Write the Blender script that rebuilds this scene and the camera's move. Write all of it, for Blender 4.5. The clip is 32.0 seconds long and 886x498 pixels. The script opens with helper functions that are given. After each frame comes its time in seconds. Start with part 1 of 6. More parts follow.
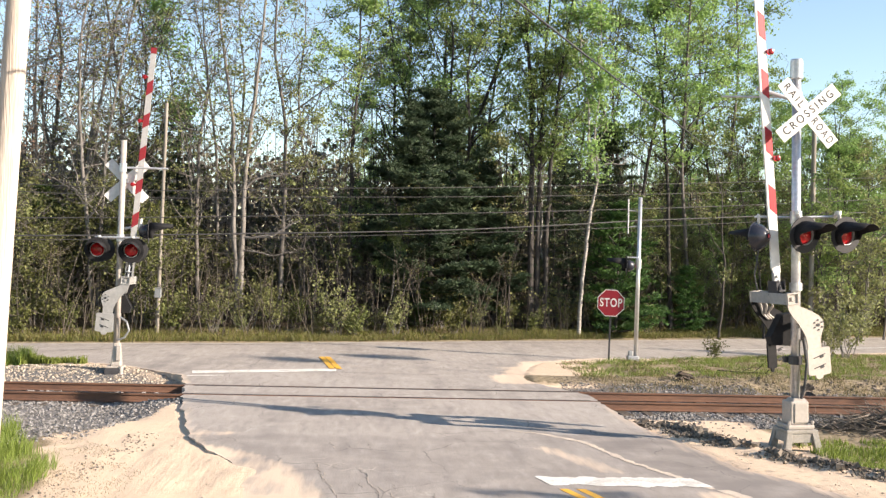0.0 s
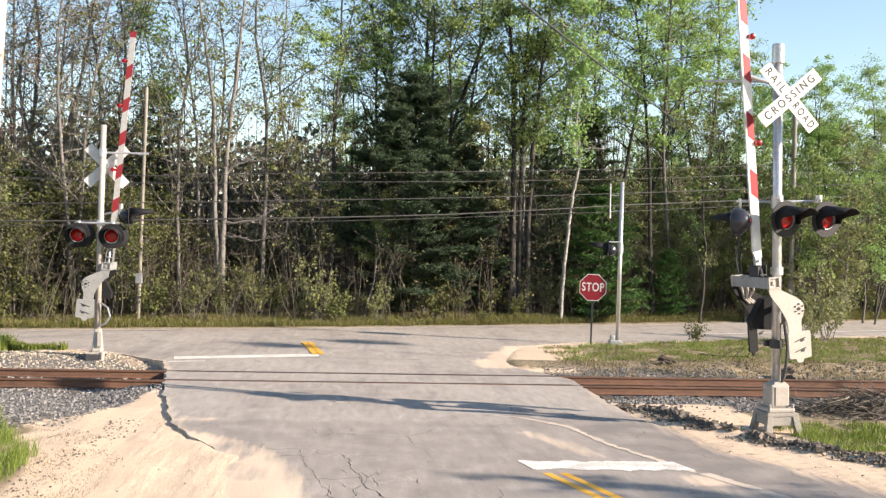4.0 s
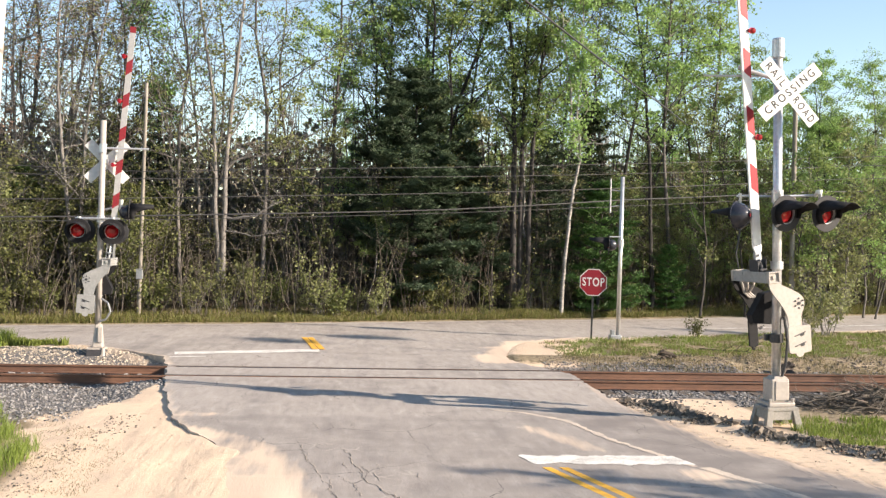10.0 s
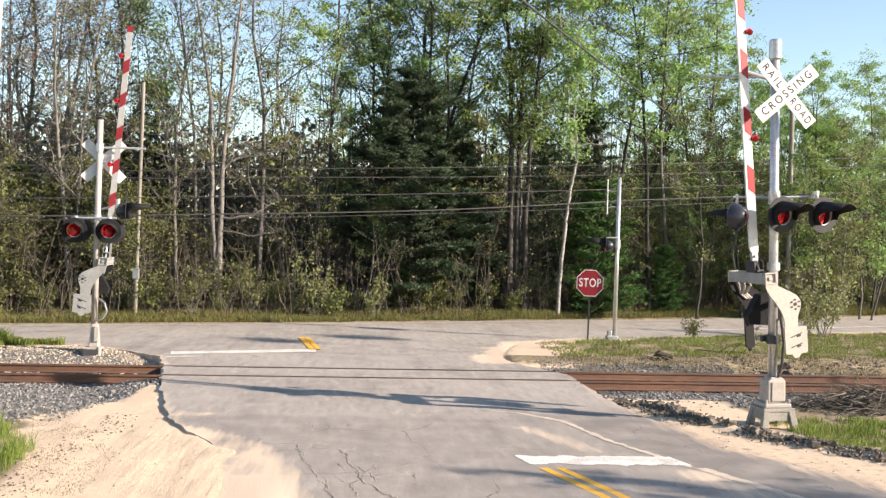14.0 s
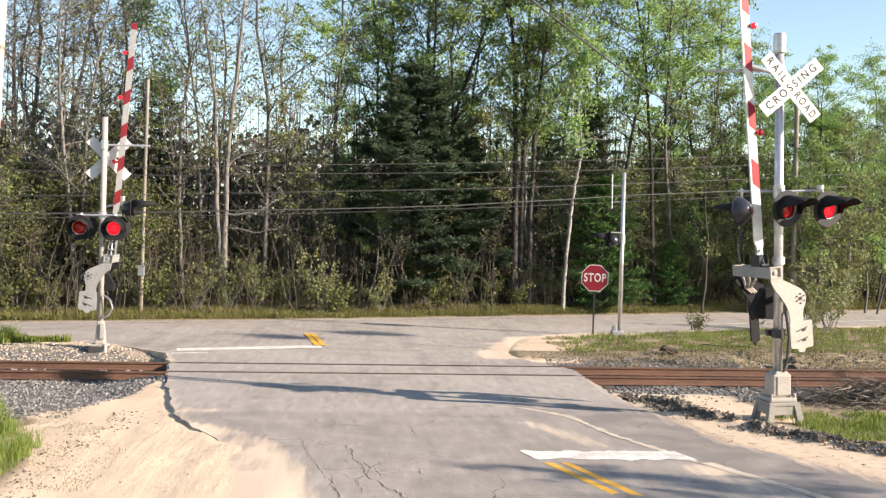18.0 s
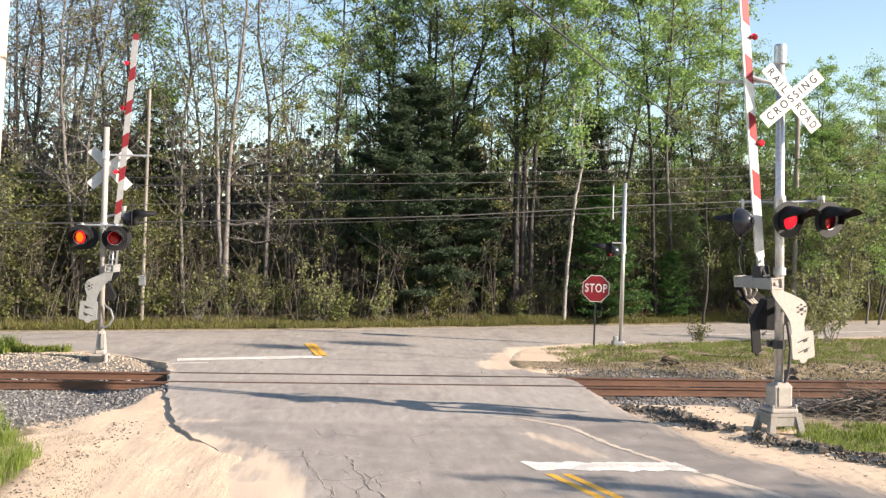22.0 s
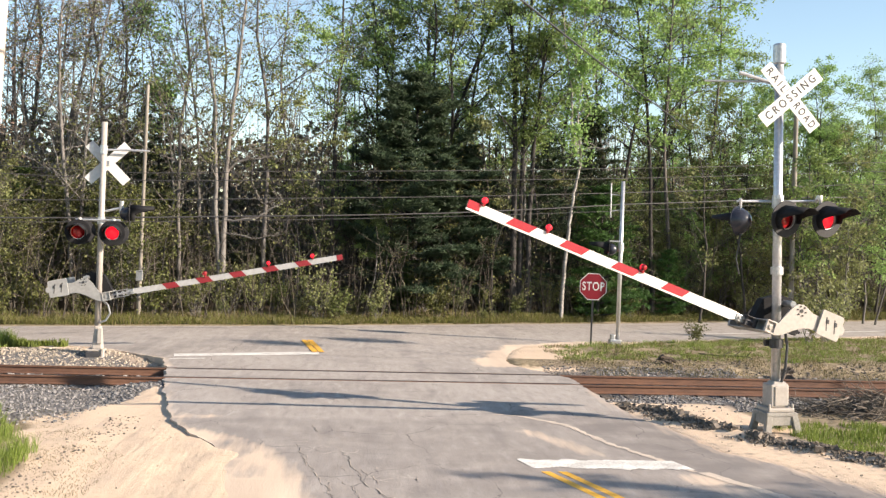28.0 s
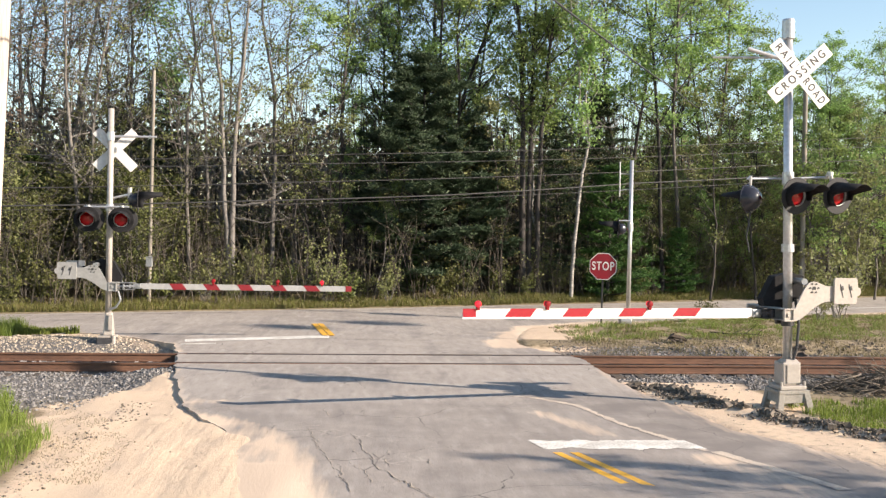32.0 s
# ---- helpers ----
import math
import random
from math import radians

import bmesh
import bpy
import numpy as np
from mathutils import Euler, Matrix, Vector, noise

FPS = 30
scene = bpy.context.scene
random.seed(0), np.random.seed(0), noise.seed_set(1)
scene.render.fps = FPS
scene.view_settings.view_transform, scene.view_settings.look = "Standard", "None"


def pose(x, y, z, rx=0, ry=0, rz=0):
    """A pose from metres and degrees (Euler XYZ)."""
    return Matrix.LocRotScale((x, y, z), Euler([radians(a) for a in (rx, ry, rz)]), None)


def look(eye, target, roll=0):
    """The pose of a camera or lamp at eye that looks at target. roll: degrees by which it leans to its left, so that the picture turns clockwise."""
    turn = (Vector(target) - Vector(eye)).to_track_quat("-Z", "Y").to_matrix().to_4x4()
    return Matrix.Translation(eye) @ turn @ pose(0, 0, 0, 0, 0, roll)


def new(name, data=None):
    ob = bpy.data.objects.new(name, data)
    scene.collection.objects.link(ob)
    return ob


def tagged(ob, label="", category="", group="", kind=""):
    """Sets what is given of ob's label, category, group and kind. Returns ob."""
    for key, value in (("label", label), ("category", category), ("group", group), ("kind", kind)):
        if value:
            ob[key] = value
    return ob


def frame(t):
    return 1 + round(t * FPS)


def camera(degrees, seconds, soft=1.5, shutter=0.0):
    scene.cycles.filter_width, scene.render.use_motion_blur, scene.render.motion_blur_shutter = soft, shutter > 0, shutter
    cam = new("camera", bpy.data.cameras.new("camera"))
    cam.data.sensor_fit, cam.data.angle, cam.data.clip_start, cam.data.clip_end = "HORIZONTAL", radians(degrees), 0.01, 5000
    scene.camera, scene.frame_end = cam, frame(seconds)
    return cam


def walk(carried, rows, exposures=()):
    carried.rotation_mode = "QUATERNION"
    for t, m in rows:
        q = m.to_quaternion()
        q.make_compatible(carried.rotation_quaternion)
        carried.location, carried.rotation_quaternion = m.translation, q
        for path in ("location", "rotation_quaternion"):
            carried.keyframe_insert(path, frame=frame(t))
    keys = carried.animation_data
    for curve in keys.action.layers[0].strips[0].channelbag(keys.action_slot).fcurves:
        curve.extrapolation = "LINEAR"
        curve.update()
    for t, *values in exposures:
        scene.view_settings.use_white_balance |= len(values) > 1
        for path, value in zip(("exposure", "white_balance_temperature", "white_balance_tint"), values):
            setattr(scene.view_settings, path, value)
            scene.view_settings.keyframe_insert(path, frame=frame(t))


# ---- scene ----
from mathutils import geometry


def view(x, y, z, yaw, pitch, roll):
    """A camera pose: place, heading (left is positive), pitch and roll in degrees."""
    a, p = radians(yaw), radians(pitch)
    eye = Vector((x, y, z))
    return look(eye, eye + Vector((-math.sin(a) * math.cos(p), math.cos(a) * math.cos(p), math.sin(p))), roll)


cam = camera(45.93, 32.0, soft=1.35)
walk(cam, [
    (0.0, view(-0.002, -0.008, 2.951, -3.820, 0.184, 1.557)),
    (0.5, view(0.005, -0.024, 2.956, -2.992, -0.087, 1.722)),
    (1.0, view(0.010, -0.027, 2.961, -2.632, -0.366, 1.667)),
    (1.5, view(0.006, -0.032, 2.962, -2.865, -0.462, 1.828)),
    (2.0, view(0.008, -0.011, 2.963, -3.420, -0.522, 1.671)),
    (2.5, view(-0.001, -0.003, 2.959, -3.970, -0.359, 2.396)),
    (3.0, view(-0.012, 0.008, 2.957, -4.696, -0.392, 0.618)),
    (3.5, view(-0.012, 0.013, 2.957, -4.721, -0.697, 1.136)),
    (5.5, view(-0.010, 0.014, 2.949, -4.871, -0.319, 1.696)),
    (6.0, view(-0.015, 0.003, 2.953, -4.630, -0.335, 1.649)),
    (6.5, view(-0.011, 0.005, 2.947, -4.624, -0.377, 1.376)),
    (7.0, view(-0.008, 0.007, 2.948, -4.508, -0.469, 1.396)),
    (7.5, view(-0.011, 0.004, 2.948, -4.384, -0.435, 1.424)),
    (8.0, view(-0.013, 0.005, 2.951, -4.124, -0.334, 2.132)),
    (8.5, view(-0.010, 0.003, 2.944, -4.263, -0.320, 2.160)),
    (9.0, view(-0.017, 0.002, 2.947, -4.572, -0.545, 2.303)),
    (9.5, view(-0.022, 0.003, 2.951, -4.685, -0.727, 1.757)),
    (10.0, view(-0.003, 0.009, 2.948, -4.801, -0.880, 1.365)),
    (10.5, view(-0.000, 0.001, 2.951, -4.970, -1.091, 1.458)),
    (11.0, view(-0.001, 0.009, 2.949, -5.016, -1.066, 1.702)),
    (11.5, view(-0.009, 0.008, 2.954, -5.201, -1.101, 1.334)),
    (12.0, view(-0.002, 0.012, 2.948, -5.624, -1.406, 2.134)),
    (12.5, view(0.000, 0.008, 2.944, -5.666, -1.263, 1.923)),
    (13.0, view(-0.005, 0.014, 2.946, -5.564, -1.094, 2.077)),
    (13.5, view(-0.014, 0.014, 2.950, -5.263, -0.941, 1.795)),
    (14.0, view(-0.006, 0.010, 2.945, -4.980, -0.851, 1.509)),
    (14.5, view(-0.015, 0.009, 2.945, -4.743, -0.892, 1.394)),
    (16.5, view(-0.015, 0.007, 2.949, -4.875, -1.126, 2.018)),
    (17.0, view(-0.001, 0.002, 2.948, -4.916, -1.108, 1.983)),
    (17.5, view(-0.015, -0.000, 2.957, -4.824, -1.217, 2.020)),
    (18.0, view(-0.002, -0.000, 2.945, -4.717, -1.093, 1.245)),
    (18.5, view(0.001, 0.003, 2.945, -4.655, -0.965, 1.575)),
    (19.0, view(0.000, 0.000, 2.950, -4.500, -0.929, 1.300)),
    (19.5, view(-0.008, 0.001, 2.952, -4.558, -0.709, 1.369)),
    (20.0, view(0.001, 0.001, 2.948, -4.677, -0.442, 1.178)),
    (20.5, view(-0.003, -0.001, 2.946, -4.746, -0.299, 1.161)),
    (21.0, view(0.002, -0.002, 2.943, -4.705, -0.328, 1.263)),
    (21.5, view(-0.001, -0.005, 2.945, -4.731, -0.428, 1.194)),
    (22.0, view(0.002, 0.004, 2.950, -4.643, -0.544, 1.315)),
    (22.5, view(-0.009, 0.009, 2.947, -4.671, -0.603, 1.609)),
    (23.0, view(-0.007, 0.010, 2.943, -4.550, -0.723, 1.566)),
    (23.5, view(-0.005, 0.009, 2.950, -4.499, -0.517, 1.377)),
    (24.0, view(-0.014, 0.006, 2.953, -4.573, -0.252, 1.538)),
    (24.5, view(-0.007, 0.010, 2.942, -4.720, -0.308, 1.362)),
    (25.0, view(-0.005, 0.006, 2.946, -4.821, -0.447, 1.534)),
    (25.5, view(-0.003, 0.011, 2.939, -4.919, -0.502, 1.497)),
    (27.5, view(-0.010, 0.017, 2.948, -4.912, -0.737, 1.997)),
    (28.0, view(-0.005, 0.008, 2.947, -4.794, -0.690, 1.702)),
    (28.5, view(-0.011, 0.006, 2.945, -4.622, -0.736, 1.675)),
    (29.0, view(-0.016, 0.004, 2.951, -4.509, -0.871, 1.892)),
    (29.5, view(-0.019, 0.009, 2.957, -4.527, -0.868, 2.066)),
    (30.0, view(-0.018, 0.008, 2.951, -4.282, -1.057, 2.308)),
    (30.5, view(-0.020, 0.008, 2.954, -4.244, -1.217, 2.217)),
    (31.0, view(-0.008, 0.012, 2.953, -4.257, -1.502, 2.272)),
    (31.5, view(-0.005, 0.030, 2.955, -4.227, -1.553, 2.233)),
    (32.0, view(0.008, 0.053, 2.956, -4.303, -1.712, 0.875)),
], exposures=((0.0, 1.36), (3.0, 1.32), (8.0, 1.32), (12.0, 1.28), (20.0, 1.28), (25.0, 1.29), (28.0, 1.24), (32.0, 1.17)))

# ---- world and sun ----
SUN_EL, SUN_AZ = radians(22.5), math.atan2(7.1, -2.97)      # azimuth from +y towards +x
world = bpy.data.worlds.new("sky")
scene.world = world
world.use_nodes = True
wn = world.node_tree
sky = wn.nodes.new("ShaderNodeTexSky")
sky.sky_type = "NISHITA"
sky.sun_disc = False
sky.sun_elevation, sky.sun_rotation = SUN_EL, SUN_AZ
sky.altitude, sky.air_density, sky.dust_density, sky.ozone_density = 150, 1.0, 0.3, 2.8
wn.links.new(sky.outputs["Color"], wn.nodes["Background"].inputs["Color"])
wn.nodes["Background"].inputs["Strength"].default_value = 0.11
sun = new("sun", bpy.data.lights.new("sun", "SUN"))
sun.data.energy, sun.data.angle, sun.data.color = 4.85, radians(0.5), (1.0, 0.925, 0.88)
sun.matrix_world = look((math.sin(SUN_AZ) * 60, math.cos(SUN_AZ) * 60, 60 * math.tan(SUN_EL)), (0, 0, 0))
scene.view_settings.use_white_balance = True
scene.view_settings.white_balance_temperature, scene.view_settings.white_balance_tint = 7700, 11


# ---- materials ----
def mat(name, a, b=None, rough=0.6, metal=0.0, s1=1.5, s2=25.0, bump=0.15, bump_scale=60.0, stretch=(1, 1, 1), rnd=0.0, spec=0.5, dist=0.01, island=False):
    """Two colours mixed by a coarse and a fine noise, with a fine bump. rnd: random change of brightness from piece to piece."""
    m = bpy.data.materials.new(name)
    m.use_nodes = True
    t = m.node_tree
    p = t.nodes["Principled BSDF"]
    b = b or tuple(c * 0.75 for c in a)
    co = t.nodes.new("ShaderNodeTexCoord")
    mp = t.nodes.new("ShaderNodeMapping")
    mp.inputs["Scale"].default_value = stretch
    t.links.new(co.outputs["Object"], mp.inputs["Vector"])
    n1, n2, n3 = (t.nodes.new("ShaderNodeTexNoise") for _ in range(3))
    for n, s, d in ((n1, s1, 5), (n2, s2, 4), (n3, bump_scale, 3)):
        n.inputs["Scale"].default_value = s
        n.inputs["Detail"].default_value = d
        t.links.new(mp.outputs["Vector"], n.inputs["Vector"])
    add = t.nodes.new("ShaderNodeMath")
    add.operation = "ADD"
    t.links.new(n1.outputs["Fac"], add.inputs[0])
    t.links.new(n2.outputs["Fac"], add.inputs[1])
    rg = t.nodes.new("ShaderNodeMapRange")
    rg.inputs["From Min"].default_value, rg.inputs["From Max"].default_value = 0.72, 1.28
    t.links.new(add.outputs[0], rg.inputs["Value"])
    mx = t.nodes.new("ShaderNodeMix")
    mx.data_type = "RGBA"
    mx.inputs["A"].default_value, mx.inputs["B"].default_value = (*a, 1), (*b, 1)
    t.links.new(rg.outputs["Result"], mx.inputs["Factor"])
    out = mx.outputs["Result"]
    if rnd:
        hs = t.nodes.new("ShaderNodeHueSaturation")
        if island:
            src = t.nodes.new("ShaderNodeNewGeometry").outputs["Random Per Island"]
        else:
            src = t.nodes.new("ShaderNodeObjectInfo").outputs["Random"]
        r2 = t.nodes.new("ShaderNodeMapRange")
        r2.inputs["To Min"].default_value, r2.inputs["To Max"].default_value = 1 - rnd, 1 + rnd
        t.links.new(src, r2.inputs["Value"])
        t.links.new(r2.outputs["Result"], hs.inputs["Value"])
        t.links.new(out, hs.inputs["Color"])
        out = hs.outputs["Color"]
    t.links.new(out, p.inputs["Base Color"])
    p.inputs["Roughness"].default_value, p.inputs["Metallic"].default_value = rough, metal
    p.inputs["Specular IOR Level"].default_value = spec
    if bump:
        bp = t.nodes.new("ShaderNodeBump")
        bp.inputs["Strength"].default_value, bp.inputs["Distance"].default_value = bump, dist
        t.links.new(n3.outputs["Fac"], bp.inputs["Height"])
        t.links.new(bp.outputs["Normal"], p.inputs["Normal"])
    return m


def glow(name, colour, strength, base):
    m = mat(name, base, rough=0.25, bump=0)
    p = m.node_tree.nodes["Principled BSDF"]
    p.inputs["Emission Color"].default_value = (*colour, 1)
    p.inputs["Emission Strength"].default_value = strength
    return m


def foliage(name, a, b, trans=0.35, rough=0.5):
    """Thin leaves that let light through, each island a little different in colour."""
    m = bpy.data.materials.new(name)
    m.use_nodes = True
    t = m.node_tree
    p = t.nodes["Principled BSDF"]
    g = t.nodes.new("ShaderNodeNewGeometry")
    o = t.nodes.new("ShaderNodeObjectInfo")
    mx = t.nodes.new("ShaderNodeMix")
    mx.data_type = "RGBA"
    mx.inputs["A"].default_value, mx.inputs["B"].default_value = (*a, 1), (*b, 1)
    t.links.new(g.outputs["Random Per Island"], mx.inputs["Factor"])
    hs = t.nodes.new("ShaderNodeHueSaturation")
    r1, r2 = t.nodes.new("ShaderNodeMapRange"), t.nodes.new("ShaderNodeMapRange")
    r1.inputs["To Min"].default_value, r1.inputs["To Max"].default_value = 0.485, 0.515
    r2.inputs["To Min"].default_value, r2.inputs["To Max"].default_value = 0.8, 1.2
    t.links.new(o.outputs["Random"], r1.inputs["Value"])
    t.links.new(o.outputs["Random"], r2.inputs["Value"])
    t.links.new(r1.outputs["Result"], hs.inputs["Hue"])
    t.links.new(r2.outputs["Result"], hs.inputs["Value"])
    t.links.new(mx.outputs["Result"], hs.inputs["Color"])
    t.links.new(hs.outputs["Color"], p.inputs["Base Color"])
    p.inputs["Roughness"].default_value = rough
    p.inputs["Specular IOR Level"].default_value = 0.3
    tr = t.nodes.new("ShaderNodeBsdfTranslucent")
    t.links.new(hs.outputs["Color"], tr.inputs["Color"])
    ms = t.nodes.new("ShaderNodeMixShader")
    ms.inputs["Fac"].default_value = trans
    t.links.new(p.outputs["BSDF"], ms.inputs[1])
    t.links.new(tr.outputs["BSDF"], ms.inputs[2])
    t.links.new(ms.outputs["Shader"], t.nodes["Material Output"].inputs["Surface"])
    return m


WHITE = mat("white_paint", (0.41, 0.37, 0.335), (0.32, 0.29, 0.26), rough=0.45, s1=2.5, s2=18, bump=0.05)
SILVER = mat("aluminium_paint", (0.66, 0.66, 0.67), (0.47, 0.47, 0.47), rough=0.34, metal=0.65, s1=3, s2=20, bump=0.05)
GALV = mat("galvanised_steel", (0.42, 0.43, 0.44), (0.28, 0.29, 0.30), rough=0.45, metal=0.7, s1=6, s2=40, bump=0.05)
SIGN_WHITE = mat("reflective_white", (0.76, 0.75, 0.72), (0.64, 0.62, 0.58), rough=0.35, s1=1.5, s2=12, bump=0.02)
SIGN_BACK = mat("sign_back", (0.62, 0.62, 0.61), (0.50, 0.50, 0.49), rough=0.5, metal=0.0, s1=2, s2=15, bump=0.03)
BLACK = mat("black_paint", (0.022, 0.022, 0.025), (0.045, 0.045, 0.05), rough=0.42, s1=4, s2=30, bump=0.05)
# The gate bracket's shade is put into this grey; the left plates share it.
GREY_TONE = mat("grey_paint", (0.31, 0.31, 0.30), (0.22, 0.22, 0.215), rough=0.5, s1=3, s2=20, bump=0.05)
GLOSS = mat("gloss_black", (0.020, 0.022, 0.032), (0.030, 0.032, 0.042), rough=0.22, s1=4, s2=30, bump=0.02)
DISC = mat("faded_black", (0.034, 0.034, 0.036), (0.022, 0.022, 0.024), rough=0.6, s1=4, s2=30, bump=0.05, spec=0.3)
BLACK_MATTE = mat("black_visor", (0.010, 0.010, 0.011), (0.020, 0.020, 0.022), rough=0.75, s1=4, s2=30, bump=0.05, spec=0.2)
# Left gate arm: a greyer white and a duller red than the right arm.
ARM_GREY = mat("weathered_arm", (0.39, 0.39, 0.385), (0.30, 0.30, 0.295), rough=0.5, s1=2, s2=15, bump=0.03)
RED_DULL = mat("dull_red_tape", (0.25, 0.016, 0.024), (0.19, 0.012, 0.018), rough=0.5, s1=3, s2=20, bump=0.02)
DARK_STEEL = mat("dark_steel", (0.034, 0.034, 0.038), (0.06, 0.06, 0.065), rough=0.6, s1=4, s2=30, bump=0.1, spec=0.3)
SAND_LINE = mat("blown_sand", (0.60, 0.50, 0.40), (0.36, 0.31, 0.27), rough=0.95, s1=3, s2=30, bump=0.2)
LETTER = mat("black_letters", (0.02, 0.02, 0.02), rough=0.5, bump=0)
RED_SIGN = mat("sign_red", (0.31, 0.010, 0.022), (0.24, 0.008, 0.018), rough=0.4, s1=2, s2=15, bump=0.02)
RED_TAPE = mat("red_tape", (0.37, 0.012, 0.024), (0.29, 0.010, 0.018), rough=0.4, s1=3, s2=20, bump=0.02)
LENS_OFF = mat("lens_red", (0.50, 0.012, 0.016), (0.36, 0.008, 0.012), rough=0.18, s1=12, s2=90, bump=0.25, bump_scale=160)
LENS_ON = glow("lens_lit", (1.0, 0.012, 0.035), 0.55, (0.5, 0.012, 0.016))
LENS_HOT = glow("lens_lit_orange", (1.0, 0.17, 0.012), 0.75, (0.5, 0.05, 0.02))
LAMP_ON = glow("gate_lamp_lit", (1.0, 0.02, 0.05), 0.5, (0.45, 0.015, 0.02))
LAMP_OFF = mat("gate_lamp_red", (0.26, 0.010, 0.015), rough=0.25, bump=0)
RUST = mat("rusty_rail", (0.165, 0.080, 0.048), (0.085, 0.044, 0.031), rough=0.8, s1=1.2, s2=14, bump=0.4, bump_scale=45, stretch=(0.3, 1, 1))
RAIL_TOP = mat("worn_rail_head", (0.16, 0.10, 0.075), (0.10, 0.07, 0.06), rough=0.45, metal=0.6, s1=1, s2=10, bump=0.1, stretch=(0.2, 1, 1))
TIE = mat("weathered_tie", (0.11, 0.085, 0.065), (0.06, 0.048, 0.04), rough=0.9, s1=2, s2=18, bump=0.6, stretch=(4, 0.6, 1), rnd=0.25)
POLE_WOOD = mat("weathered_pole", (0.56, 0.485, 0.42), (0.34, 0.28, 0.235), rough=0.85, s1=2, s2=14, bump=0.7, bump_scale=18, stretch=(3, 3, 0.18), dist=0.02)
GREY_WOOD = mat("grey_pole", (0.30, 0.27, 0.23), (0.14, 0.125, 0.105), rough=0.85, s1=2, s2=14, bump=0.6, bump_scale=18, stretch=(3, 3, 0.25))
WIRE = mat("wire_black", (0.03, 0.03, 0.032), rough=0.6, bump=0)
PAINT_W = mat("road_white", (0.84, 0.82, 0.77), (0.40, 0.375, 0.34), rough=0.7, s1=3.2, s2=30, bump=0.3, bump_scale=90)
PAINT_Y = mat("road_yellow", (0.80, 0.42, 0.045), (0.62, 0.34, 0.06), rough=0.7, s1=1.6, s2=22, bump=0.3, bump_scale=90)
DARK_LINE = mat("tar_seam", (0.13, 0.12, 0.115), (0.22, 0.20, 0.185), rough=0.8, s1=2, s2=30, bump=0.1)
CRACK = mat("open_crack", (0.045, 0.042, 0.040), (0.08, 0.075, 0.07), rough=0.95, s1=4, s2=30, bump=0)
CONCRETE = mat("concrete", (0.31, 0.29, 0.26), (0.20, 0.19, 0.17), rough=0.85, s1=3, s2=30, bump=0.4)
STONE = mat("ballast_stone", (0.235, 0.224, 0.215), (0.12, 0.115, 0.11), rough=0.85, s1=4, s2=30, bump=0.5, rnd=0.55, island=True)
STONE_PALE = mat("pale_stone", (0.46, 0.39, 0.31), (0.28, 0.24, 0.19), rough=0.85, s1=4, s2=30, bump=0.5, rnd=0.4, island=True)
STONE_BROWN = mat("brown_gravel", (0.30, 0.235, 0.18), (0.15, 0.12, 0.095), rough=0.9, s1=4, s2=30, bump=0.5, rnd=0.5, island=True)
CLOD = mat("asphalt_clod", (0.085, 0.072, 0.06), (0.185, 0.155, 0.125), rough=0.95, s1=4, s2=30, bump=0.8, rnd=0.4, island=True)
BARK_LIGHT = mat("bark_tan", (0.215, 0.20, 0.185), (0.10, 0.092, 0.085), rough=0.9, s1=1.5, s2=14, bump=0.8, bump_scale=25, stretch=(2, 2, 0.5), rnd=0.15, dist=0.03)
BARK_PALE = mat("bark_pale", (0.235, 0.218, 0.20), (0.11, 0.10, 0.092), rough=0.9, s1=1.5, s2=14, bump=0.8, bump_scale=25, stretch=(2, 2, 0.5), dist=0.03)
BARK_GREY = mat("bark_grey", (0.14, 0.128, 0.118), (0.06, 0.054, 0.05), rough=0.9, s1=1.5, s2=14, bump=0.8, bump_scale=25, stretch=(2, 2, 0.5), rnd=0.3, dist=0.03)
BARK_DARK = mat("bark_dark", (0.055, 0.049, 0.045), (0.024, 0.021, 0.020), rough=0.95, s1=1.5, s2=14, bump=0.9, bump_scale=22, stretch=(2, 2, 0.4), rnd=0.3, dist=0.03)
BARK_BIRCH = mat("bark_birch", (0.35, 0.33, 0.305), (0.11, 0.10, 0.09), rough=0.8, s1=1.4, s2=7, bump=0.3, stretch=(1, 1, 3.5), rnd=0.15)
TWIG = mat("undergrowth_twig", (0.125, 0.105, 0.085), (0.06, 0.05, 0.04), rough=0.95, s1=3, s2=20, bump=0.2, rnd=0.5, island=True)
BRUSH = mat("dead_brush", (0.17, 0.145, 0.12), (0.09, 0.075, 0.06), rough=0.95, s1=3, s2=20, bump=0.4, rnd=0.4, island=True)
LEAF = foliage("aspen_leaf", (0.30, 0.42, 0.135), (0.15, 0.235, 0.085), trans=0.5)
LEAF_OLIVE = foliage("bud_leaf", (0.26, 0.28, 0.115), (0.15, 0.165, 0.07), trans=0.45)
LEAF_BROWN = foliage("maple_bud", (0.40, 0.26, 0.20), (0.25, 0.19, 0.13), trans=0.45)
LEAF_LOW = foliage("understorey_leaf", (0.15, 0.165, 0.052), (0.075, 0.085, 0.03), trans=0.3)
# Leaf green darkened: saplings inside the woods have their shade in the colour.
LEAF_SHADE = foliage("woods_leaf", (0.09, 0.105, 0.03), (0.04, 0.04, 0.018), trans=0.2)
# Dead-leaf brown, darkened to carry the shade deep inside the woods.
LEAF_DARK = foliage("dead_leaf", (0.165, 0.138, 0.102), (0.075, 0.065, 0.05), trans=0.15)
NEEDLE = foliage("pine_needle", (0.072, 0.108, 0.058), (0.034, 0.054, 0.032), trans=0.2)
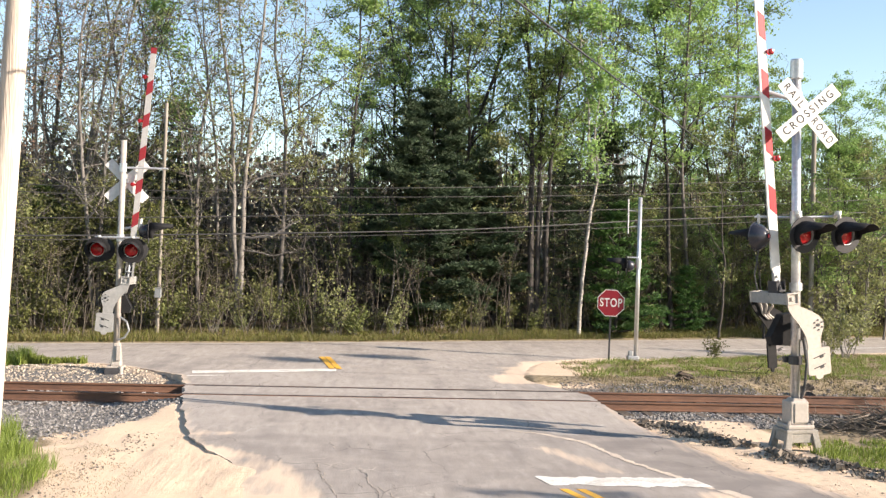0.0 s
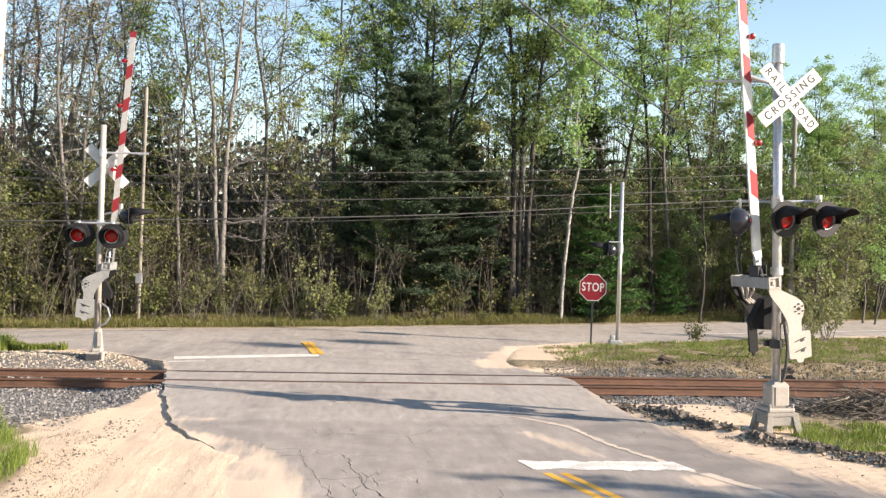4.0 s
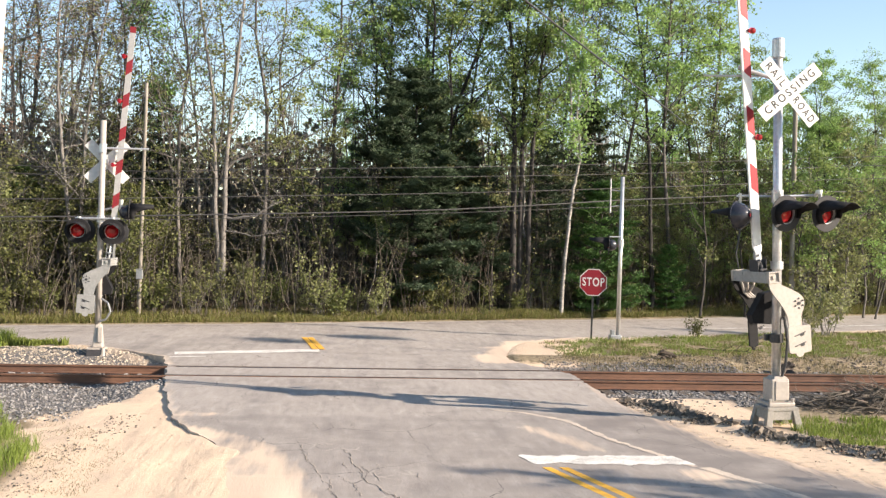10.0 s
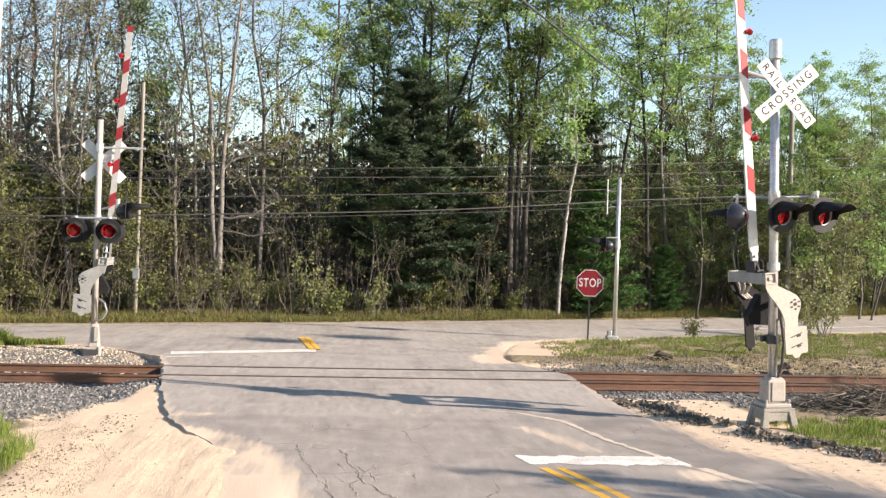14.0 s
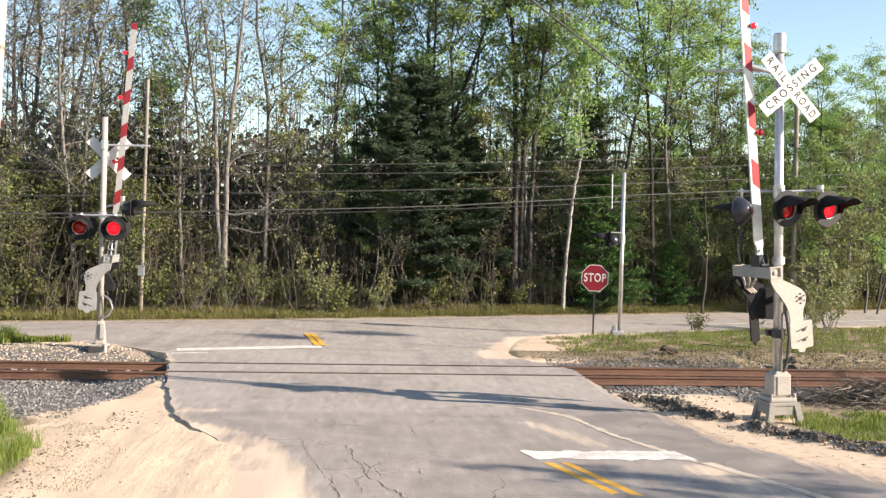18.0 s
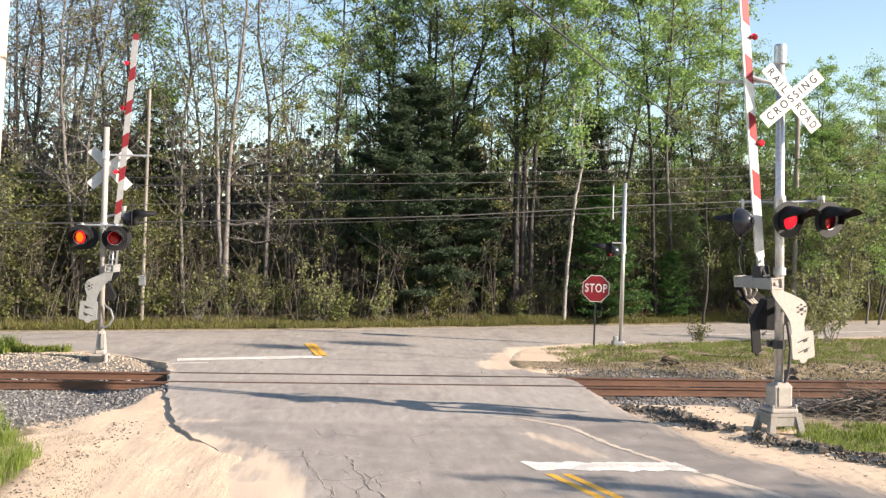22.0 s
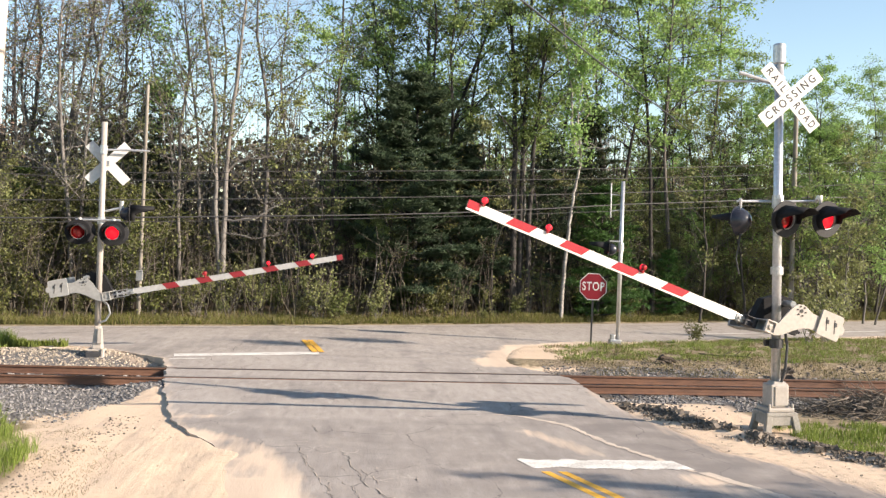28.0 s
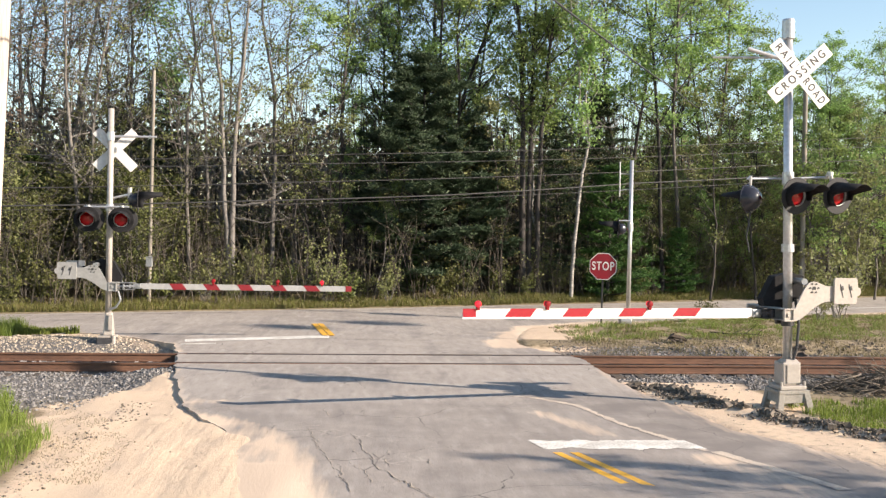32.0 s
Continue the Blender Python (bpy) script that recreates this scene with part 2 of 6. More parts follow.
# Young conifers: needle green brightened, sunlight put into the colour.
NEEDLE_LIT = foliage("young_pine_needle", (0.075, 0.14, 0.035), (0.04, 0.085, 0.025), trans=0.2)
GRASS = foliage("grass_blade", (0.19, 0.245, 0.05), (0.12, 0.165, 0.035), trans=0.3)
GRASS_DRY = foliage("dry_grass", (0.22, 0.175, 0.085), (0.105, 0.10, 0.04), trans=0.2)
WEED = foliage("roadside_weed", (0.20, 0.225, 0.05), (0.09, 0.11, 0.03), trans=0.3)


def ground_material():
    """Sand, gravel, soil and leaf litter, mixed by the sheet's zones with noisy borders."""
    m = bpy.data.materials.new("ground_mix")
    m.use_nodes = True
    t = m.node_tree
    p = t.nodes["Principled BSDF"]
    L = t.links.new
    co = t.nodes.new("ShaderNodeTexCoord").outputs["Object"]

    def noise_(s, d=5):
        n = t.nodes.new("ShaderNodeTexNoise")
        n.inputs["Scale"].default_value, n.inputs["Detail"].default_value = s, d
        L(co, n.inputs["Vector"])
        return n.outputs["Fac"]

    def mix(f, a, b):
        n = t.nodes.new("ShaderNodeMix")
        n.data_type = "RGBA"
        for k, v in (("A", a), ("B", b)):
            if isinstance(v, tuple):
                n.inputs[k].default_value = (*v, 1)
            else:
                L(v, n.inputs[k])
        L(f, n.inputs["Factor"])
        return n.outputs["Result"]

    def ramp(f, lo, hi):
        n = t.nodes.new("ShaderNodeMapRange")
        n.inputs["From Min"].default_value, n.inputs["From Max"].default_value = lo, hi
        L(f, n.inputs["Value"])
        return n.outputs["Result"]

    fine, mid, coarse = noise_(55), noise_(7), noise_(0.7)
    zone = t.nodes.new("ShaderNodeSeparateColor")
    at = t.nodes.new("ShaderNodeAttribute")
    at.attribute_name = "zone"
    L(at.outputs["Color"], zone.inputs["Color"])

    def border(ch):
        a = t.nodes.new("ShaderNodeMath")
        a.operation = "MULTIPLY_ADD"
        L(mid, a.inputs[0])
        a.inputs[1].default_value = 0.55
        L(zone.outputs[ch], a.inputs[2])
        return ramp(a.outputs[0], 0.62, 0.95)

    sand = mix(ramp(coarse, 0.3, 0.7), (0.70, 0.535, 0.39), (0.63, 0.49, 0.365))
    sand = mix(ramp(mid, 0.58, 0.80), sand, (0.52, 0.40, 0.295))
    track_map = t.nodes.new("ShaderNodeMapping")
    track_map.inputs["Scale"].default_value = (14, 0.8, 1)
    L(co, track_map.inputs["Vector"])
    rut = t.nodes.new("ShaderNodeTexNoise")
    rut.inputs["Scale"].default_value, rut.inputs["Detail"].default_value = 1.0, 5
    L(track_map.outputs["Vector"], rut.inputs["Vector"])
    sand = mix(ramp(rut.outputs["Fac"], 0.62, 0.95), sand, (0.56, 0.44, 0.33))
    gravel = mix(ramp(fine, 0.35, 0.65), (0.20, 0.19, 0.185), (0.10, 0.096, 0.094))
    soil = mix(ramp(mid, 0.35, 0.65), (0.36, 0.285, 0.19), (0.18, 0.145, 0.09))
    # litter darkened to carry the canopy shade on the woodland floor
    litter = mix(ramp(mid, 0.35, 0.65), (0.095, 0.068, 0.042), (0.05, 0.038, 0.025))
    c = mix(border("Red"), litter, sand)
    c = mix(border("Green"), c, gravel)
    c = mix(border("Blue"), c, soil)
    c2 = mix(ramp(fine, 0.3, 0.75), c, (0.0, 0.0, 0.0))
    dark = t.nodes.new("ShaderNodeMix")
    dark.data_type = "RGBA"
    dark.inputs["Factor"].default_value = 0.18
    L(c, dark.inputs["A"])
    L(c2, dark.inputs["B"])
    L(dark.outputs["Result"], p.inputs["Base Color"])
    p.inputs["Roughness"].default_value = 0.95
    p.inputs["Specular IOR Level"].default_value = 0.2
    # tyre streaks and lumps in the sand
    mp = t.nodes.new("ShaderNodeMapping")
    mp.inputs["Rotation"].default_value = (0, 0, radians(-20))
    mp.inputs["Scale"].default_value = (9, 0.9, 1)
    L(co, mp.inputs["Vector"])
    tread = t.nodes.new("ShaderNodeTexNoise")
    tread.inputs["Scale"].default_value, tread.inputs["Detail"].default_value = 1.0, 6
    L(mp.outputs["Vector"], tread.inputs["Vector"])
    hs = t.nodes.new("ShaderNodeMath")
    hs.operation = "MULTIPLY_ADD"
    L(tread.outputs["Fac"], hs.inputs[0])
    hs.inputs[1].default_value = 1.3
    L(fine, hs.inputs[2])
    b = t.nodes.new("ShaderNodeBump")
    b.inputs["Strength"].default_value, b.inputs["Distance"].default_value = 0.45, 0.028
    L(hs.outputs[0], b.inputs["Height"])
    L(b.outputs["Normal"], p.inputs["Normal"])
    return m


def asphalt_material(name):
    """Old grey asphalt: aggregate grain, patches, cracks and blown sand."""
    m = bpy.data.materials.new(name)
    m.use_nodes = True
    t = m.node_tree
    p = t.nodes["Principled BSDF"]
    L = t.links.new
    co = t.nodes.new("ShaderNodeTexCoord").outputs["Object"]

    def noise_(s, d=5, vec=co):
        n = t.nodes.new("ShaderNodeTexNoise")
        n.inputs["Scale"].default_value, n.inputs["Detail"].default_value = s, d
        L(vec, n.inputs["Vector"])
        return n

    def ramp(f, lo, hi):
        n = t.nodes.new("ShaderNodeMapRange")
        n.inputs["From Min"].default_value, n.inputs["From Max"].default_value = lo, hi
        L(f, n.inputs["Value"])
        return n.outputs["Result"]

    def mix(f, a, b):
        n = t.nodes.new("ShaderNodeMix")
        n.data_type = "RGBA"
        for k, v in (("A", a), ("B", b)):
            if isinstance(v, tuple):
                n.inputs[k].default_value = (*v, 1)
            else:
                L(v, n.inputs[k])
        if isinstance(f, float):
            n.inputs["Factor"].default_value = f
        else:
            L(f, n.inputs["Factor"])
        return n.outputs["Result"]

    def mul(a, b):
        n = t.nodes.new("ShaderNodeMath")
        n.operation = "MULTIPLY"
        L(a, n.inputs[0])
        L(b, n.inputs[1])
        return n.outputs[0]

    grain, patch, broad = noise_(140, 3).outputs["Fac"], noise_(1.6).outputs["Fac"], noise_(0.28).outputs["Fac"]
    c = mix(ramp(patch, 0.35, 0.7), (0.35, 0.31, 0.276), (0.275, 0.244, 0.219))
    c = mix(ramp(broad, 0.4, 0.65), c, (0.375, 0.335, 0.30))
    c = mix(mul(ramp(grain, 0.45, 0.75), ramp(grain, 0.45, 0.75)), c, (0.36, 0.34, 0.32))
    c = mix(ramp(grain, 0.42, 0.22), c, (0.09, 0.088, 0.09))
    drive = t.nodes.new("ShaderNodeMapping")
    drive.inputs["Scale"].default_value = (1, 0.22, 1)
    L(co, drive.inputs["Vector"])
    mottle = noise_(7, 6, drive.outputs["Vector"]).outputs["Fac"]
    c = mix(ramp(mottle, 0.52, 0.90), c, (0.215, 0.192, 0.178))
    c = mix(ramp(mottle, 0.46, 0.20), c, (0.43, 0.39, 0.36))
    speck = noise_(34, 5, drive.outputs["Vector"]).outputs["Fac"]
    c = mix(ramp(speck, 0.60, 0.86), c, (0.15, 0.135, 0.125))
    c = mix(ramp(speck, 0.40, 0.16), c, (0.46, 0.42, 0.385))
    # darker, older lane by the painted-on zone
    az = t.nodes.new("ShaderNodeAttribute")
    az.attribute_name = "zone"
    zs = t.nodes.new("ShaderNodeSeparateColor")
    L(az.outputs["Color"], zs.inputs["Color"])
    c = mix(mul(zs.outputs["Blue"], ramp(patch, 0.1, 0.6)), c, (0.20, 0.178, 0.165))
    # cracks: borders of large warped cells
    wob = noise_(1.3, 4)
    ad = t.nodes.new("ShaderNodeMix")
    ad.data_type = "RGBA"
    ad.blend_type = "ADD"
    ad.inputs["Factor"].default_value = 0.55
    L(co, ad.inputs["A"])
    L(wob.outputs["Color"], ad.inputs["B"])
    vo = t.nodes.new("ShaderNodeTexVoronoi")
    vo.feature = "DISTANCE_TO_EDGE"
    vo.inputs["Scale"].default_value = 0.6
    L(ad.outputs["Result"], vo.inputs["Vector"])
    crack = mul(ramp(vo.outputs["Distance"], 0.0045, 0.001), ramp(noise_(0.5).outputs["Fac"], 0.45, 0.6))
    c = mix(crack, c, (0.05, 0.048, 0.046))
    wear = t.nodes.new("ShaderNodeMapping")
    wear.inputs["Rotation"].default_value = (0, 0, radians(-17))
    wear.inputs["Scale"].default_value = (1.6, 0.18, 1)
    L(co, wear.inputs["Vector"])
    streak = noise_(1.0, 6, wear.outputs["Vector"]).outputs["Fac"]
    c = mix(mul(ramp(streak, 0.50, 0.68), ramp(patch, 0.2, 0.9)), c, (0.185, 0.167, 0.158))
    # blown sand by a painted-on zone
    at = t.nodes.new("ShaderNodeAttribute")
    at.attribute_name = "zone"
    sp = t.nodes.new("ShaderNodeSeparateColor")
    L(at.outputs["Color"], sp.inputs["Color"])
    v2 = t.nodes.new("ShaderNodeTexVoronoi")
    v2.feature = "DISTANCE_TO_EDGE"
    v2.inputs["Scale"].default_value = 3.2
    L(ad.outputs["Result"], v2.inputs["Vector"])
    web = mul(mul(ramp(v2.outputs["Distance"], 0.035, 0.008), ramp(noise_(3.0).outputs["Fac"], 0.42, 0.55)), sp.outputs["Green"])
    c = mix(mul(web, ramp(noise_(1.1).outputs["Fac"], 0.5, 0.62)), c, (0.42, 0.375, 0.33))
    sa = t.nodes.new("ShaderNodeMath")
    sa.operation = "MULTIPLY_ADD"
    L(noise_(5.0, 8, wear.outputs["Vector"]).outputs["Fac"], sa.inputs[0])
    sa.inputs[1].default_value = 0.7
    L(sp.outputs["Red"], sa.inputs[2])
    c = mix(ramp(sa.outputs[0], 0.7, 1.05), c, mix(ramp(streak, 0.40, 0.62), (0.68, 0.535, 0.41), (0.54, 0.425, 0.33)))
    L(c, p.inputs["Base Color"])
    p.inputs["Roughness"].default_value = 0.85
    p.inputs["Specular IOR Level"].default_value = 0.3
    b = t.nodes.new("ShaderNodeBump")
    b.inputs["Strength"].default_value, b.inputs["Distance"].default_value = 0.3, 0.007
    L(speck, b.inputs["Height"])
    L(b.outputs["Normal"], p.inputs["Normal"])
    return m


# ---- mesh helpers ----
def mesh_of(bm, material, smooth=False):
    me = bpy.data.meshes.new("mesh")
    bmesh.ops.recalc_face_normals(bm, faces=bm.faces)
    if smooth:
        for f in bm.faces:
            f.smooth = True
    bm.to_mesh(me)
    bm.free()
    for m in material if isinstance(material, (list, tuple)) else (material,):
        me.materials.append(m)
    return me


def part(name, bm, material, parent, label="", smooth=False):
    ob = new(name, mesh_of(bm, material, smooth))
    if parent:
        ob.parent = parent
    return tagged(ob, label)


def thing(name, m, label, category, group=""):
    ob = new(name)
    ob.matrix_world = m
    return tagged(ob, label, category, group)


def box(bm, c, s, rot=None, bevel=0.0, taper=1.0):
    """A box of centre c and size s; taper narrows its top."""
    b2 = bmesh.new()
    bmesh.ops.create_cube(b2, size=1)
    for v in b2.verts:
        k = taper if v.co.z > 0 else 1
        v.co = Vector((v.co.x * s[0] * k, v.co.y * s[1] * k, v.co.z * s[2]))
    if bevel:
        bmesh.ops.bevel(b2, geom=b2.edges[:], offset=bevel, segments=2, affect="EDGES", profile=0.5)
    b2.transform(Matrix.Translation(c) @ (rot.to_4x4() if rot else Matrix.Identity(4)))
    join(bm, b2)


def join(bm, b2):
    me = bpy.data.meshes.new("tmp")
    b2.to_mesh(me)
    b2.free()
    bm.from_mesh(me)
    bpy.data.meshes.remove(me)


def tube(bm, p, q, r0, r1=None, n=12, cap=True):
    p, q = Vector(p), Vector(q)
    r1 = r0 if r1 is None else r1
    turn = (q - p).to_track_quat("Z", "Y").to_matrix()
    rings = []
    for c, r in ((p, r0), (q, r1)):
        rings.append([bm.verts.new(c + turn @ Vector((math.cos(2 * math.pi * k / n) * r, math.sin(2 * math.pi * k / n) * r, 0))) for k in range(n)])
    for k in range(n):
        bm.faces.new((rings[0][k], rings[0][(k + 1) % n], rings[1][(k + 1) % n], rings[1][k]))
    if cap:
        bm.faces.new(rings[0][::-1])
        bm.faces.new(rings[1])


def pipe(bm, pts, r, n=8):
    for a, b in zip(pts, pts[1:]):
        tube(bm, a, b, r, r, n)


def ngon(bm, outline, y0, y1):
    """A flat plate: an outline of (x, z), from y0 to y1."""
    a = [bm.verts.new((x, y0, z)) for x, z in outline]
    b = [bm.verts.new((x, y1, z)) for x, z in outline]
    bm.faces.new(a)
    bm.faces.new(b[::-1])
    k = len(a)
    for i in range(k):
        bm.faces.new((a[i], b[i], b[(i + 1) % k], a[(i + 1) % k]))


def lathe(bm, profile, n=20, m=None, closed=True):
    """Turns (radius, height) round z, then moves it by m."""
    m = m or Matrix.Identity(4)
    rings = [[bm.verts.new(m @ Vector((r * math.cos(2 * math.pi * k / n), r * math.sin(2 * math.pi * k / n), z))) for k in range(n)] for r, z in profile]
    for a, b in zip(rings, rings[1:]):
        for k in range(n):
            bm.faces.new((a[k], a[(k + 1) % n], b[(k + 1) % n], b[k]))
    if closed:
        bm.faces.new(rings[0][::-1])
        bm.faces.new(rings[-1])


def text_mesh(words, size, space, bold):
    cu = bpy.data.curves.new("text", "FONT")
    cu.offset, cu.space_character = size * bold, space
    cu.body, cu.size, cu.extrude, cu.align_x, cu.align_y = words, size, 0.0015, "CENTER", "CENTER"
    ob = new("text_source", cu)
    bpy.context.view_layer.update()
    me = bpy.data.meshes.new_from_object(ob.evaluated_get(bpy.context.evaluated_depsgraph_get()))
    bpy.data.objects.remove(ob)
    me.materials.clear()
    return me


def raw(name, verts, faces, material, smooth=False):
    me = bpy.data.meshes.new(name)
    me.from_pydata(verts, [], faces)
    me.materials.append(material)
    if smooth:
        me.polygons.foreach_set("use_smooth", [True] * len(me.polygons))
    return me


# ---- ground, roads, track ----
LEFT_EDGE = [(-40, 13.6), (-10, 4.6), (0, 1.6), (8, -0.7), (11.5, -1.52), (12.6, -1.71), (13.9, -1.74), (14.9, -2.0), (15.3, -2.29), (16.3, -2.72), (19.4, -3.42), (22.4, -3.9)]
RIGHT_EDGE = [(-40, 23.0), (-10, 13.8), (6, 8.6), (12.15, 6.4), (13.54, 5.8), (14.44, 5.27), (16.17, 5.07), (17.75, 4.76), (20.4, 4.66), (22.06, 4.66)]
FAR_EDGE = [(-90, 16.0), (-40, 24.2), (-9.98, 30.94), (-4.08, 32.55), (2.78, 34.62), (11.72, 37.72), (21.52, 41.3), (60, 55.0), (120, 76.0)]
RAIL_Y = (21.03, 22.46)


def edge_x(table, y):
    return float(np.interp(y, [p[0] for p in table], [p[1] for p in table]))


def far_y(x):
    return float(np.interp(x, [p[0] for p in FAR_EDGE], [p[1] for p in FAR_EDGE]))


def step(a, b, v):
    k = min(1.0, max(0.0, (v - a) / (b - a)))
    return k * k * (3 - 2 * k)


def seg_dist(x, y, pts):
    best = 1e9
    for (x0, y0), (x1, y1) in zip(pts, pts[1:]):
        dx, dy = x1 - x0, y1 - y0
        k = min(1.0, max(0.0, ((x - x0) * dx + (y - y0) * dy) / (dx * dx + dy * dy)))
        best = min(best, math.hypot(x - x0 - k * dx, y - y0 - k * dy))
    return best


NEAR_LEFT_BANK = [(-90, 12.6), (-30, 21.6), (-14, 25.4), (-9.03, 27.1), (-7.27, 26.4), (-6.1, 25.8), (-4.28, 24.1), (-3.9, 22.4)]


def in_road(x, y):
    """Metres inside the asphalt, roughly; negative outside."""
    if y <= 22.4:
        return min(x - edge_x(LEFT_EDGE, y), edge_x(RIGHT_EDGE, y) - x)
    low = float(np.interp(x, [p[0] for p in NEAR_LEFT_BANK], [p[1] for p in NEAR_LEFT_BANK])) if x < -3.9 else 22.0
    if x > 3.6:
        low = float(np.interp(x, (3.6, 4.1, 4.66, 5.74, 11.55, 17.54, 60, 120), (24.4, 26.6, 28.04, 28.77, 31.4, 33.63, 49.0, 70.0)))
        if y < 24.6:
            low = 99
            if x < 4.66:
                return 4.66 - (y - 22.06) * 0.42 - x
    return min(y - low, far_y(x) - y)


def ground_z(x, y):
    d = in_road(x, y)
    z = 0.02 * noise.noise((x * 0.6, y * 0.6, 0)) + 0.012 * noise.noise((x * 2.5, y * 2.5, 3))
    bed = step(17.8, 18.8, y) * (1 - step(24.0, 25.0, y)) * step(-0.25, 0.0, -d)
    if x < 0 and y < 20.6:
        bed *= 0.22 + 0.78 * step(0.1, 1.5, -d)
    z -= 0.20 * bed
    if y < 18.5 and x < 0:
        z -= (0.02 * (1 - step(17.8, 18.8, y)) + 0.025) * step(-0.25, 0.0, -d) * step(14.4, 16.2, y)
    if x > 4 and 22.5 < y:
        z += (0.05 + 0.03 * noise.noise((x * 1.6, y * 1.6, 5))) * step(23.9, 25.4, y) * step(0.0, 1.1, -d) * step(5.2, 7.2, x)
    if y > far_y(x):
        k = y - far_y(x)
        z += 0.25 * step(0.3, 3.0, k) + 0.012 * max(0, k - 3) + 0.15 * noise.noise((x * 0.25, y * 0.25, 7)) * step(1, 4, k)
    if d > -0.02:
        z = min(z, (-0.018 if (x < 0 and y < 15.0) or (x > 3.4 and y > 24.2) else -0.045) - 0.09 * step(0.04, 0.34, d))
    if x < 1.5 and y < 15.0 and -0.35 < d < 0.6:
        k = step(14.75, 14.3, y + 0.35 * noise.noise((x * 2, y * 2, 11)))
        z += (0.010 - 0.035 * step(0.02, 0.6, d) + 0.008 * noise.noise((x * 2.5, y * 2.5, 12)) - z) * k * step(-0.35, -0.1, d)
    if 3.0 < x < 9 and 22.8 < y < 30 and d < 1.1:
        lap = 0.012 - 0.045 * step(0.05, 1.0, d) + 0.010 * noise.noise((x * 3, y * 3, 13))
        z += ((max(z, lap) if d < 0.0 else lap) - z) * step(23.2, 24.5, y)
    # ridge of crumbled asphalt along the right-hand shoulder
    if x > 4 and 12.5 < y < 19.6:
        k = x - edge_x(RIGHT_EDGE, y) - float(np.interp(y, (13, 14.5, 16, 19.3), (1.75, 1.45, 0.75, 0.35)))
        z += 0.085 * math.exp(-(k / 0.2) ** 2) * max(0.0, 0.6 + 1.2 * noise.noise((x * 1.9, y * 1.9, 6)))
    # wheel ruts in the sand shoulder
    if x < 1 and y < 17:
        u = x + 0.065 * y
        z += (0.006 * math.sin(u * 6.0 + 1.6 * noise.noise((x * 0.5, y * 0.3, 2))) + 0.004 * math.sin(u * 21) * step(0.1, 0.5, noise.noise((u * 1.2, y * 0.15, 6)))) * step(0, 0.4, -d) + 0.010 * noise.noise((x * 3, y * 1.2, 1))
    return z


def bank_x(x, y):
    """The ragged edge of the grassy bank by the wooden pole."""
    return float(np.interp(y, (11, 13, 14.1, 15.1, 16.4, 17.9), (-3.75, -3.85, -4.1, -4.6, -5.3, -6.0))) + 0.25 * noise.noise((x, y * 1.5, 4))


def gravel_y(x):
    """Where the ballast shoulder of the track begins on the sandy side."""
    return float(np.interp(x, (-12, -5.25, -4.84, -4.3, -4.0, -3.7), (15.2, 15.8, 16.6, 17.3, 18.6, 20.3)))


def ground_zone(x, y):
    d = in_road(x, y)
    if y > far_y(x) - 0.5:
        k = y - far_y(x)
        return (0.55 * (1 - step(0.0, 0.7, k)), 0.0, 1 - step(2.0, 4.0, k))
    if y < 18.4:
        if x < edge_x(LEFT_EDGE, y) + 1:
            k = x - bank_x(x, y)
            grass = 0.9 * step(0.5, -0.9, k + 0.8 * noise.noise((x * 0.9, y * 0.9, 3))) if y < 17.8 else 0
            grass = max(grass, step(-7.5, -9, x))
            stony = step(-0.5, 0.8, y - gravel_y(x) - 0.7 * noise.noise((x * 1.3, y * 1.3, 9)))
            return ((1 - grass) * (1 - 0.8 * stony), 1.1 * stony, grass * (1 - stony))
        edge = edge_x(RIGHT_EDGE, y)
        grass = step(edge + 1.7, edge + 2.6, x)
        dust = 0.34 - 0.25 * step(15.0, 16.6, y)
        return (0.9 * (1 - grass), dust * (1 - grass), grass)
    if y < 25.2:
        shore = step(-0.1, 0.5, gravel_y(x) - y + 0.5 * noise.noise((x * 1.3, y * 1.3, 9))) if x < 0 and y < 20.4 else step(1.3, 0.3, -d) * 0.65
        if x > 0 and y > 23.4:
            shore = max(shore, step(2.0, 0.9, -d) * step(23.4, 24.4, y), 0.95 * step(6.0, 5.0, x + 0.6 * noise.noise((x, y, 3))) * step(23.4, 24.1, y))
        if x > 0 and y < 20.6:
            shore = step(3.2, 2.3, -d) * step(20.4, 19.8, y)
        g = 1 - step(23.6, 24.6, y) if x > 0 else 1.0
        return (shore, g * (1 - 0.75 * shore), 1 - g)
    shore = max(step(1.2, 0.3, -d), 0.9 * step(7.0, 5.4, x) * step(29.2, 28.0, y) if x > 3 else 0)
    return (shore, 0.0, 1 - shore)


def spread(a, b, fine, lo, hi):
    """Grid lines: even steps of `fine` between lo and hi, ever wider out to a and b."""
    out = list(np.arange(lo, hi + fine / 2, fine))
    v, s = hi, fine
    while v < b:
        s *= 1.35
        v = min(b, v + s)
        out.append(v)
    v, s = lo, fine
    while v > a:
        s *= 1.35
        v = max(a, v - s)
        out.insert(0, v)
    return out


def zoned(me, values):
    at = me.color_attributes.new("zone", "FLOAT_COLOR", "POINT")
    at.data.foreach_set("color", [c for v in values for c in (*v, 1.0)])


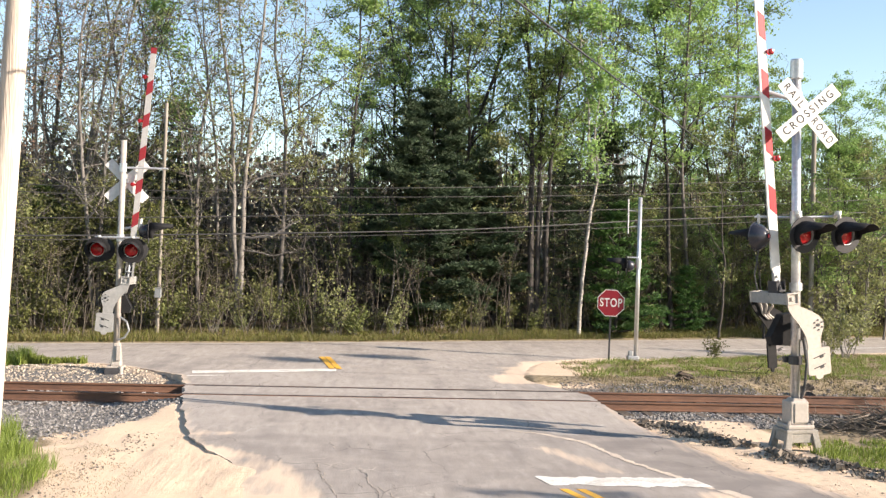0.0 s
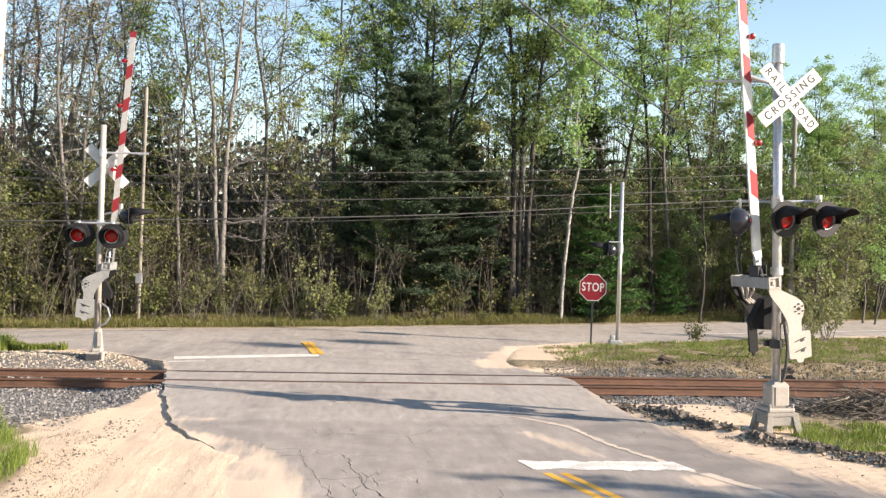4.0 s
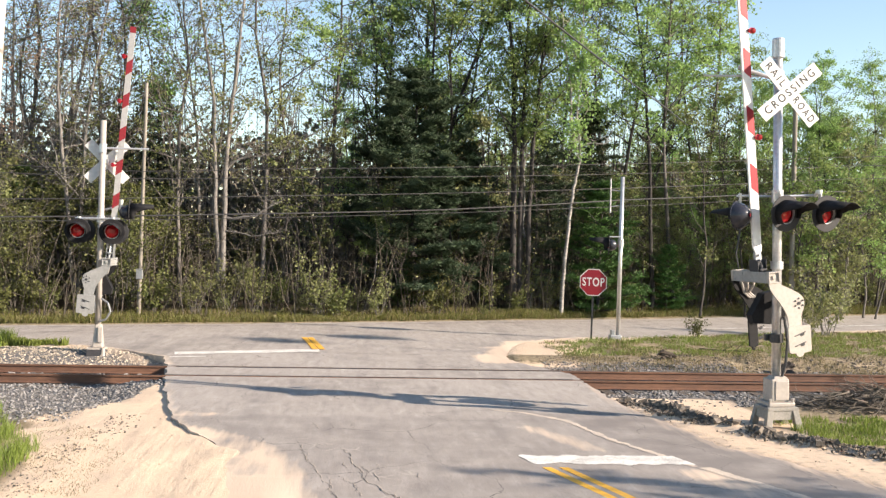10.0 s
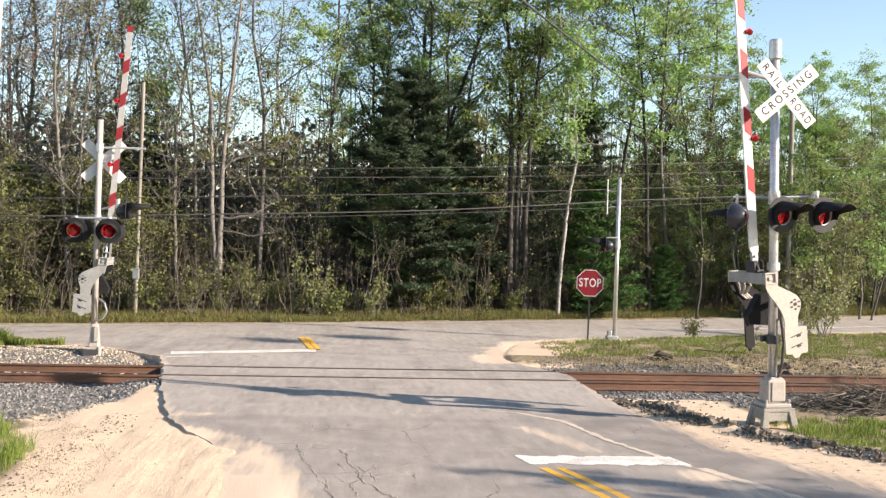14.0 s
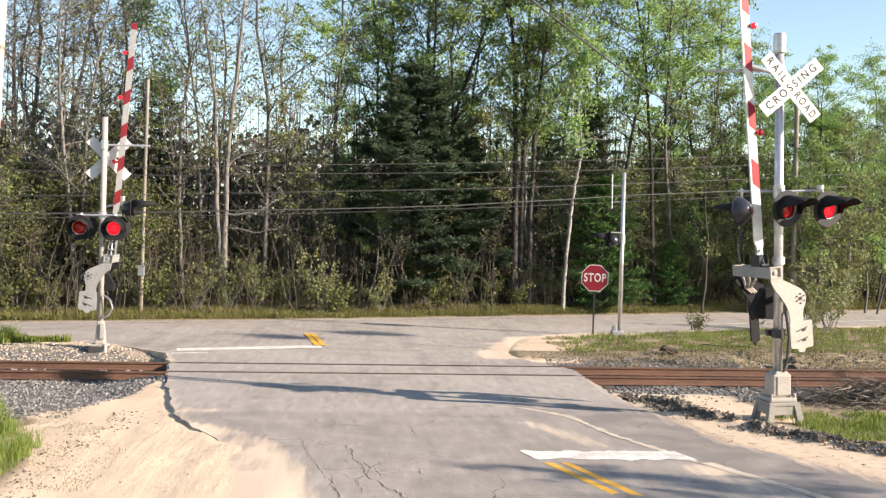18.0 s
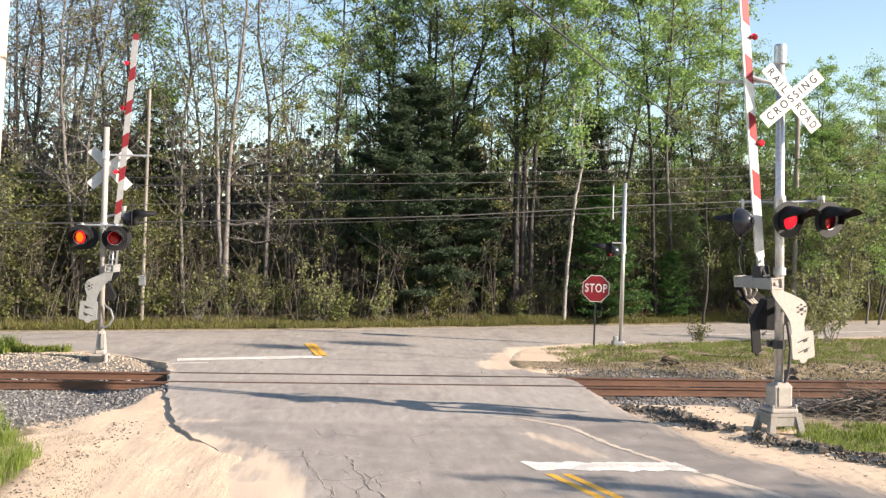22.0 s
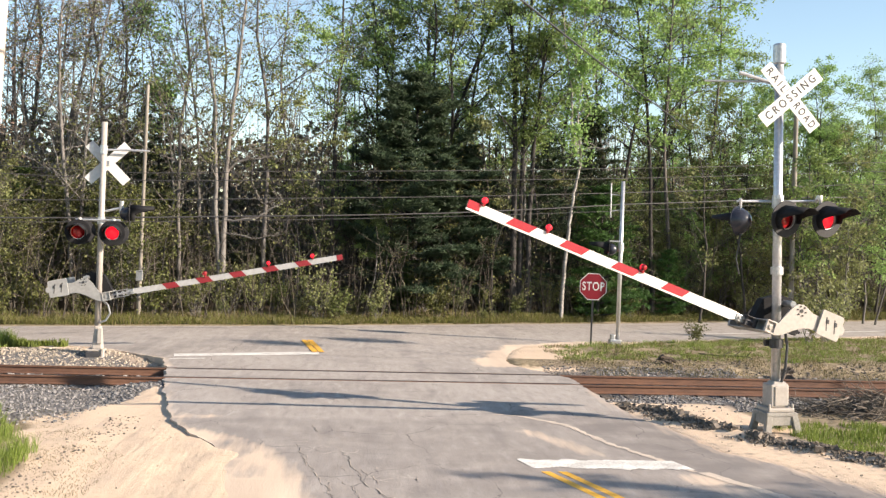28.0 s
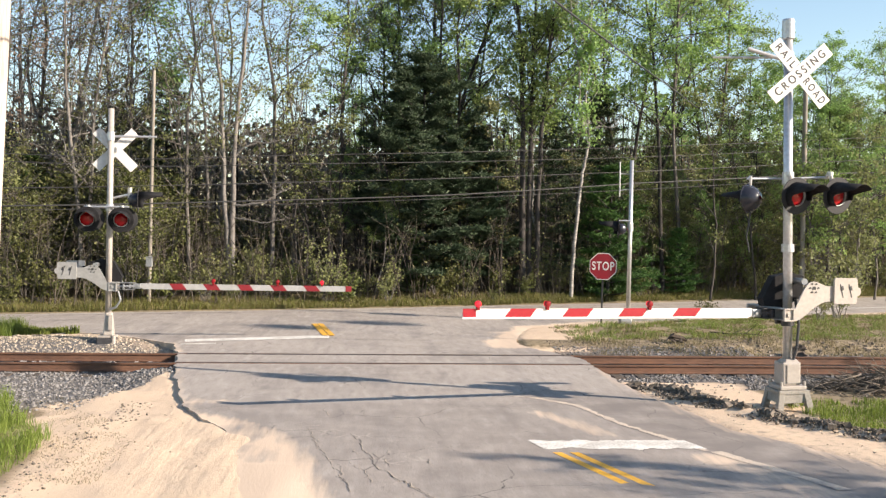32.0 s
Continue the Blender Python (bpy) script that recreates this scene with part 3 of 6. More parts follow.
def build_ground():
    xs = sorted(set(spread(-900, 900, 0.2, -13, 17)) | set(np.arange(-6.9, 0, 0.1).tolist()))
    ys = sorted(set(spread(-900, 900, 0.2, 9, 33)) | set(np.arange(10.1, 18, 0.1).tolist()))
    xs = [v for i, v in enumerate(xs) if i == 0 or v - xs[i - 1] > 0.02]
    ys = [v for i, v in enumerate(ys) if i == 0 or v - ys[i - 1] > 0.02]
    verts, zone = [], []
    for y in ys:
        for x in xs:
            verts.append((x, y, ground_z(x, y)))
            zone.append(ground_zone(x, y))
    w = len(xs)
    faces = [(j * w + i, j * w + i + 1, (j + 1) * w + i + 1, (j + 1) * w + i) for j in range(len(ys) - 1) for i in range(w - 1)]
    me = raw("ground", verts, faces, ground_material(), True)
    zoned(me, zone)
    tagged(new("ground", me), "pale sand, grey gravel, grassy soil and leaf litter", "ground", kind="structure")


def sand_on_road(x, y):
    s = 0.0
    s = max(s, 1.1 * step(0.6, -0.75, x - float(np.interp(y, (8, 11.5, 12.6, 14.2, 15.0, 16.0), (0.3, -0.43, -0.57, -1.0, -1.6, -2.4)))) * step(16.6, 15.2, y))
    s *= 1 - 0.5 * step(0.5, 0.1, seg_dist(x, y, ((-1.75, 14.6), (-1.55, 13.6), (-1.35, 12.8))) + 0.15 * noise.noise((x * 4, y * 2, 1)))
    s = max(s, 0.62 * step(0.35, 0.0, abs(y - 17.3 - 0.25 * x)) * step(-1.4, -2.4, x))
    s = max(s, 0.45 * step(0.6, 0.0, x - edge_x(LEFT_EDGE, y)) * step(22, 20, y))
    s = max(s, 0.55 * step(0.5, 0.0, seg_dist(x, y, ((2.7, 15.8), (3.05, 15.0), (3.35, 14.2)))))
    s = max(s, 0.6 * step(0.55, 0.1, seg_dist(x, y, ((4.4, 12.8), (4.9, 11.5), (5.6, 9.5)))))
    s = max(s, 0.5 * step(0.6, 0.0, edge_x(RIGHT_EDGE, y) - x) * step(22.2, 20, y))
    s = max(s, 1.05 * step(1.25, 0.25, seg_dist(x, y, ((3.7, 24.5), (4.1, 26.2), (5.0, 28.2), (7, 29.4))) + 0.35 * noise.noise((x * 1.5, y * 1.5, 4))))
    s = max(s, 0.75 * step(0.7, 0.0, seg_dist(x, y, ((7, 29.4), (11.55, 31.45), (17.5, 33.7), (30, 38.4)))))
    s = max(s, 0.6 * step(0.5, 0.0, seg_dist(x, y, ((-3.95, 22.8), (-4.4, 24.2), (-6.2, 25.9), (-9, 27.2)))))
    return s


def old_lane(x, y):
    """The darker strip between the sand line and the right-hand edge."""
    line = float(np.interp(y, (9, 11.2, 13.1, 15.0, 16.3, 17.3), (6.1, 5.3, 4.45, 3.75, 3.45, 2.5)))
    worn = 0.42 * step(16.8, 16.45, y + 0.25 * noise.noise((x * 0.8, y * 0.8, 3)))
    return min(0.95, 0.6 * step(-0.1, 0.25, x - line) * step(18.2, 16.8, y) + worn)


def build_road():
    rnd = random.Random(4)
    ring = [(x, y) for y, x in LEFT_EDGE] + [(-4.28, 24.1), (-5.2, 25.1), (-6.1, 25.85), (-7.27, 26.4), (-9.03, 27.1), (-14, 25.4), (-30, 21.6), (-90, 12.6)]
    ring += [(x, y) for x, y in FAR_EDGE]
    ring += [(120, 70.0), (60, 49.0), (17.54, 33.63), (11.55, 31.4), (5.74, 28.77), (4.66, 28.04), (4.1, 26.6), (3.72, 25.4), (3.66, 24.43), (4.0, 23.4)]
    ring += [(x, y) for y, x in RIGHT_EDGE[::-1]]
    out = []
    for (x0, y0), (x1, y1) in zip(ring, ring[1:] + ring[:1]):
        n = max(1, int(math.hypot(x1 - x0, y1 - y0) / 0.16)) if -12 < x0 < 20 and 5 < y0 < 45 else 1
        for k in range(n):
            x, y = x0 + (x1 - x0) * k / n, y0 + (y1 - y0) * k / n
            a = 0.07 if n > 1 else 0
            j = noise.noise((x * 2.1, y * 2.1, 5)) + 0.6 * noise.noise((x * 6, y * 6, 9))
            out.append((x + a * j, y + a * 0.6 * j))
    border = len(out)
    pts = [Vector(p) for p in out]
    for y in np.arange(9, 44, 0.3):
        for x in np.arange(-12, 24, 0.3):
            if in_road(x, y) > 0.2:
                pts.append(Vector((x + rnd.uniform(-0.06, 0.06), y + rnd.uniform(-0.06, 0.06))))
    for y in np.arange(12, 18, 0.13):
        for x in np.arange(-2.2, 5.2, 0.13):
            if in_road(x, y) > 0.2:
                pts.append(Vector((x + rnd.uniform(-0.03, 0.03) + 0.061, y + rnd.uniform(-0.03, 0.03) + 0.067)))
    edges = [(i, (i + 1) % border) for i in range(border)]
    vs, es, fs, *_ = geometry.delaunay_2d_cdt(pts, edges, [], 1, 1e-5)
    verts = [(v.x, v.y, 0.012 * noise.noise((v.x * 0.5, v.y * 0.5, 1)) * (0.2 if 12.5 < v.y < 26.5 else 1)) for v in vs]
    zone = [(sand_on_road(v.x, v.y), step(0.75, 0.2, seg_dist(v.x, v.y, ((-0.5, 15.2), (-0.1, 13.8), (0.5, 12.3), (1.1, 10.8)))), old_lane(v.x, v.y)) for v in vs]
    faces = [tuple(f) for f in fs]
    n0 = len(verts)
    for i in range(border):
        x, y, _ = verts[i]
        verts.append((x, y, -0.3))
        zone.append((0.3, 0, 0))
    for i in range(border):
        j = (i + 1) % border
        faces.append((j, i, n0 + i, n0 + j))
    me = raw("road", verts, faces, asphalt_material("old_asphalt"))
    zoned(me, zone)
    tagged(new("road", me), "cracked grey asphalt road with blown sand along its edges", "road", kind="structure")


def strip(name, corners, material, label, z=0.005, rag=0.02):
    """A painted marking: a thin ragged-edged quadrilateral on the road."""
    bm = bmesh.new()
    c = [Vector((x, y, 0)) for x, y in corners]
    n = 48
    top = []
    for k in range(n + 1):
        f = k / n
        a, b = c[0].lerp(c[1], f), c[3].lerp(c[2], f)
        w = (b - a).normalized()
        a += w * rag * (noise.noise((a.x * 5, a.y * 5, 2)) + 0.5 * noise.noise((a.x * 17, a.y * 17, 2)))
        b += w * rag * (noise.noise((b.x * 5, b.y * 5, 4)) + 0.5 * noise.noise((b.x * 17, b.y * 17, 4)))
        top.append((bm.verts.new((a.x, a.y, z)), bm.verts.new((b.x, b.y, z))))
    for (a, b), (d, e) in zip(top, top[1:]):
        bm.faces.new((a, b, e, d))
    bmesh.ops.recalc_face_normals(bm, faces=bm.faces)
    if bm.faces[:][0].normal.z < 0:
        bmesh.ops.reverse_faces(bm, faces=bm.faces)
    me = bpy.data.meshes.new(name)
    bm.to_mesh(me)
    bm.free()
    me.materials.append(material)
    tagged(new(name, me), label, "road marking", kind="structure")


def rail_mesh(x0, x1):
    half = [(0.07, -0.170), (0.07, -0.158), (0.012, -0.140), (0.010, -0.045), (0.034, -0.036), (0.036, -0.008), (0.028, 0.0)]
    prof = half + [(-y, z) for y, z in half[::-1]]
    k = len(prof)
    verts, faces = [], []
    n = max(1, int((x1 - x0) / 4))
    for i in range(n + 1):
        x = x0 + (x1 - x0) * i / n
        verts += [(x, y, z) for y, z in prof]
    for i in range(n):
        for j in range(k):
            a, b = i * k + j, i * k + (j + 1) % k
            faces.append((a, b, b + k, a + k))
    faces += [tuple(range(k)), tuple(range(n * k, n * k + k))[::-1]]
    me = raw("rail", verts, faces, RUST)
    me.materials.append(RAIL_TOP)
    for p in me.polygons:
        if p.normal.z > 0.8 and p.center.z > -0.02:
            p.material_index = 1
    return me


def build_track():
    track = tagged(new("railway_track"), "rusty rails on weathered wooden ties in grey ballast", "railway track", kind="structure")
    for y in RAIL_Y:
        for x0, x1 in ((-90, -3.75), (4.55, 90)):
            ob = new("rail", rail_mesh(x0, x1))
            ob.location = (0, y, 0.004)
            ob.parent = track
        ob = new("rail", rail_mesh(-3.75, 4.55))
        ob.location = (0, y, 0.009)
        ob.parent = track
        # black strip for the shade of the wheel groove; no groove is cut
        bm = bmesh.new()
        box(bm, (0.4, y + (0.075 if y < 21.5 else -0.075), -0.02), (8.2, 0.06, 0.055))
        part("flangeway", bm, BLACK, track, "dark flangeway groove beside the rail")
    bm = bmesh.new()
    box(bm, (0, 0, 0), (0.22, 2.6, 0.16), bevel=0.012)
    tie = mesh_of(bm, TIE)
    rnd = random.Random(11)
    x = -24.0
    while x < 26:
        if not -3.6 < x < 4.4:
            ob = new("tie", tie)
            ob.location = (x, 21.745 + rnd.uniform(-0.04, 0.04), -0.257 + rnd.uniform(-0.006, 0.006))
            ob.rotation_euler.z = rnd.uniform(-0.02, 0.02)
            ob.parent = track
        x += 0.52


def rock_bits(seed, place, n, s0, s1, material, name, label, category, flat=0.7):
    """n loose stones at the places that place(rnd) gives, joined as stuff."""
    rnd = random.Random(seed)
    base = [Vector(v) for v in ((-1, -1, -1), (1, -1, -1), (1, 1, -1), (-1, 1, -1), (-1, -1, 1), (1, -1, 1), (1, 1, 1), (-1, 1, 1))]
    quad = [(0, 3, 2, 1), (4, 5, 6, 7), (0, 1, 5, 4), (1, 2, 6, 5), (2, 3, 7, 6), (3, 0, 4, 7)]
    verts, faces = [], []
    while n > 0:
        p = place(rnd)
        if p is None:
            continue
        n -= 1
        s = s0 + (s1 - s0) * rnd.random() ** 2
        turn = Euler((rnd.uniform(-0.5, 0.5), rnd.uniform(-0.5, 0.5), rnd.uniform(0, 6.3))).to_matrix()
        k = len(verts)
        z = p[2] + s * flat * 0.3
        for v in base:
            q = turn @ Vector((v.x * s * rnd.uniform(0.45, 1), v.y * s * rnd.uniform(0.45, 1), v.z * s * flat * rnd.uniform(0.5, 1)))
            verts.append((p[0] + q.x, p[1] + q.y, z + q.z))
        faces += [tuple(k + i for i in f) for f in quad]
    tagged(new(name, raw(name, verts, faces, material)), label, category, kind="stuff")


def area(x0, x1, y0, y1, keep=None):
    def place(rnd):
        x, y = rnd.uniform(x0, x1), rnd.uniform(y0, y1)
        if in_road(x, y) > -0.05 or (keep and not keep(x, y, rnd)):
            return None
        return x, y, ground_z(x, y)
    return place


build_ground()
build_road()
build_track()
strip("stop_line", ((2.22, 13.79), (4.34, 13.80), (4.50, 13.24), (2.34, 13.32)), PAINT_W, "worn white painted stop line", rag=0.10)
strip("stop_line", ((-4.18, 25.0), (-0.83, 26.01), (-0.81, 25.45), (-4.1, 24.5)), PAINT_W, "white painted stop line beyond the track")
strip("edge_stripe", ((-4.15, 24.1), (-3.35, 24.3), (-3.35, 24.15), (-4.1, 23.95)), PAINT_W, "short worn white paint stroke")
for dx in (0.0, 0.22):
    strip("centre_line", ((2.42 + dx, 13.08), (2.54 + dx, 13.08), (6.6 + dx, 0.0), (6.48 + dx, 0.0)), PAINT_Y, "yellow painted centre line", rag=0.008)
    strip("centre_line", ((-1.40 + dx * 0.75, 28.7), (-1.26 + dx * 0.75, 28.72), (-0.85 + dx * 0.75, 25.9), (-0.99 + dx * 0.75, 25.88)), PAINT_Y, "yellow painted centre line beyond the track", 0.016, 0.05)
for (x0, y0), (x1, y1), w in (((2.3, 17.32), (2.75, 17.12), 0.10), ((2.75, 17.12), (3.38, 16.34), 0.13), ((3.38, 16.34), (3.69, 15.0), 0.10), ((3.69, 15.0), (4.4, 13.15), 0.10), ((4.46, 13.1), (5.3, 11.2), 0.16)):
    strip("sand_streak", ((x0, y0), (x1, y1), (x1 + w, y1 + w * 0.2), (x0 + w, y0 + w * 0.2)), SAND_LINE, "thin line of blown sand on the asphalt", 0.0042, 0.05)
# thin dark lines laid on the asphalt, mostly along the far road
for (x0, y0), (x1, y1), w in (((-9.5, 30.3), (-3.2, 32.1), 0.07), ((-3.2, 32.1), (4.6, 34.4), 0.05), ((4.6, 34.4), (13.0, 37.0), 0.05), ((-8.8, 28.6), (-6.9, 30.0), 0.06), ((-3.0, 25.3), (1.6, 25.1), 0.03)):
    strip("tar_seam", ((x0, y0), (x1, y1), (x1, y1 + w), (x0, y0 + w)), DARK_LINE, "thin dark tar seam in the road", 0.0145 if y0 > 26.6 else 0.0045, 0.03)
strip("edge_line", ((11.5, 33.4), (60, 51.2), (60, 51.0), (11.5, 33.25)), PAINT_W, "white edge line along the far road", 0.016, 0.01)


def crack(points, w, seed):
    """A gaping crack: a dark ragged ribbon with pale crumbled lips."""
    r = random.Random(seed)
    way = []
    for (x0, y0), (x1, y1) in zip(points, points[1:]):
        n = max(2, int(math.hypot(x1 - x0, y1 - y0) / 0.07))
        way += [(x0 + (x1 - x0) * k / n + r.gauss(0, 0.022), y0 + (y1 - y0) * k / n + r.gauss(0, 0.035)) for k in range(n)]
    way.append(points[-1])
    for name, shift, wide, z, material, label in (("road_crack", 0.0, w, 0.0042, CRACK, "dark open crack in the asphalt"), ("crack_lip", w * 0.9, w * 0.9, 0.0050, SAND_LINE, "pale crumbled lip of a crack in the asphalt")):
        v, f = [], []
        for i, (x, y) in enumerate(way):
            k = wide * r.uniform(0.25, 1.0) * (0.3 if i in (0, len(way) - 1) else 1)
            v += [(x + shift - k / 2, y, z), (x + shift + k / 2, y, z)]
        f = [(2 * i, 2 * i + 1, 2 * i + 3, 2 * i + 2) for i in range(len(way) - 1) if material is CRACK or r.random() < 0.7]
        tagged(new(name, raw(name, v, f, material)), label, "road crack", kind="structure")


for k, (w, way) in enumerate(((0.028, ((-0.58, 16.06), (-0.54, 15.78), (-0.52, 15.5))), (0.038, ((-0.12, 14.2), (-0.03, 13.8), (0.05, 13.2), (0.18, 12.36), (0.51, 11.6), (0.8, 10.9))), (0.030, ((-0.75, 14.6), (-0.52, 13.2), (-0.4, 12.8), (-0.26, 12.0), (-0.1, 11.2))),
                              (0.026, ((-0.27, 12.5), (-0.24, 11.85))), (0.024, ((-0.45, 14.45), (-0.35, 14.3))), (0.022, ((0.33, 13.25), (0.36, 12.85))), (0.024, ((0.0, 16.0), (0.03, 15.6))), (0.024, ((-0.6, 13.9), (-0.55, 13.5))),
                              (0.022, ((-0.15, 13.4), (-0.05, 13.0))), (0.028, ((0.1, 13.1), (0.3, 12.7), (0.35, 12.3))), (0.024, ((-0.15, 12.6), (0.05, 12.1), (0.1, 11.6))), (0.018, ((0.75, 12.8), (0.85, 12.3))), (0.018, ((1.5, 14.9), (1.9, 15.0))))):
    crack(way, w * 0.36, 60 + k)
rock_bits(1, area(-12, -3.5, 15.3, 20.95, lambda x, y, r: y > gravel_y(x) - 0.8 + 1.9 * r.random() ** 1.5 + 0.9 * noise.noise((x * 1.3, y * 1.3, 9))), 14000, 0.009, 0.032, STONE, "ballast", "loose grey ballast stones along the track", "ballast")
rock_bits(2, area(-14, -3.9, 21.1, 22.4), 900, 0.025, 0.07, STONE, "ballast", "grey ballast between the rails", "ballast")
rock_bits(3, area(-13, -4.0, 22.55, 25.6), 9000, 0.008, 0.030, STONE_PALE, "pale_stones", "pale stones on the bank beyond the track", "stones")
rock_bits(4, area(4.7, 16, 18.7, 20.95, lambda x, y, r: x > 7.3 + 0.5 * noise.noise((y, x, 0)) or y > 20.0 + 0.3 * noise.noise((x * 2, y, 0)) or r.random() < 0.04), 9500, 0.010, 0.034, STONE, "ballast", "loose grey ballast stones along the track", "ballast")
rock_bits(5, area(4.4, 16, 22.55, 24.2), 5200, 0.010, 0.034, STONE, "ballast", "grey ballast stones beyond the track", "ballast")


def clod_line(rnd):
    y = rnd.uniform(13.2, 19.3)
    k = noise.noise((y * 1.3, 2, 0))
    x = edge_x(RIGHT_EDGE, y) + float(np.interp(y, (13, 14.5, 16, 19.3), (1.75, 1.45, 0.75, 0.35))) + rnd.gauss(0, 0.2)
    return (x, y, ground_z(x, y) + 0.02) if rnd.random() < 0.55 + k else None


rock_bits(6, clod_line, 3400, 0.006, 0.03, CLOD, "asphalt_rubble", "dark crumbled asphalt heaped along the road edge", "rubble")


def big_clods(rnd):
    y = rnd.uniform(16.2, 19.2) if rnd.random() < 0.75 else rnd.uniform(14.2, 16.2)
    x = edge_x(RIGHT_EDGE, y) + float(np.interp(y, (13, 14.5, 16, 19.3), (1.75, 1.45, 0.75, 0.35))) + rnd.gauss(0, 0.09)
    return (x, y, ground_z(x, y)) if noise.noise((y * 1.7, 5, 0)) > -0.15 else None


rock_bits(12, big_clods, 340, 0.02, 0.085, CLOD, "asphalt_rubble", "larger broken lumps of old asphalt by the road", "rubble", 0.8)
rock_bits(7, area(-4.6, -1.6, 11.2, 17.2), 60, 0.005, 0.014, STONE_PALE, "pebbles", "scattered pebbles on the sand", "pebbles")
rock_bits(10, area(-4.9, -3.0, 11, 17.0, lambda x, y, r: abs(x - float(np.interp(y, (11, 13.2, 15.5, 17), (-3.55, -3.75, -3.5, -3.6)))) < 0.12 + 0.25 * r.random()), 320, 0.004, 0.022, CLOD, "sand_clods", "small dark crusts and crumbs along the grassy edge of the sand", "sand clods")
rock_bits(11, area(4.4, 13, 22.6, 25.4, lambda x, y, r: r.random() < 1.2 - 0.4 * (y - 22.6)), 6500, 0.006, 0.024, STONE_BROWN, "pale_stones", "pale stones and gravel beyond the track", "stones")
rock_bits(8, area(5, 8.4, 12, 18.5), 160, 0.006, 0.018, STONE_PALE, "pebbles", "scattered pebbles on the shoulder", "pebbles")
rock_bits(9, area(5.2, 17, 23.9, 25.6, lambda x, y, r: r.random() < 0.4 + noise.noise((x, y, 2))), 420, 0.012, 0.05, CLOD, "debris", "dark crumbs and clods on the grassy strip", "debris")


def scrap(x, y, size, turn, seed):
    """A dark splintered lump lying by the rail."""
    r = random.Random(seed)
    ob = thing("scrap_wood", Matrix.Translation((x, y, ground_z(x, y))) @ Matrix.Rotation(turn, 4, "Z"), "dark broken piece of a wooden tie beside the rail", "scrap wood", "scrap by the track")
    for k in range(3):
        bm = bmesh.new()
        box(bm, (0, 0, 0), (size * r.uniform(0.7, 1.2), size * 0.28, size * 0.2), bevel=0.02, taper=0.7)
        for v in bm.verts:
            v.co += Vector((r.gauss(0, 0.015), r.gauss(0, 0.015), r.gauss(0, 0.015)))
        bm.transform(Matrix.Translation((r.uniform(-0.1, 0.1), r.uniform(-0.12, 0.12), 0.05 + 0.05 * k)) @ Euler((r.uniform(-0.3, 0.3), r.uniform(-0.5, 0.3), r.uniform(-0.9, 0.9))).to_matrix().to_4x4())
        part("splinter", bm, TIE, ob)


scrap(7.55, 24.6, 0.42, 0.4, 1)
scrap(10.1, 24.0, 0.55, 0.1, 2)


# ---- crossing signals ----
MOVING = []          # (object, rows) for motions()
T_END = 32.0


def rot_y(deg):
    return Matrix.Rotation(radians(deg), 4, "Y")


def flashing_light(parent, m, hot, gloss=0, on=None, label="black flashing light with a visor and red lens"):
    """A round light facing local -y: housing with a backing disc, a visor, and a lens that turns its lit face forwards."""
    head = bmesh.new()
    face = Matrix.Rotation(radians(90), 4, "X")
    big = gloss == 1
    lathe(head, ((0.03, -0.22), (0.09, -0.205), (0.155, -0.15), (0.205, -0.07), (0.222, -0.01)) if big else ((0.03, -0.24), (0.12, -0.20), (0.165, -0.10), (0.175, 0.0), (0.162, 0.0), (0.160, -0.04)), 24, face, closed=False)
    light = part("flashing_light", head, GLOSS, parent, label, True)
    light.matrix_basis = m
    bm = bmesh.new()
    rd = 0.235 if big else 0.288
    lathe(bm, ((0.17, -0.014), (rd - 0.005, -0.014), (rd, -0.010), (rd, -0.004), (rd - 0.005, 0.0), (0.17, 0.0)), 36, face, closed=False)
    part("backing_disc", bm, (DISC, GLOSS, BLACK_MATTE)[gloss], light, "round black backing disc")
    bm = bmesh.new()
    lathe(bm, ((0.150, -0.03), (0.152, 0.006), (0.166, 0.008), (0.170, -0.01)), 28, face, closed=False)
    part("rim", bm, GALV, light, "pale metal rim of the lens", True)
    hood = bmesh.new()
    n = 22
    rows = []
    for y, r in ((0.0, 0.150), (-0.42, 0.130)) if big else ((0.0, 0.215), (-0.54, 0.20)):
        for rr in (r, r - 0.006):
            ring = []
            for k in range(n + 1):
                a = radians(-20 + 250 * k / n)
                ext = 1.0 if y == 0 else 0.22 + 0.78 * min(1.0, 1.8 * max(0.0, math.sin(a))) ** 1.5
                ring.append(hood.verts.new((rr * math.cos(a), y * ext, rr * math.sin(a))))
            rows.append(ring)
    for a, b in ((0, 2), (3, 1), (2, 3), (1, 0)):
        for k in range(n):
            hood.faces.new((rows[a][k], rows[a][k + 1], rows[b][k + 1], rows[b][k]))
    part("visor", hood, BLACK_MATTE, light, "", True)
    lens = bmesh.new()
    for side, idx in ((1, 0), (-1, 1)):
        prof = ((0.149, 0.004), (0.148, 0.012), (0.11, 0.030), (0.06, 0.040), (0.004, 0.044))
        b2 = bmesh.new()
        lathe(b2, prof, 24, Matrix.Rotation(radians(90 * side), 4, "X"))
        for f in b2.faces:
            f.material_index = idx
        join(lens, b2)
    me = mesh_of(lens, (LENS_OFF, LENS_ON, LENS_HOT))
    for p in me.polygons:
        p.use_smooth = True
        if hot and p.material_index == 1 and math.hypot(p.center.x, p.center.z) < 0.118:
            p.material_index = 2
    ob = new("lens", me)
    ob.parent = light
    ob.location = (0, 0.035, 0)
    tagged(ob, "red glass lens")
    if on is not None:
        MOVING.append((ob, flip_rows(on, Vector((0, 0.035, 0)), "Z")))
    return light


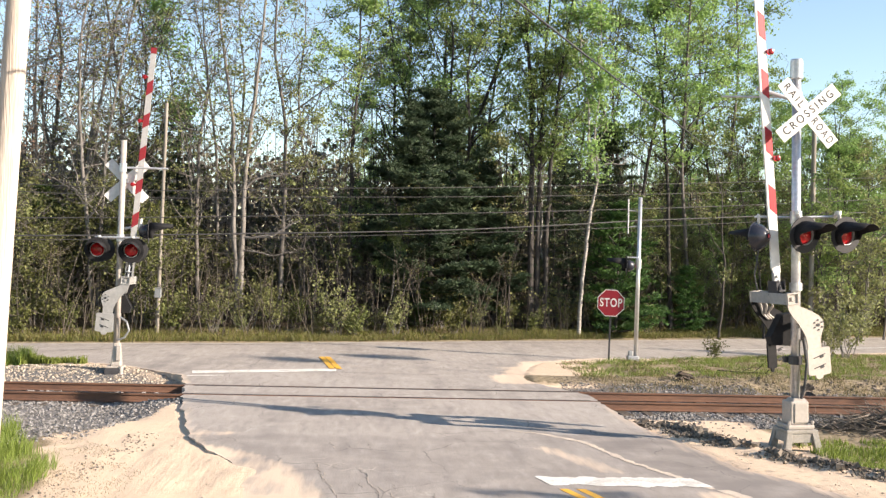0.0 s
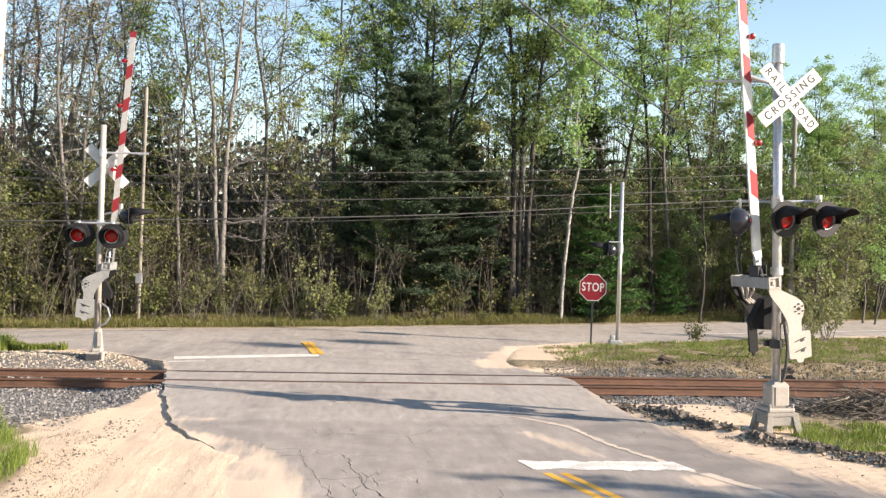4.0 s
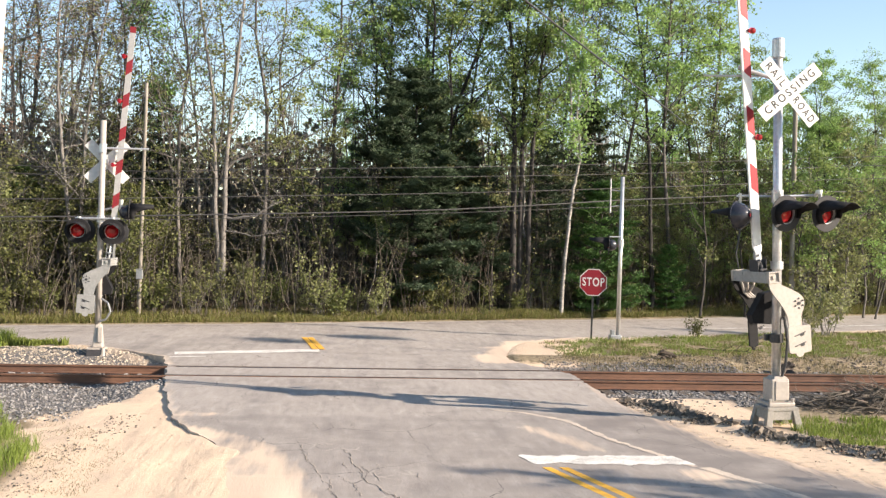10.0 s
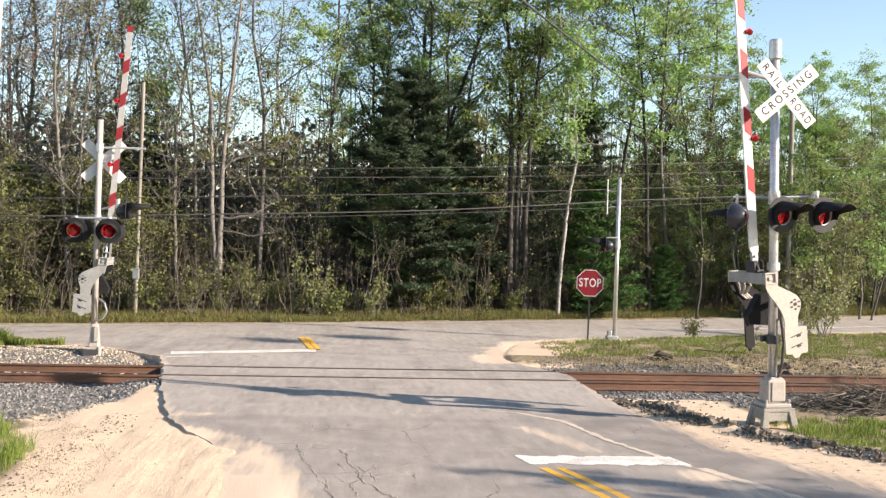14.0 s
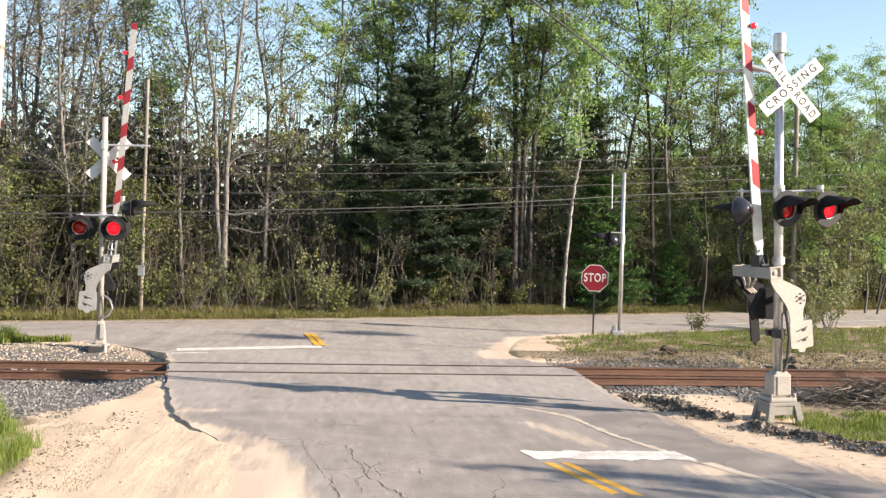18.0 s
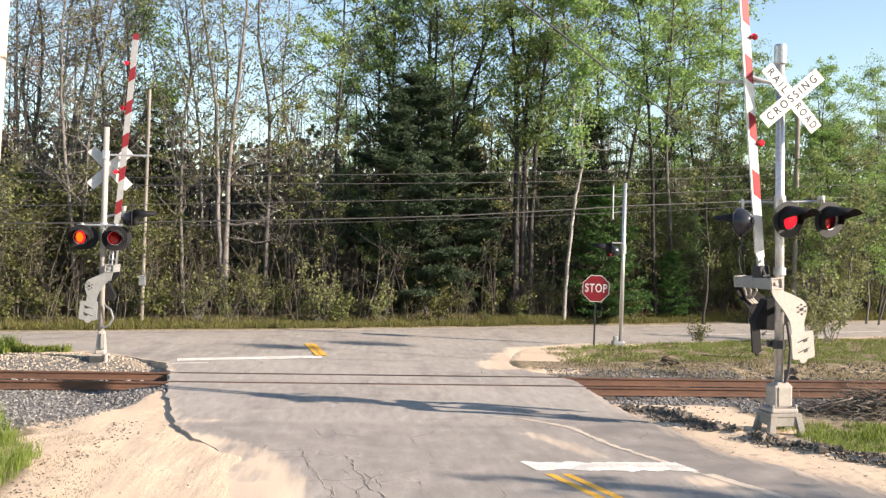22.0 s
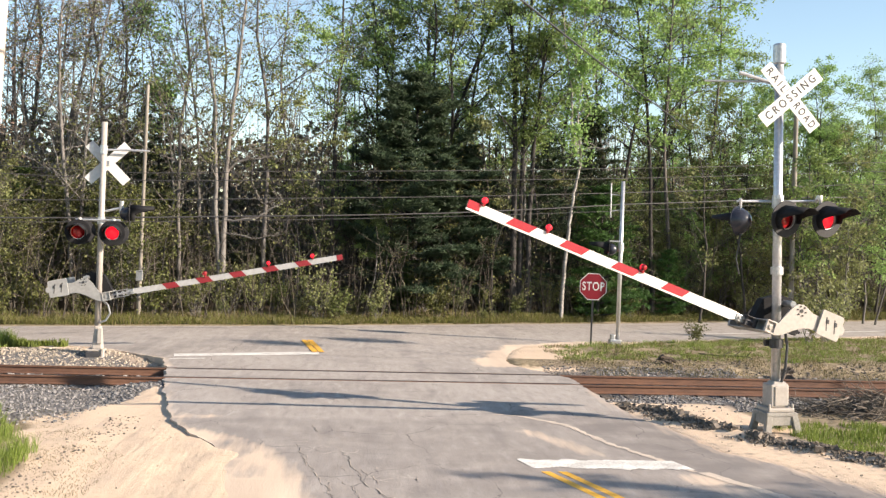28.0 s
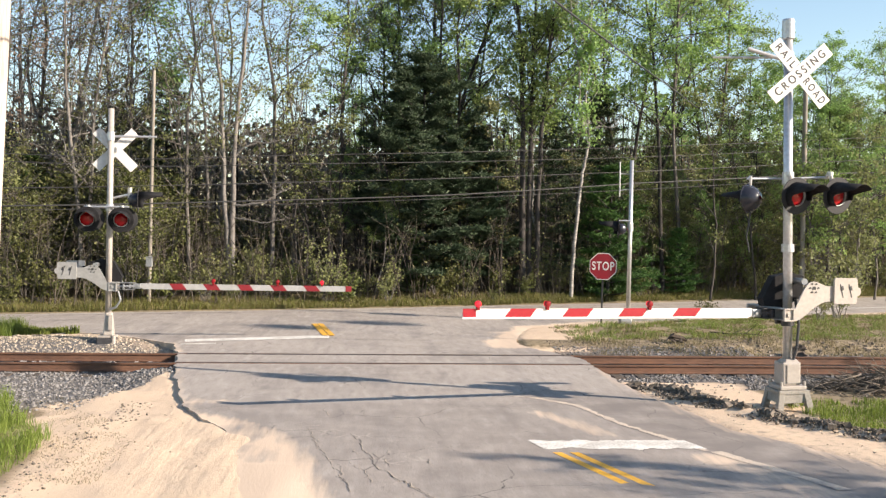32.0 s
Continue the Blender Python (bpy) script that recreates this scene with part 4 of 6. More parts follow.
def flip_rows(times, at, axis):
    """Rows of a turning insert: its lit face is forwards in the spans (start, stop)."""
    f = 1 / 60
    pose_at = lambda a: Matrix.Translation(at) @ Matrix.Rotation(radians(a), 4, axis)
    rows = [(0.0, pose_at(0))]
    for start, stop in times:
        for k, a in enumerate((0, 60, 120, 180)):
            rows.append((start - 2 * f + k * f, pose_at(a)))
        if stop < T_END:
            for k, a in enumerate((180, 120, 60, 0)):
                rows.append((stop - f + k * f, pose_at(a)))
    rows.append((T_END, pose_at(0 if times[-1][1] < T_END else 180)))
    return [r for i, r in enumerate(rows) if i == len(rows) - 1 or r[0] < T_END - 0.01]


def clear(t):
    """Keeps a change of the lights off the whole seconds."""
    n = round(t)
    return t if abs(t - n) > 0.07 or t > T_END - 0.1 else n + (0.08 if t >= n else -0.08)


def spans(first, length=0.47):
    return [(clear(first + 1.1 * k), clear(min(first + 1.1 * k + length, T_END))) for k in range(15) if first + 1.1 * k < T_END - 0.15]


FLASH_A = spans(17.2)
FLASH_B = [(16.92, 17.1)] + spans(17.76)
STEADY = [(17.1, T_END)]


def gate_lamp(arm, x, z, sx, on, y=-0.02):
    """A small red lamp on the arm; it turns its lit half forwards."""
    bm = bmesh.new()
    box(bm, (0, 0, -0.045), (0.05, 0.06, 0.05), bevel=0.006)
    for side, idx in ((1, 1), (-1, 2)):
        b2 = bmesh.new()
        lathe(b2, ((0.047, 0.0), (0.047, 0.03), (0.036, 0.045), (0.006, 0.05)), 16, Matrix.Translation((0, 0, 0.02)) @ Matrix.Rotation(radians(90 * side), 4, "X"))
        for f in b2.faces:
            f.material_index = idx
        join(bm, b2)
    me = mesh_of(bm, (LAMP_OFF, LAMP_OFF, LAMP_ON))
    ob = new("gate_lamp", me)
    ob.parent = arm
    at = Vector((x, y, z + 0.055))
    ob.location = at
    tagged(ob, "small red lamp on the gate arm")
    MOVING.append((ob, flip_rows(on, at, "Z")))


def letters(parent, words, size, m, material=LETTER, stretch=1.0, label="", width=0.0):
    me = text_mesh(words, size, 1.5 if width else 1.16, 0.012 if width else 0.018)
    if width:
        xs = [v.co.x for v in me.vertices]
        stretch = width / (max(xs) - min(xs))
    me.transform(Matrix.Diagonal((stretch, 1, 1, 1)))
    me.materials.append(material)
    ob = new("lettering", me)
    ob.parent = parent
    ob.matrix_basis = m
    return tagged(ob, label or "black letters")


def crossbuck(parent, m, length=1.22):
    """Two crossed blades, lettered on their front (local -y)."""
    blades = []
    for ang, dy in ((45, -0.016), (-45, 0.0)):
        bm = bmesh.new()
        box(bm, (0, 0, 0), (length, 0.006, 0.229), bevel=0.0025)
        for f in bm.faces:
            f.material_index = 1 if f.normal.y > 0.5 else 0
        blade = part("crossbuck_blade", bm, (SIGN_WHITE, SIGN_BACK), parent, "white crossbuck blade with black letters")
        for p in blade.data.polygons:
            p.material_index = 1 if p.normal.y > 0.5 else 0
        blade.matrix_basis = m @ Matrix.Translation((0, dy, 0)) @ rot_y(-ang)
        blades.append(blade)
    up = Matrix.Rotation(radians(90), 4, "X")
    d = Matrix.Translation((0, -0.006, 0))
    letters(blades[0], "CROSSING", 0.178, d @ up, width=1.06)
    letters(blades[1], "RAIL", 0.178, Matrix.Translation((-0.355, -0.006, 0)) @ up, width=0.42)
    letters(blades[1], "ROAD", 0.178, Matrix.Translation((0.355, -0.006, 0)) @ up, width=0.45)


def gate_arm(parent, pivot, sx, length, drop, lamps, angles, stripes, yaw=0.0):
    """The swinging arm with its board, stripes, lamps, side plates and counterweight; local space has the arm lying level along sx."""
    bm = bmesh.new()
    short = 0.17 if sx < 0 else 0.0
    root = 0.95 - short
    hh = 0.078 if sx < 0 else 0.068
    ngon(bm, [(sx * (root + 0.12), -drop - hh), (sx * length, -drop - hh + 0.004), (sx * length, -drop + hh - 0.004), (sx * (root + 0.05), -drop + hh - 0.002), (sx * root, -drop + 0.05), (sx * root, -drop - 0.03)], -0.018, 0.018)
    arm = part("gate_arm", bm, SIGN_WHITE if sx < 0 else ARM_GREY, parent, "red and white striped crossing gate arm")
    # red stripes, slanted
    for a, b in stripe_edges(length, *stripes):
        bm = bmesh.new()
        slant = 0.0 if b > length - 0.05 else 0.10
        ha = hh + 0.0005 - 0.004 * (a - root) / (length - root)
        hb = hh + 0.0005 - 0.004 * (b - root) / (length - root)
        lo = 0.62 if sx < 0 else 1.0
        ngon(bm, [(sx * (a + slant), -drop - ha * lo), (sx * b, -drop - hb * lo), (sx * (b - slant), -drop + hb), (sx * a, -drop + ha)], -0.021, 0.021)
        part("stripe", bm, RED_TAPE if sx < 0 else RED_DULL, arm, "red reflective stripe")
    # clamp between arm and side plates
    bm = bmesh.new()
    box(bm, (sx * (0.90 - short), 0, -drop), (0.18, 0.06, 0.12), bevel=0.012)
    for dx in (0.85 - short, 0.93 - short):
        tube(bm, (sx * dx, -0.06, -drop), (sx * dx, 0.06, -drop), 0.02, n=8)
    part("clamp", bm, GALV, arm, "dark steel arm clamp")
    front, rear = (-0.396, 0.60) if sx < 0 else (-0.37, 0.40)
    paint = WHITE if sx < 0 else GREY_TONE
    bm = bmesh.new()
    box(bm, (sx * 0.34, (front + rear) / 2, -drop), (0.012, rear - front, 0.19))
    box(bm, (sx * 0.42, (front + rear) / 2, -drop - 0.085), (0.17, rear - front, 0.014), bevel=0.004)
    box(bm, (sx * 0.42, (front + rear) / 2, -drop + 0.085), (0.17, rear - front, 0.014), bevel=0.004)
    for k in range(5):
        for dx in (0.37, 0.47):
            y = front + 0.08 + (rear - front - 0.16) * k / 4
            tube(bm, (sx * dx, y, -drop - 0.10), (sx * dx, y, -drop - 0.085), 0.014, n=6)
    part("bracket", bm, GREY_TONE, arm, "bolted channel bracket holding the arm")
    for y in (front, rear):
        bm = bmesh.new()
        s = -1 if y < 0 else 1
        for dx, dz, w, h in ((0.34, 0, 0.02, 0.20), (0.50, 0, 0.02, 0.20), (0.42, -0.09, 0.16, 0.02), (0.42, 0.09, 0.16, 0.02)):
            box(bm, (sx * dx, y, -drop + dz), (w, 0.05, h), bevel=0.003)
        box(bm, (sx * 0.42, y - s * 0.01, -drop), (0.15, 0.012, 0.17))
        box(bm, (sx * 0.42, y + s * 0.012, -drop), (0.06, 0.012, 0.06), bevel=0.003)
        part("bracket_end", bm, paint, arm, "square end of the channel bracket")
    bm = bmesh.new()
    for y in (-0.10, 0.10):
        pipe(bm, [(sx * 0.49, y, -drop), (sx * (0.62 - short / 2), y, -drop), (sx * (0.86 - short), y * 0.4, -drop)], 0.024, 6)
    box(bm, (sx * (0.62 - short / 2), 0, -drop), (0.03, 0.30, 0.12), bevel=0.004)
    box(bm, (sx * (0.74 - short), 0, -drop), (0.06, 0.16, 0.10), bevel=0.006)
    for z in (-0.075, 0.075):
        box(bm, (sx * (0.68 - short / 2), 0, -drop + z), (0.36 - short, 0.24, 0.012), bevel=0.003)
    part("arm_adapter", bm, DARK_STEEL if sx < 0 else GALV, arm, "open steel adapter under the arm")
    bm = bmesh.new()
    box(bm, (sx * (0.64 - short / 2), 0, -drop), (0.22, 0.16, 0.135), bevel=0.01)
    part("spring_box", bm, DARK_STEEL, arm, "dark spring box at the root of the arm")
    # curved side plates, each with a ring of bolts round the shaft
    out = [(0.34, 0.615), (0.30, 0.615), (0.25, 0.60), (0.187, 0.565), (0.11, 0.51), (0.03, 0.44), (-0.06, 0.378), (-0.148, 0.326), (-0.24, 0.294), (-0.42, 0.28), (-0.42, 0.03), (-0.30, 0.03), (-0.237, 0.03), (-0.148, -0.005), (-0.08, -0.035), (-0.014, -0.045), (0.06, -0.025), (0.12, 0.03), (0.17, 0.115), (0.23, 0.24), (0.27, 0.325), (0.30, 0.40), (0.34, 0.415)]
    k = drop / 0.515
    for y in (front, rear):
        s = -1 if y < 0 else 1
        bm = bmesh.new()
        ngon(bm, [(sx * u, -v * k) for u, v in out], y - 0.011, y + 0.011)
        plate = part("side_plate", bm, paint if y < 0 else BLACK_MATTE, arm, "curved side plate with a ring of bolts")
        for j in range(7):
            a = j * math.pi / 3
            q = 0.075 if j < 6 else 0.0
            c = (sx * -0.02 + q * math.cos(a), -0.065 * k + q * math.sin(a))
            bm = bmesh.new()
            tube(bm, (c[0], y, c[1]), (c[0], y + s * 0.024, c[1]), 0.014 if j < 6 else 0.028, n=8)
            part("bolt", bm, BLACK, arm)
        bm = bmesh.new()
        w = [(-0.37, 0.315), (-0.39, 0.326), (-0.77, 0.326), (-0.79, 0.30), (-0.795, 0.20), (-0.84, 0.18), (-0.86, 0.13), (-0.85, 0.07), (-0.80, 0.04), (-0.79, -0.08), (-0.77, -0.107), (-0.39, -0.107), (-0.37, -0.09)]
        ngon(bm, [(sx * u, -(v if y < 0 or sx > 0 else 0.16 + 0.4 * (v + 0.107)) * k) for u, v in w], y + s * 0.012, y + s * 0.05)
        part("counterweight", bm, paint if y < 0 else (BLACK_MATTE if sx < 0 else GALV), arm, "cast counterweight with two slots")
        for x in (-0.50, -0.66):
            bm = bmesh.new()
            box(bm, (sx * x, y + s * 0.051, -0.10), (0.016, 0.008, 0.22), Euler((0, 0.28 * sx, 0)).to_matrix(), bevel=0.003)
            box(bm, (sx * (x - 0.005), y + s * 0.054, -0.06), (0.05, 0.012, 0.07), Euler((0, 0.28 * sx, 0)).to_matrix(), bevel=0.005)
            part("slot", bm, BLACK, arm, "dark bolt slot")
    # pale stay rods fanning from the bracket to the rear plate
    for j in range(3):
        bm = bmesh.new()
        y = rear - 0.06 - 0.12 * j
        pipe(bm, [(sx * 0.41, y, -drop + 0.03 * j), (sx * 0.26, y + 0.02, (-drop + 0.06 + 0.03 * j)), (sx * 0.12, rear - 0.03, -0.42 * k + 0.05 * j), (sx * 0.02, rear - 0.03, -0.30 * k + 0.05 * j)], 0.016, 6)
        part("stay_rod", bm, paint, arm, "pale curved stay rod")
    for x, on in lamps:
        gate_lamp(arm, sx * x, -drop + 0.07, sx, on)
    rows = [(t, Matrix.Translation(pivot) @ Matrix.Rotation(radians(yaw), 4, "Z") @ rot_y(a if sx < 0 else -a)) for t, a in angles]
    MOVING.append((arm, rows))
    arm.matrix_basis = rows[0][1]
    return arm


def stripe_edges(length, tip, first, red, period, count):
    """Red stripes from the tip inwards: a short tip stripe, then long ones with white gaps."""
    out = [(length - tip, length)]
    for k in range(count):
        out.append((length - first - k * period - red, length - first - k * period))
    return out


def mechanism(parent, pivot, sx):
    """The fixed drive housing on the mast, inside the side plates."""
    bm = bmesh.new()
    px, py, pz = pivot
    ngon(bm, [(px + sx * a, pz + b) for a, b in ((-0.12, -0.18), (-0.14, 0.10), (0.06, 0.16), (0.36, 0.10), (0.55, -0.25), (0.52, -0.38), (0.15, -0.40))], py + 0.06, py + 0.27)
    part("drive_housing", bm, BLACK_MATTE, parent, "dark gate drive housing")
    bm = bmesh.new()
    tube(bm, (px, py - 0.25, pz + 0.03), (px, py + 0.25, pz + 0.03), 0.05, n=14)
    part("shaft", bm, GALV, parent)


RIGHT_ANGLES = [(0, 85.5), (22.2, 85.5), (22.4, 85.4), (22.6, 84.6), (22.8, 83.1), (23.0, 81.0), (23.25, 78.1), (23.5, 74.9), (24.0, 68.4), (24.5, 61.9), (25.0, 55.3), (25.5, 48.9), (26.0, 42.6), (26.5, 36.6),
                (27.0, 31.0), (27.5, 25.8), (28.0, 20.8), (28.5, 16.8), (29.0, 13.5), (29.5, 10.4), (30.0, 7.9), (30.5, 5.5), (31.0, 3.5), (31.5, 1.9), (32.0, 1.8)]
LEFT_ANGLES = [(0, 86.0), (22.1, 86.0), (22.4, 84.6), (22.8, 80.8), (23.2, 76.1), (23.6, 71.0), (24.0, 66.0), (24.4, 60.8), (24.8, 55.9), (25.2, 49.6), (25.5, 45.2), (26.0, 38.2), (26.5, 31.2), (27.0, 24.2), (27.5, 17.4), (27.8, 13.7),
               (28.1, 10.4), (28.4, 7.0), (28.7, 4.2), (29.0, 1.6), (29.3, 0.5), (29.6, 0.2), (32.0, 0.2)]


def build_right_signal():
    s = thing("crossing_signal", Matrix.Translation((6.75, 16.15, 0.0)) @ pose(0, 0, 0, 0, -1.3, 3.6), "white railroad crossing signal with crossbuck, flashing lights and gate", "crossing signal", "crossing signals")
    # splayed foundation
    bm = bmesh.new()
    box(bm, (0, 0, 0.30), (0.52, 0.52, 0.06), bevel=0.012)
    box(bm, (0, 0, 0.20), (0.50, 0.50, 0.14), bevel=0.01, taper=0.98)
    part("foundation", bm, CONCRETE, s, "grey foundation on four splayed legs")
    for x in (-1, 1):
        for y in (-1, 1):
            bm = bmesh.new()
            ngon_leg(bm, x, y)
            part("leg", bm, CONCRETE, s)
    bm = bmesh.new()
    box(bm, (0, 0, 0.365), (0.44, 0.44, 0.07), bevel=0.02)
    for x in (-0.19, 0.19):
        for y in (-0.19, 0.19):
            tube(bm, (x, y, 0.33), (x, y, 0.46), 0.022, n=8)
    part("flange", bm, WHITE, s, "white base flange with anchor bolts")
    bm = bmesh.new()
    box(bm, (0.0, 0, 0.58), (0.30, 0.32, 0.36), bevel=0.02)
    box(bm, (0.02, -0.165, 0.58), (0.22, 0.02, 0.30), bevel=0.008)
    box(bm, (0.02, 0, 0.78), (0.26, 0.28, 0.05), bevel=0.015, taper=0.7)
    part("junction_box", bm, WHITE, s, "white junction box at the foot of the mast")
    bm = bmesh.new()
    tube(bm, (0, 0, 0.4), (0, 0, 5.9), 0.074, 0.070, 20)
    part("mast", bm, SILVER, s, "silver painted steel mast", True)
    bm = bmesh.new()
    lathe(bm, ((0.075, 5.84), (0.098, 5.86), (0.098, 6.13), (0.085, 6.16)), 20)
    part("cap", bm, SILVER, s, "silver mast cap")
    bm = bmesh.new()
    tube(bm, (0, 0, 5.5), (-0.64, 0.06, 5.70), 0.030, n=10)
    tube(bm, (0, 0, 5.56), (-1.15, 0.22, 5.58), 0.016, n=8)
    tube(bm, (0, 0, 5.44), (0, 0, 5.64), 0.088, n=16)
    part("arm_rest", bm, SILVER, s, "bracket that steadies the raised arm")
    crossbuck(s, pose(0.079, -0.22, 5.284, -5.9, 6.3, 0.4), 1.26)
    bm = bmesh.new()
    box(bm, (0.06, -0.13, 5.25), (0.12, 0.16, 0.10))
    box(bm, (0.0, -0.05, 5.25), (0.10, 0.14, 0.16), bevel=0.01)
    part("sign_bracket", bm, GALV, s)
    # light crossarm
    bm = bmesh.new()
    pipe(bm, [(-0.66, 0.06, 3.66), (0.0, 0.09, 3.66), (0.70, 0.06, 3.68)], 0.019, 10)
    tube(bm, (0, 0, 3.56), (0, 0, 3.76), 0.092, n=16)
    for x in (0.0, 0.68):
        pipe(bm, [(x, 0.06, 3.67), (x - 0.02, -0.04, 3.74), (x - 0.02, -0.12, 3.70), (x, -0.10, 3.54)], 0.030, 10)
        tube(bm, (x - 0.02, -0.09, 3.70), (x - 0.02, -0.09, 3.76), 0.05, n=12)
    pipe(bm, [(-0.62, 0.06, 3.66), (-0.60, 0.04, 3.70), (-0.60, 0.06, 3.50)], 0.022, 10)
    part("crossarm", bm, SILVER, s, "pipe crossarm carrying the lights")
    for x, on in ((0.02, FLASH_A), (0.70, FLASH_B)):
        flashing_light(s, pose(x, -0.26, 3.38, 4, 0, 14), False, on=on)
    flashing_light(s, pose(-0.64, 0.06, 3.345, 4, 0, 216), False, gloss=1, on=FLASH_A)
    bm = bmesh.new()
    pipe(bm, [(-0.60, 0.02, 3.25), (-0.63, 0.02, 3.0), (-0.68, 0.02, 2.75), (-0.62, 0.04, 2.5)], 0.012, 6)
    part("cable", bm, BLACK, s, "hanging black cable")
    bm = bmesh.new()
    pipe(bm, [(0.09, -0.08, 1.75), (0.14, -0.10, 1.35), (0.10, -0.12, 1.0), (0.05, -0.10, 0.8)], 0.022, 8)
    part("cable", bm, BLACK, s, "hanging black cable")
    pivot = Vector((0.205, 0.088, 2.003))
    mechanism(s, pivot, -1)
    bm = bmesh.new()
    tube(bm, (0, 0, 2.50), (0, 0, 2.62), 0.10, n=16)
    part("mast_clamp", bm, SILVER, s)
    bm = bmesh.new()
    tube(bm, (0, 0, 1.33), (0, 0, 1.47), 0.105, n=16)
    box(bm, (0.0, 0.11, 1.40), (0.30, 0.08, 0.10), bevel=0.012)
    part("mast_clamp", bm, BLACK, s, "dark clamp on the mast")
    gate_arm(s, pivot, -1, 5.605, 0.482, ((2.62, FLASH_A), (4.30, FLASH_B), (5.38, STEADY)), RIGHT_ANGLES, (0.20, 0.64, 0.50, 0.912, 4), yaw=9.0)


def ngon_leg(bm, x, y):
    b2 = bmesh.new()
    box(b2, (0, 0, 0), (0.11, 0.11, 0.34), bevel=0.01, taper=0.9)
    for v in b2.verts:
        k = (0.17 - v.co.z) / 0.34
        v.co.x += x * (0.20 + 0.06 * k)
        v.co.y += y * (0.20 + 0.06 * k)
    b2.transform(Matrix.Translation((0, 0, 0.15)))
    join(bm, b2)


def build_left_signal():
    s = thing("crossing_signal", Matrix.Translation((-5.905, 24.77, 0.0)) @ pose(0, 0, 0, 0, 0.55, 2.0), "white railroad crossing signal seen from behind, with lights and gate", "crossing signal", "crossing signals")
    bm = bmesh.new()
    box(bm, (-0.02, 0, -0.02), (0.40, 0.40, 0.16), bevel=0.02)
    part("foundation", bm, DARK_STEEL, s, "dark foundation plate")
    bm = bmesh.new()
    box(bm, (0, 0, 0.09), (0.38, 0.36, 0.05), bevel=0.012)
    box(bm, (0.02, 0, 0.38), (0.24, 0.26, 0.54), bevel=0.03, taper=0.62)
    box(bm, (0.08, -0.13, 0.42), (0.11, 0.06, 0.36), bevel=0.015)
    tube(bm, (0.16, -0.16, -0.1), (0.16, -0.16, 0.12), 0.05, n=10)
    part("base_casting", bm, WHITE, s, "white tapered base casting")
    bm = bmesh.new()
    tube(bm, (0, 0, 0.2), (0, 0, 5.36), 0.070, 0.066, 20)
    part("mast", bm, WHITE, s, "white painted steel mast", True)
    bm = bmesh.new()
    tube(bm, (0, 0, 4.72), (1.02, 0.05, 4.74), 0.026, n=10)
    tube(bm, (0, 0, 4.62), (0, 0, 4.82), 0.085, n=16)
    part("arm_rest", bm, SILVER, s, "bracket that steadies the raised arm")
    crossbuck(s, pose(0.08, 0.12, 4.42, 0, 0, 186))
    bm = bmesh.new()
    box(bm, (0.04, 0.07, 4.42), (0.16, 0.10, 0.10))
    part("sign_bracket", bm, GALV, s)
    bm = bmesh.new()
    pipe(bm, [(-0.55, -0.12, 3.08), (0.45, -0.12, 3.10)], 0.026, 10)
    pipe(bm, [(0.05, 0.14, 3.30), (0.45, 0.14, 3.40)], 0.03, 10)
    tube(bm, (0, 0, 3.0), (0, 0, 3.16), 0.09, n=16)
    for x in (-0.46, 0.30):
        tube(bm, (x, -0.12, 2.98), (x, -0.12, 3.13), 0.045, n=12)
    tube(bm, (0.42, 0.14, 3.30), (0.42, 0.14, 3.55), 0.05, n=10)
    part("crossarm", bm, SILVER, s, "pipe crossarm carrying the lights")
    flashing_light(s, pose(-0.46, -0.26, 2.80, 3, 0, 5), True, gloss=2, on=FLASH_A)
    flashing_light(s, pose(0.30, -0.26, 2.80, 3, 0, 5), False, gloss=2, on=FLASH_B)
    flashing_light(s, pose(0.62, 0.14, 3.26, 0, 0, 96), False, on=FLASH_B)
    for x in (-0.46, 0.30):
        flashing_light(s, pose(x, 0.26, 2.80, 3, 0, 188), False, on=FLASH_A if x > 0 else FLASH_B)
    pivot = Vector((-0.27, 0.02, 1.72))
    mechanism(s, pivot, 1)
    bm = bmesh.new()
    pipe(bm, [(0.08, -0.1, 1.25), (0.24, -0.14, 1.15), (0.30, -0.14, 0.95), (0.20, -0.14, 0.78), (0.06, -0.12, 0.72)], 0.024, 8)
    part("cable", bm, GALV, s, "looped grey conduit")
    gate_arm(s, pivot, 1, 5.88, 0.46, ((2.65, FLASH_A), (4.14, FLASH_B), (5.18, STEADY)), LEFT_ANGLES, (0.14, 0.74, 0.40, 0.775, 5))


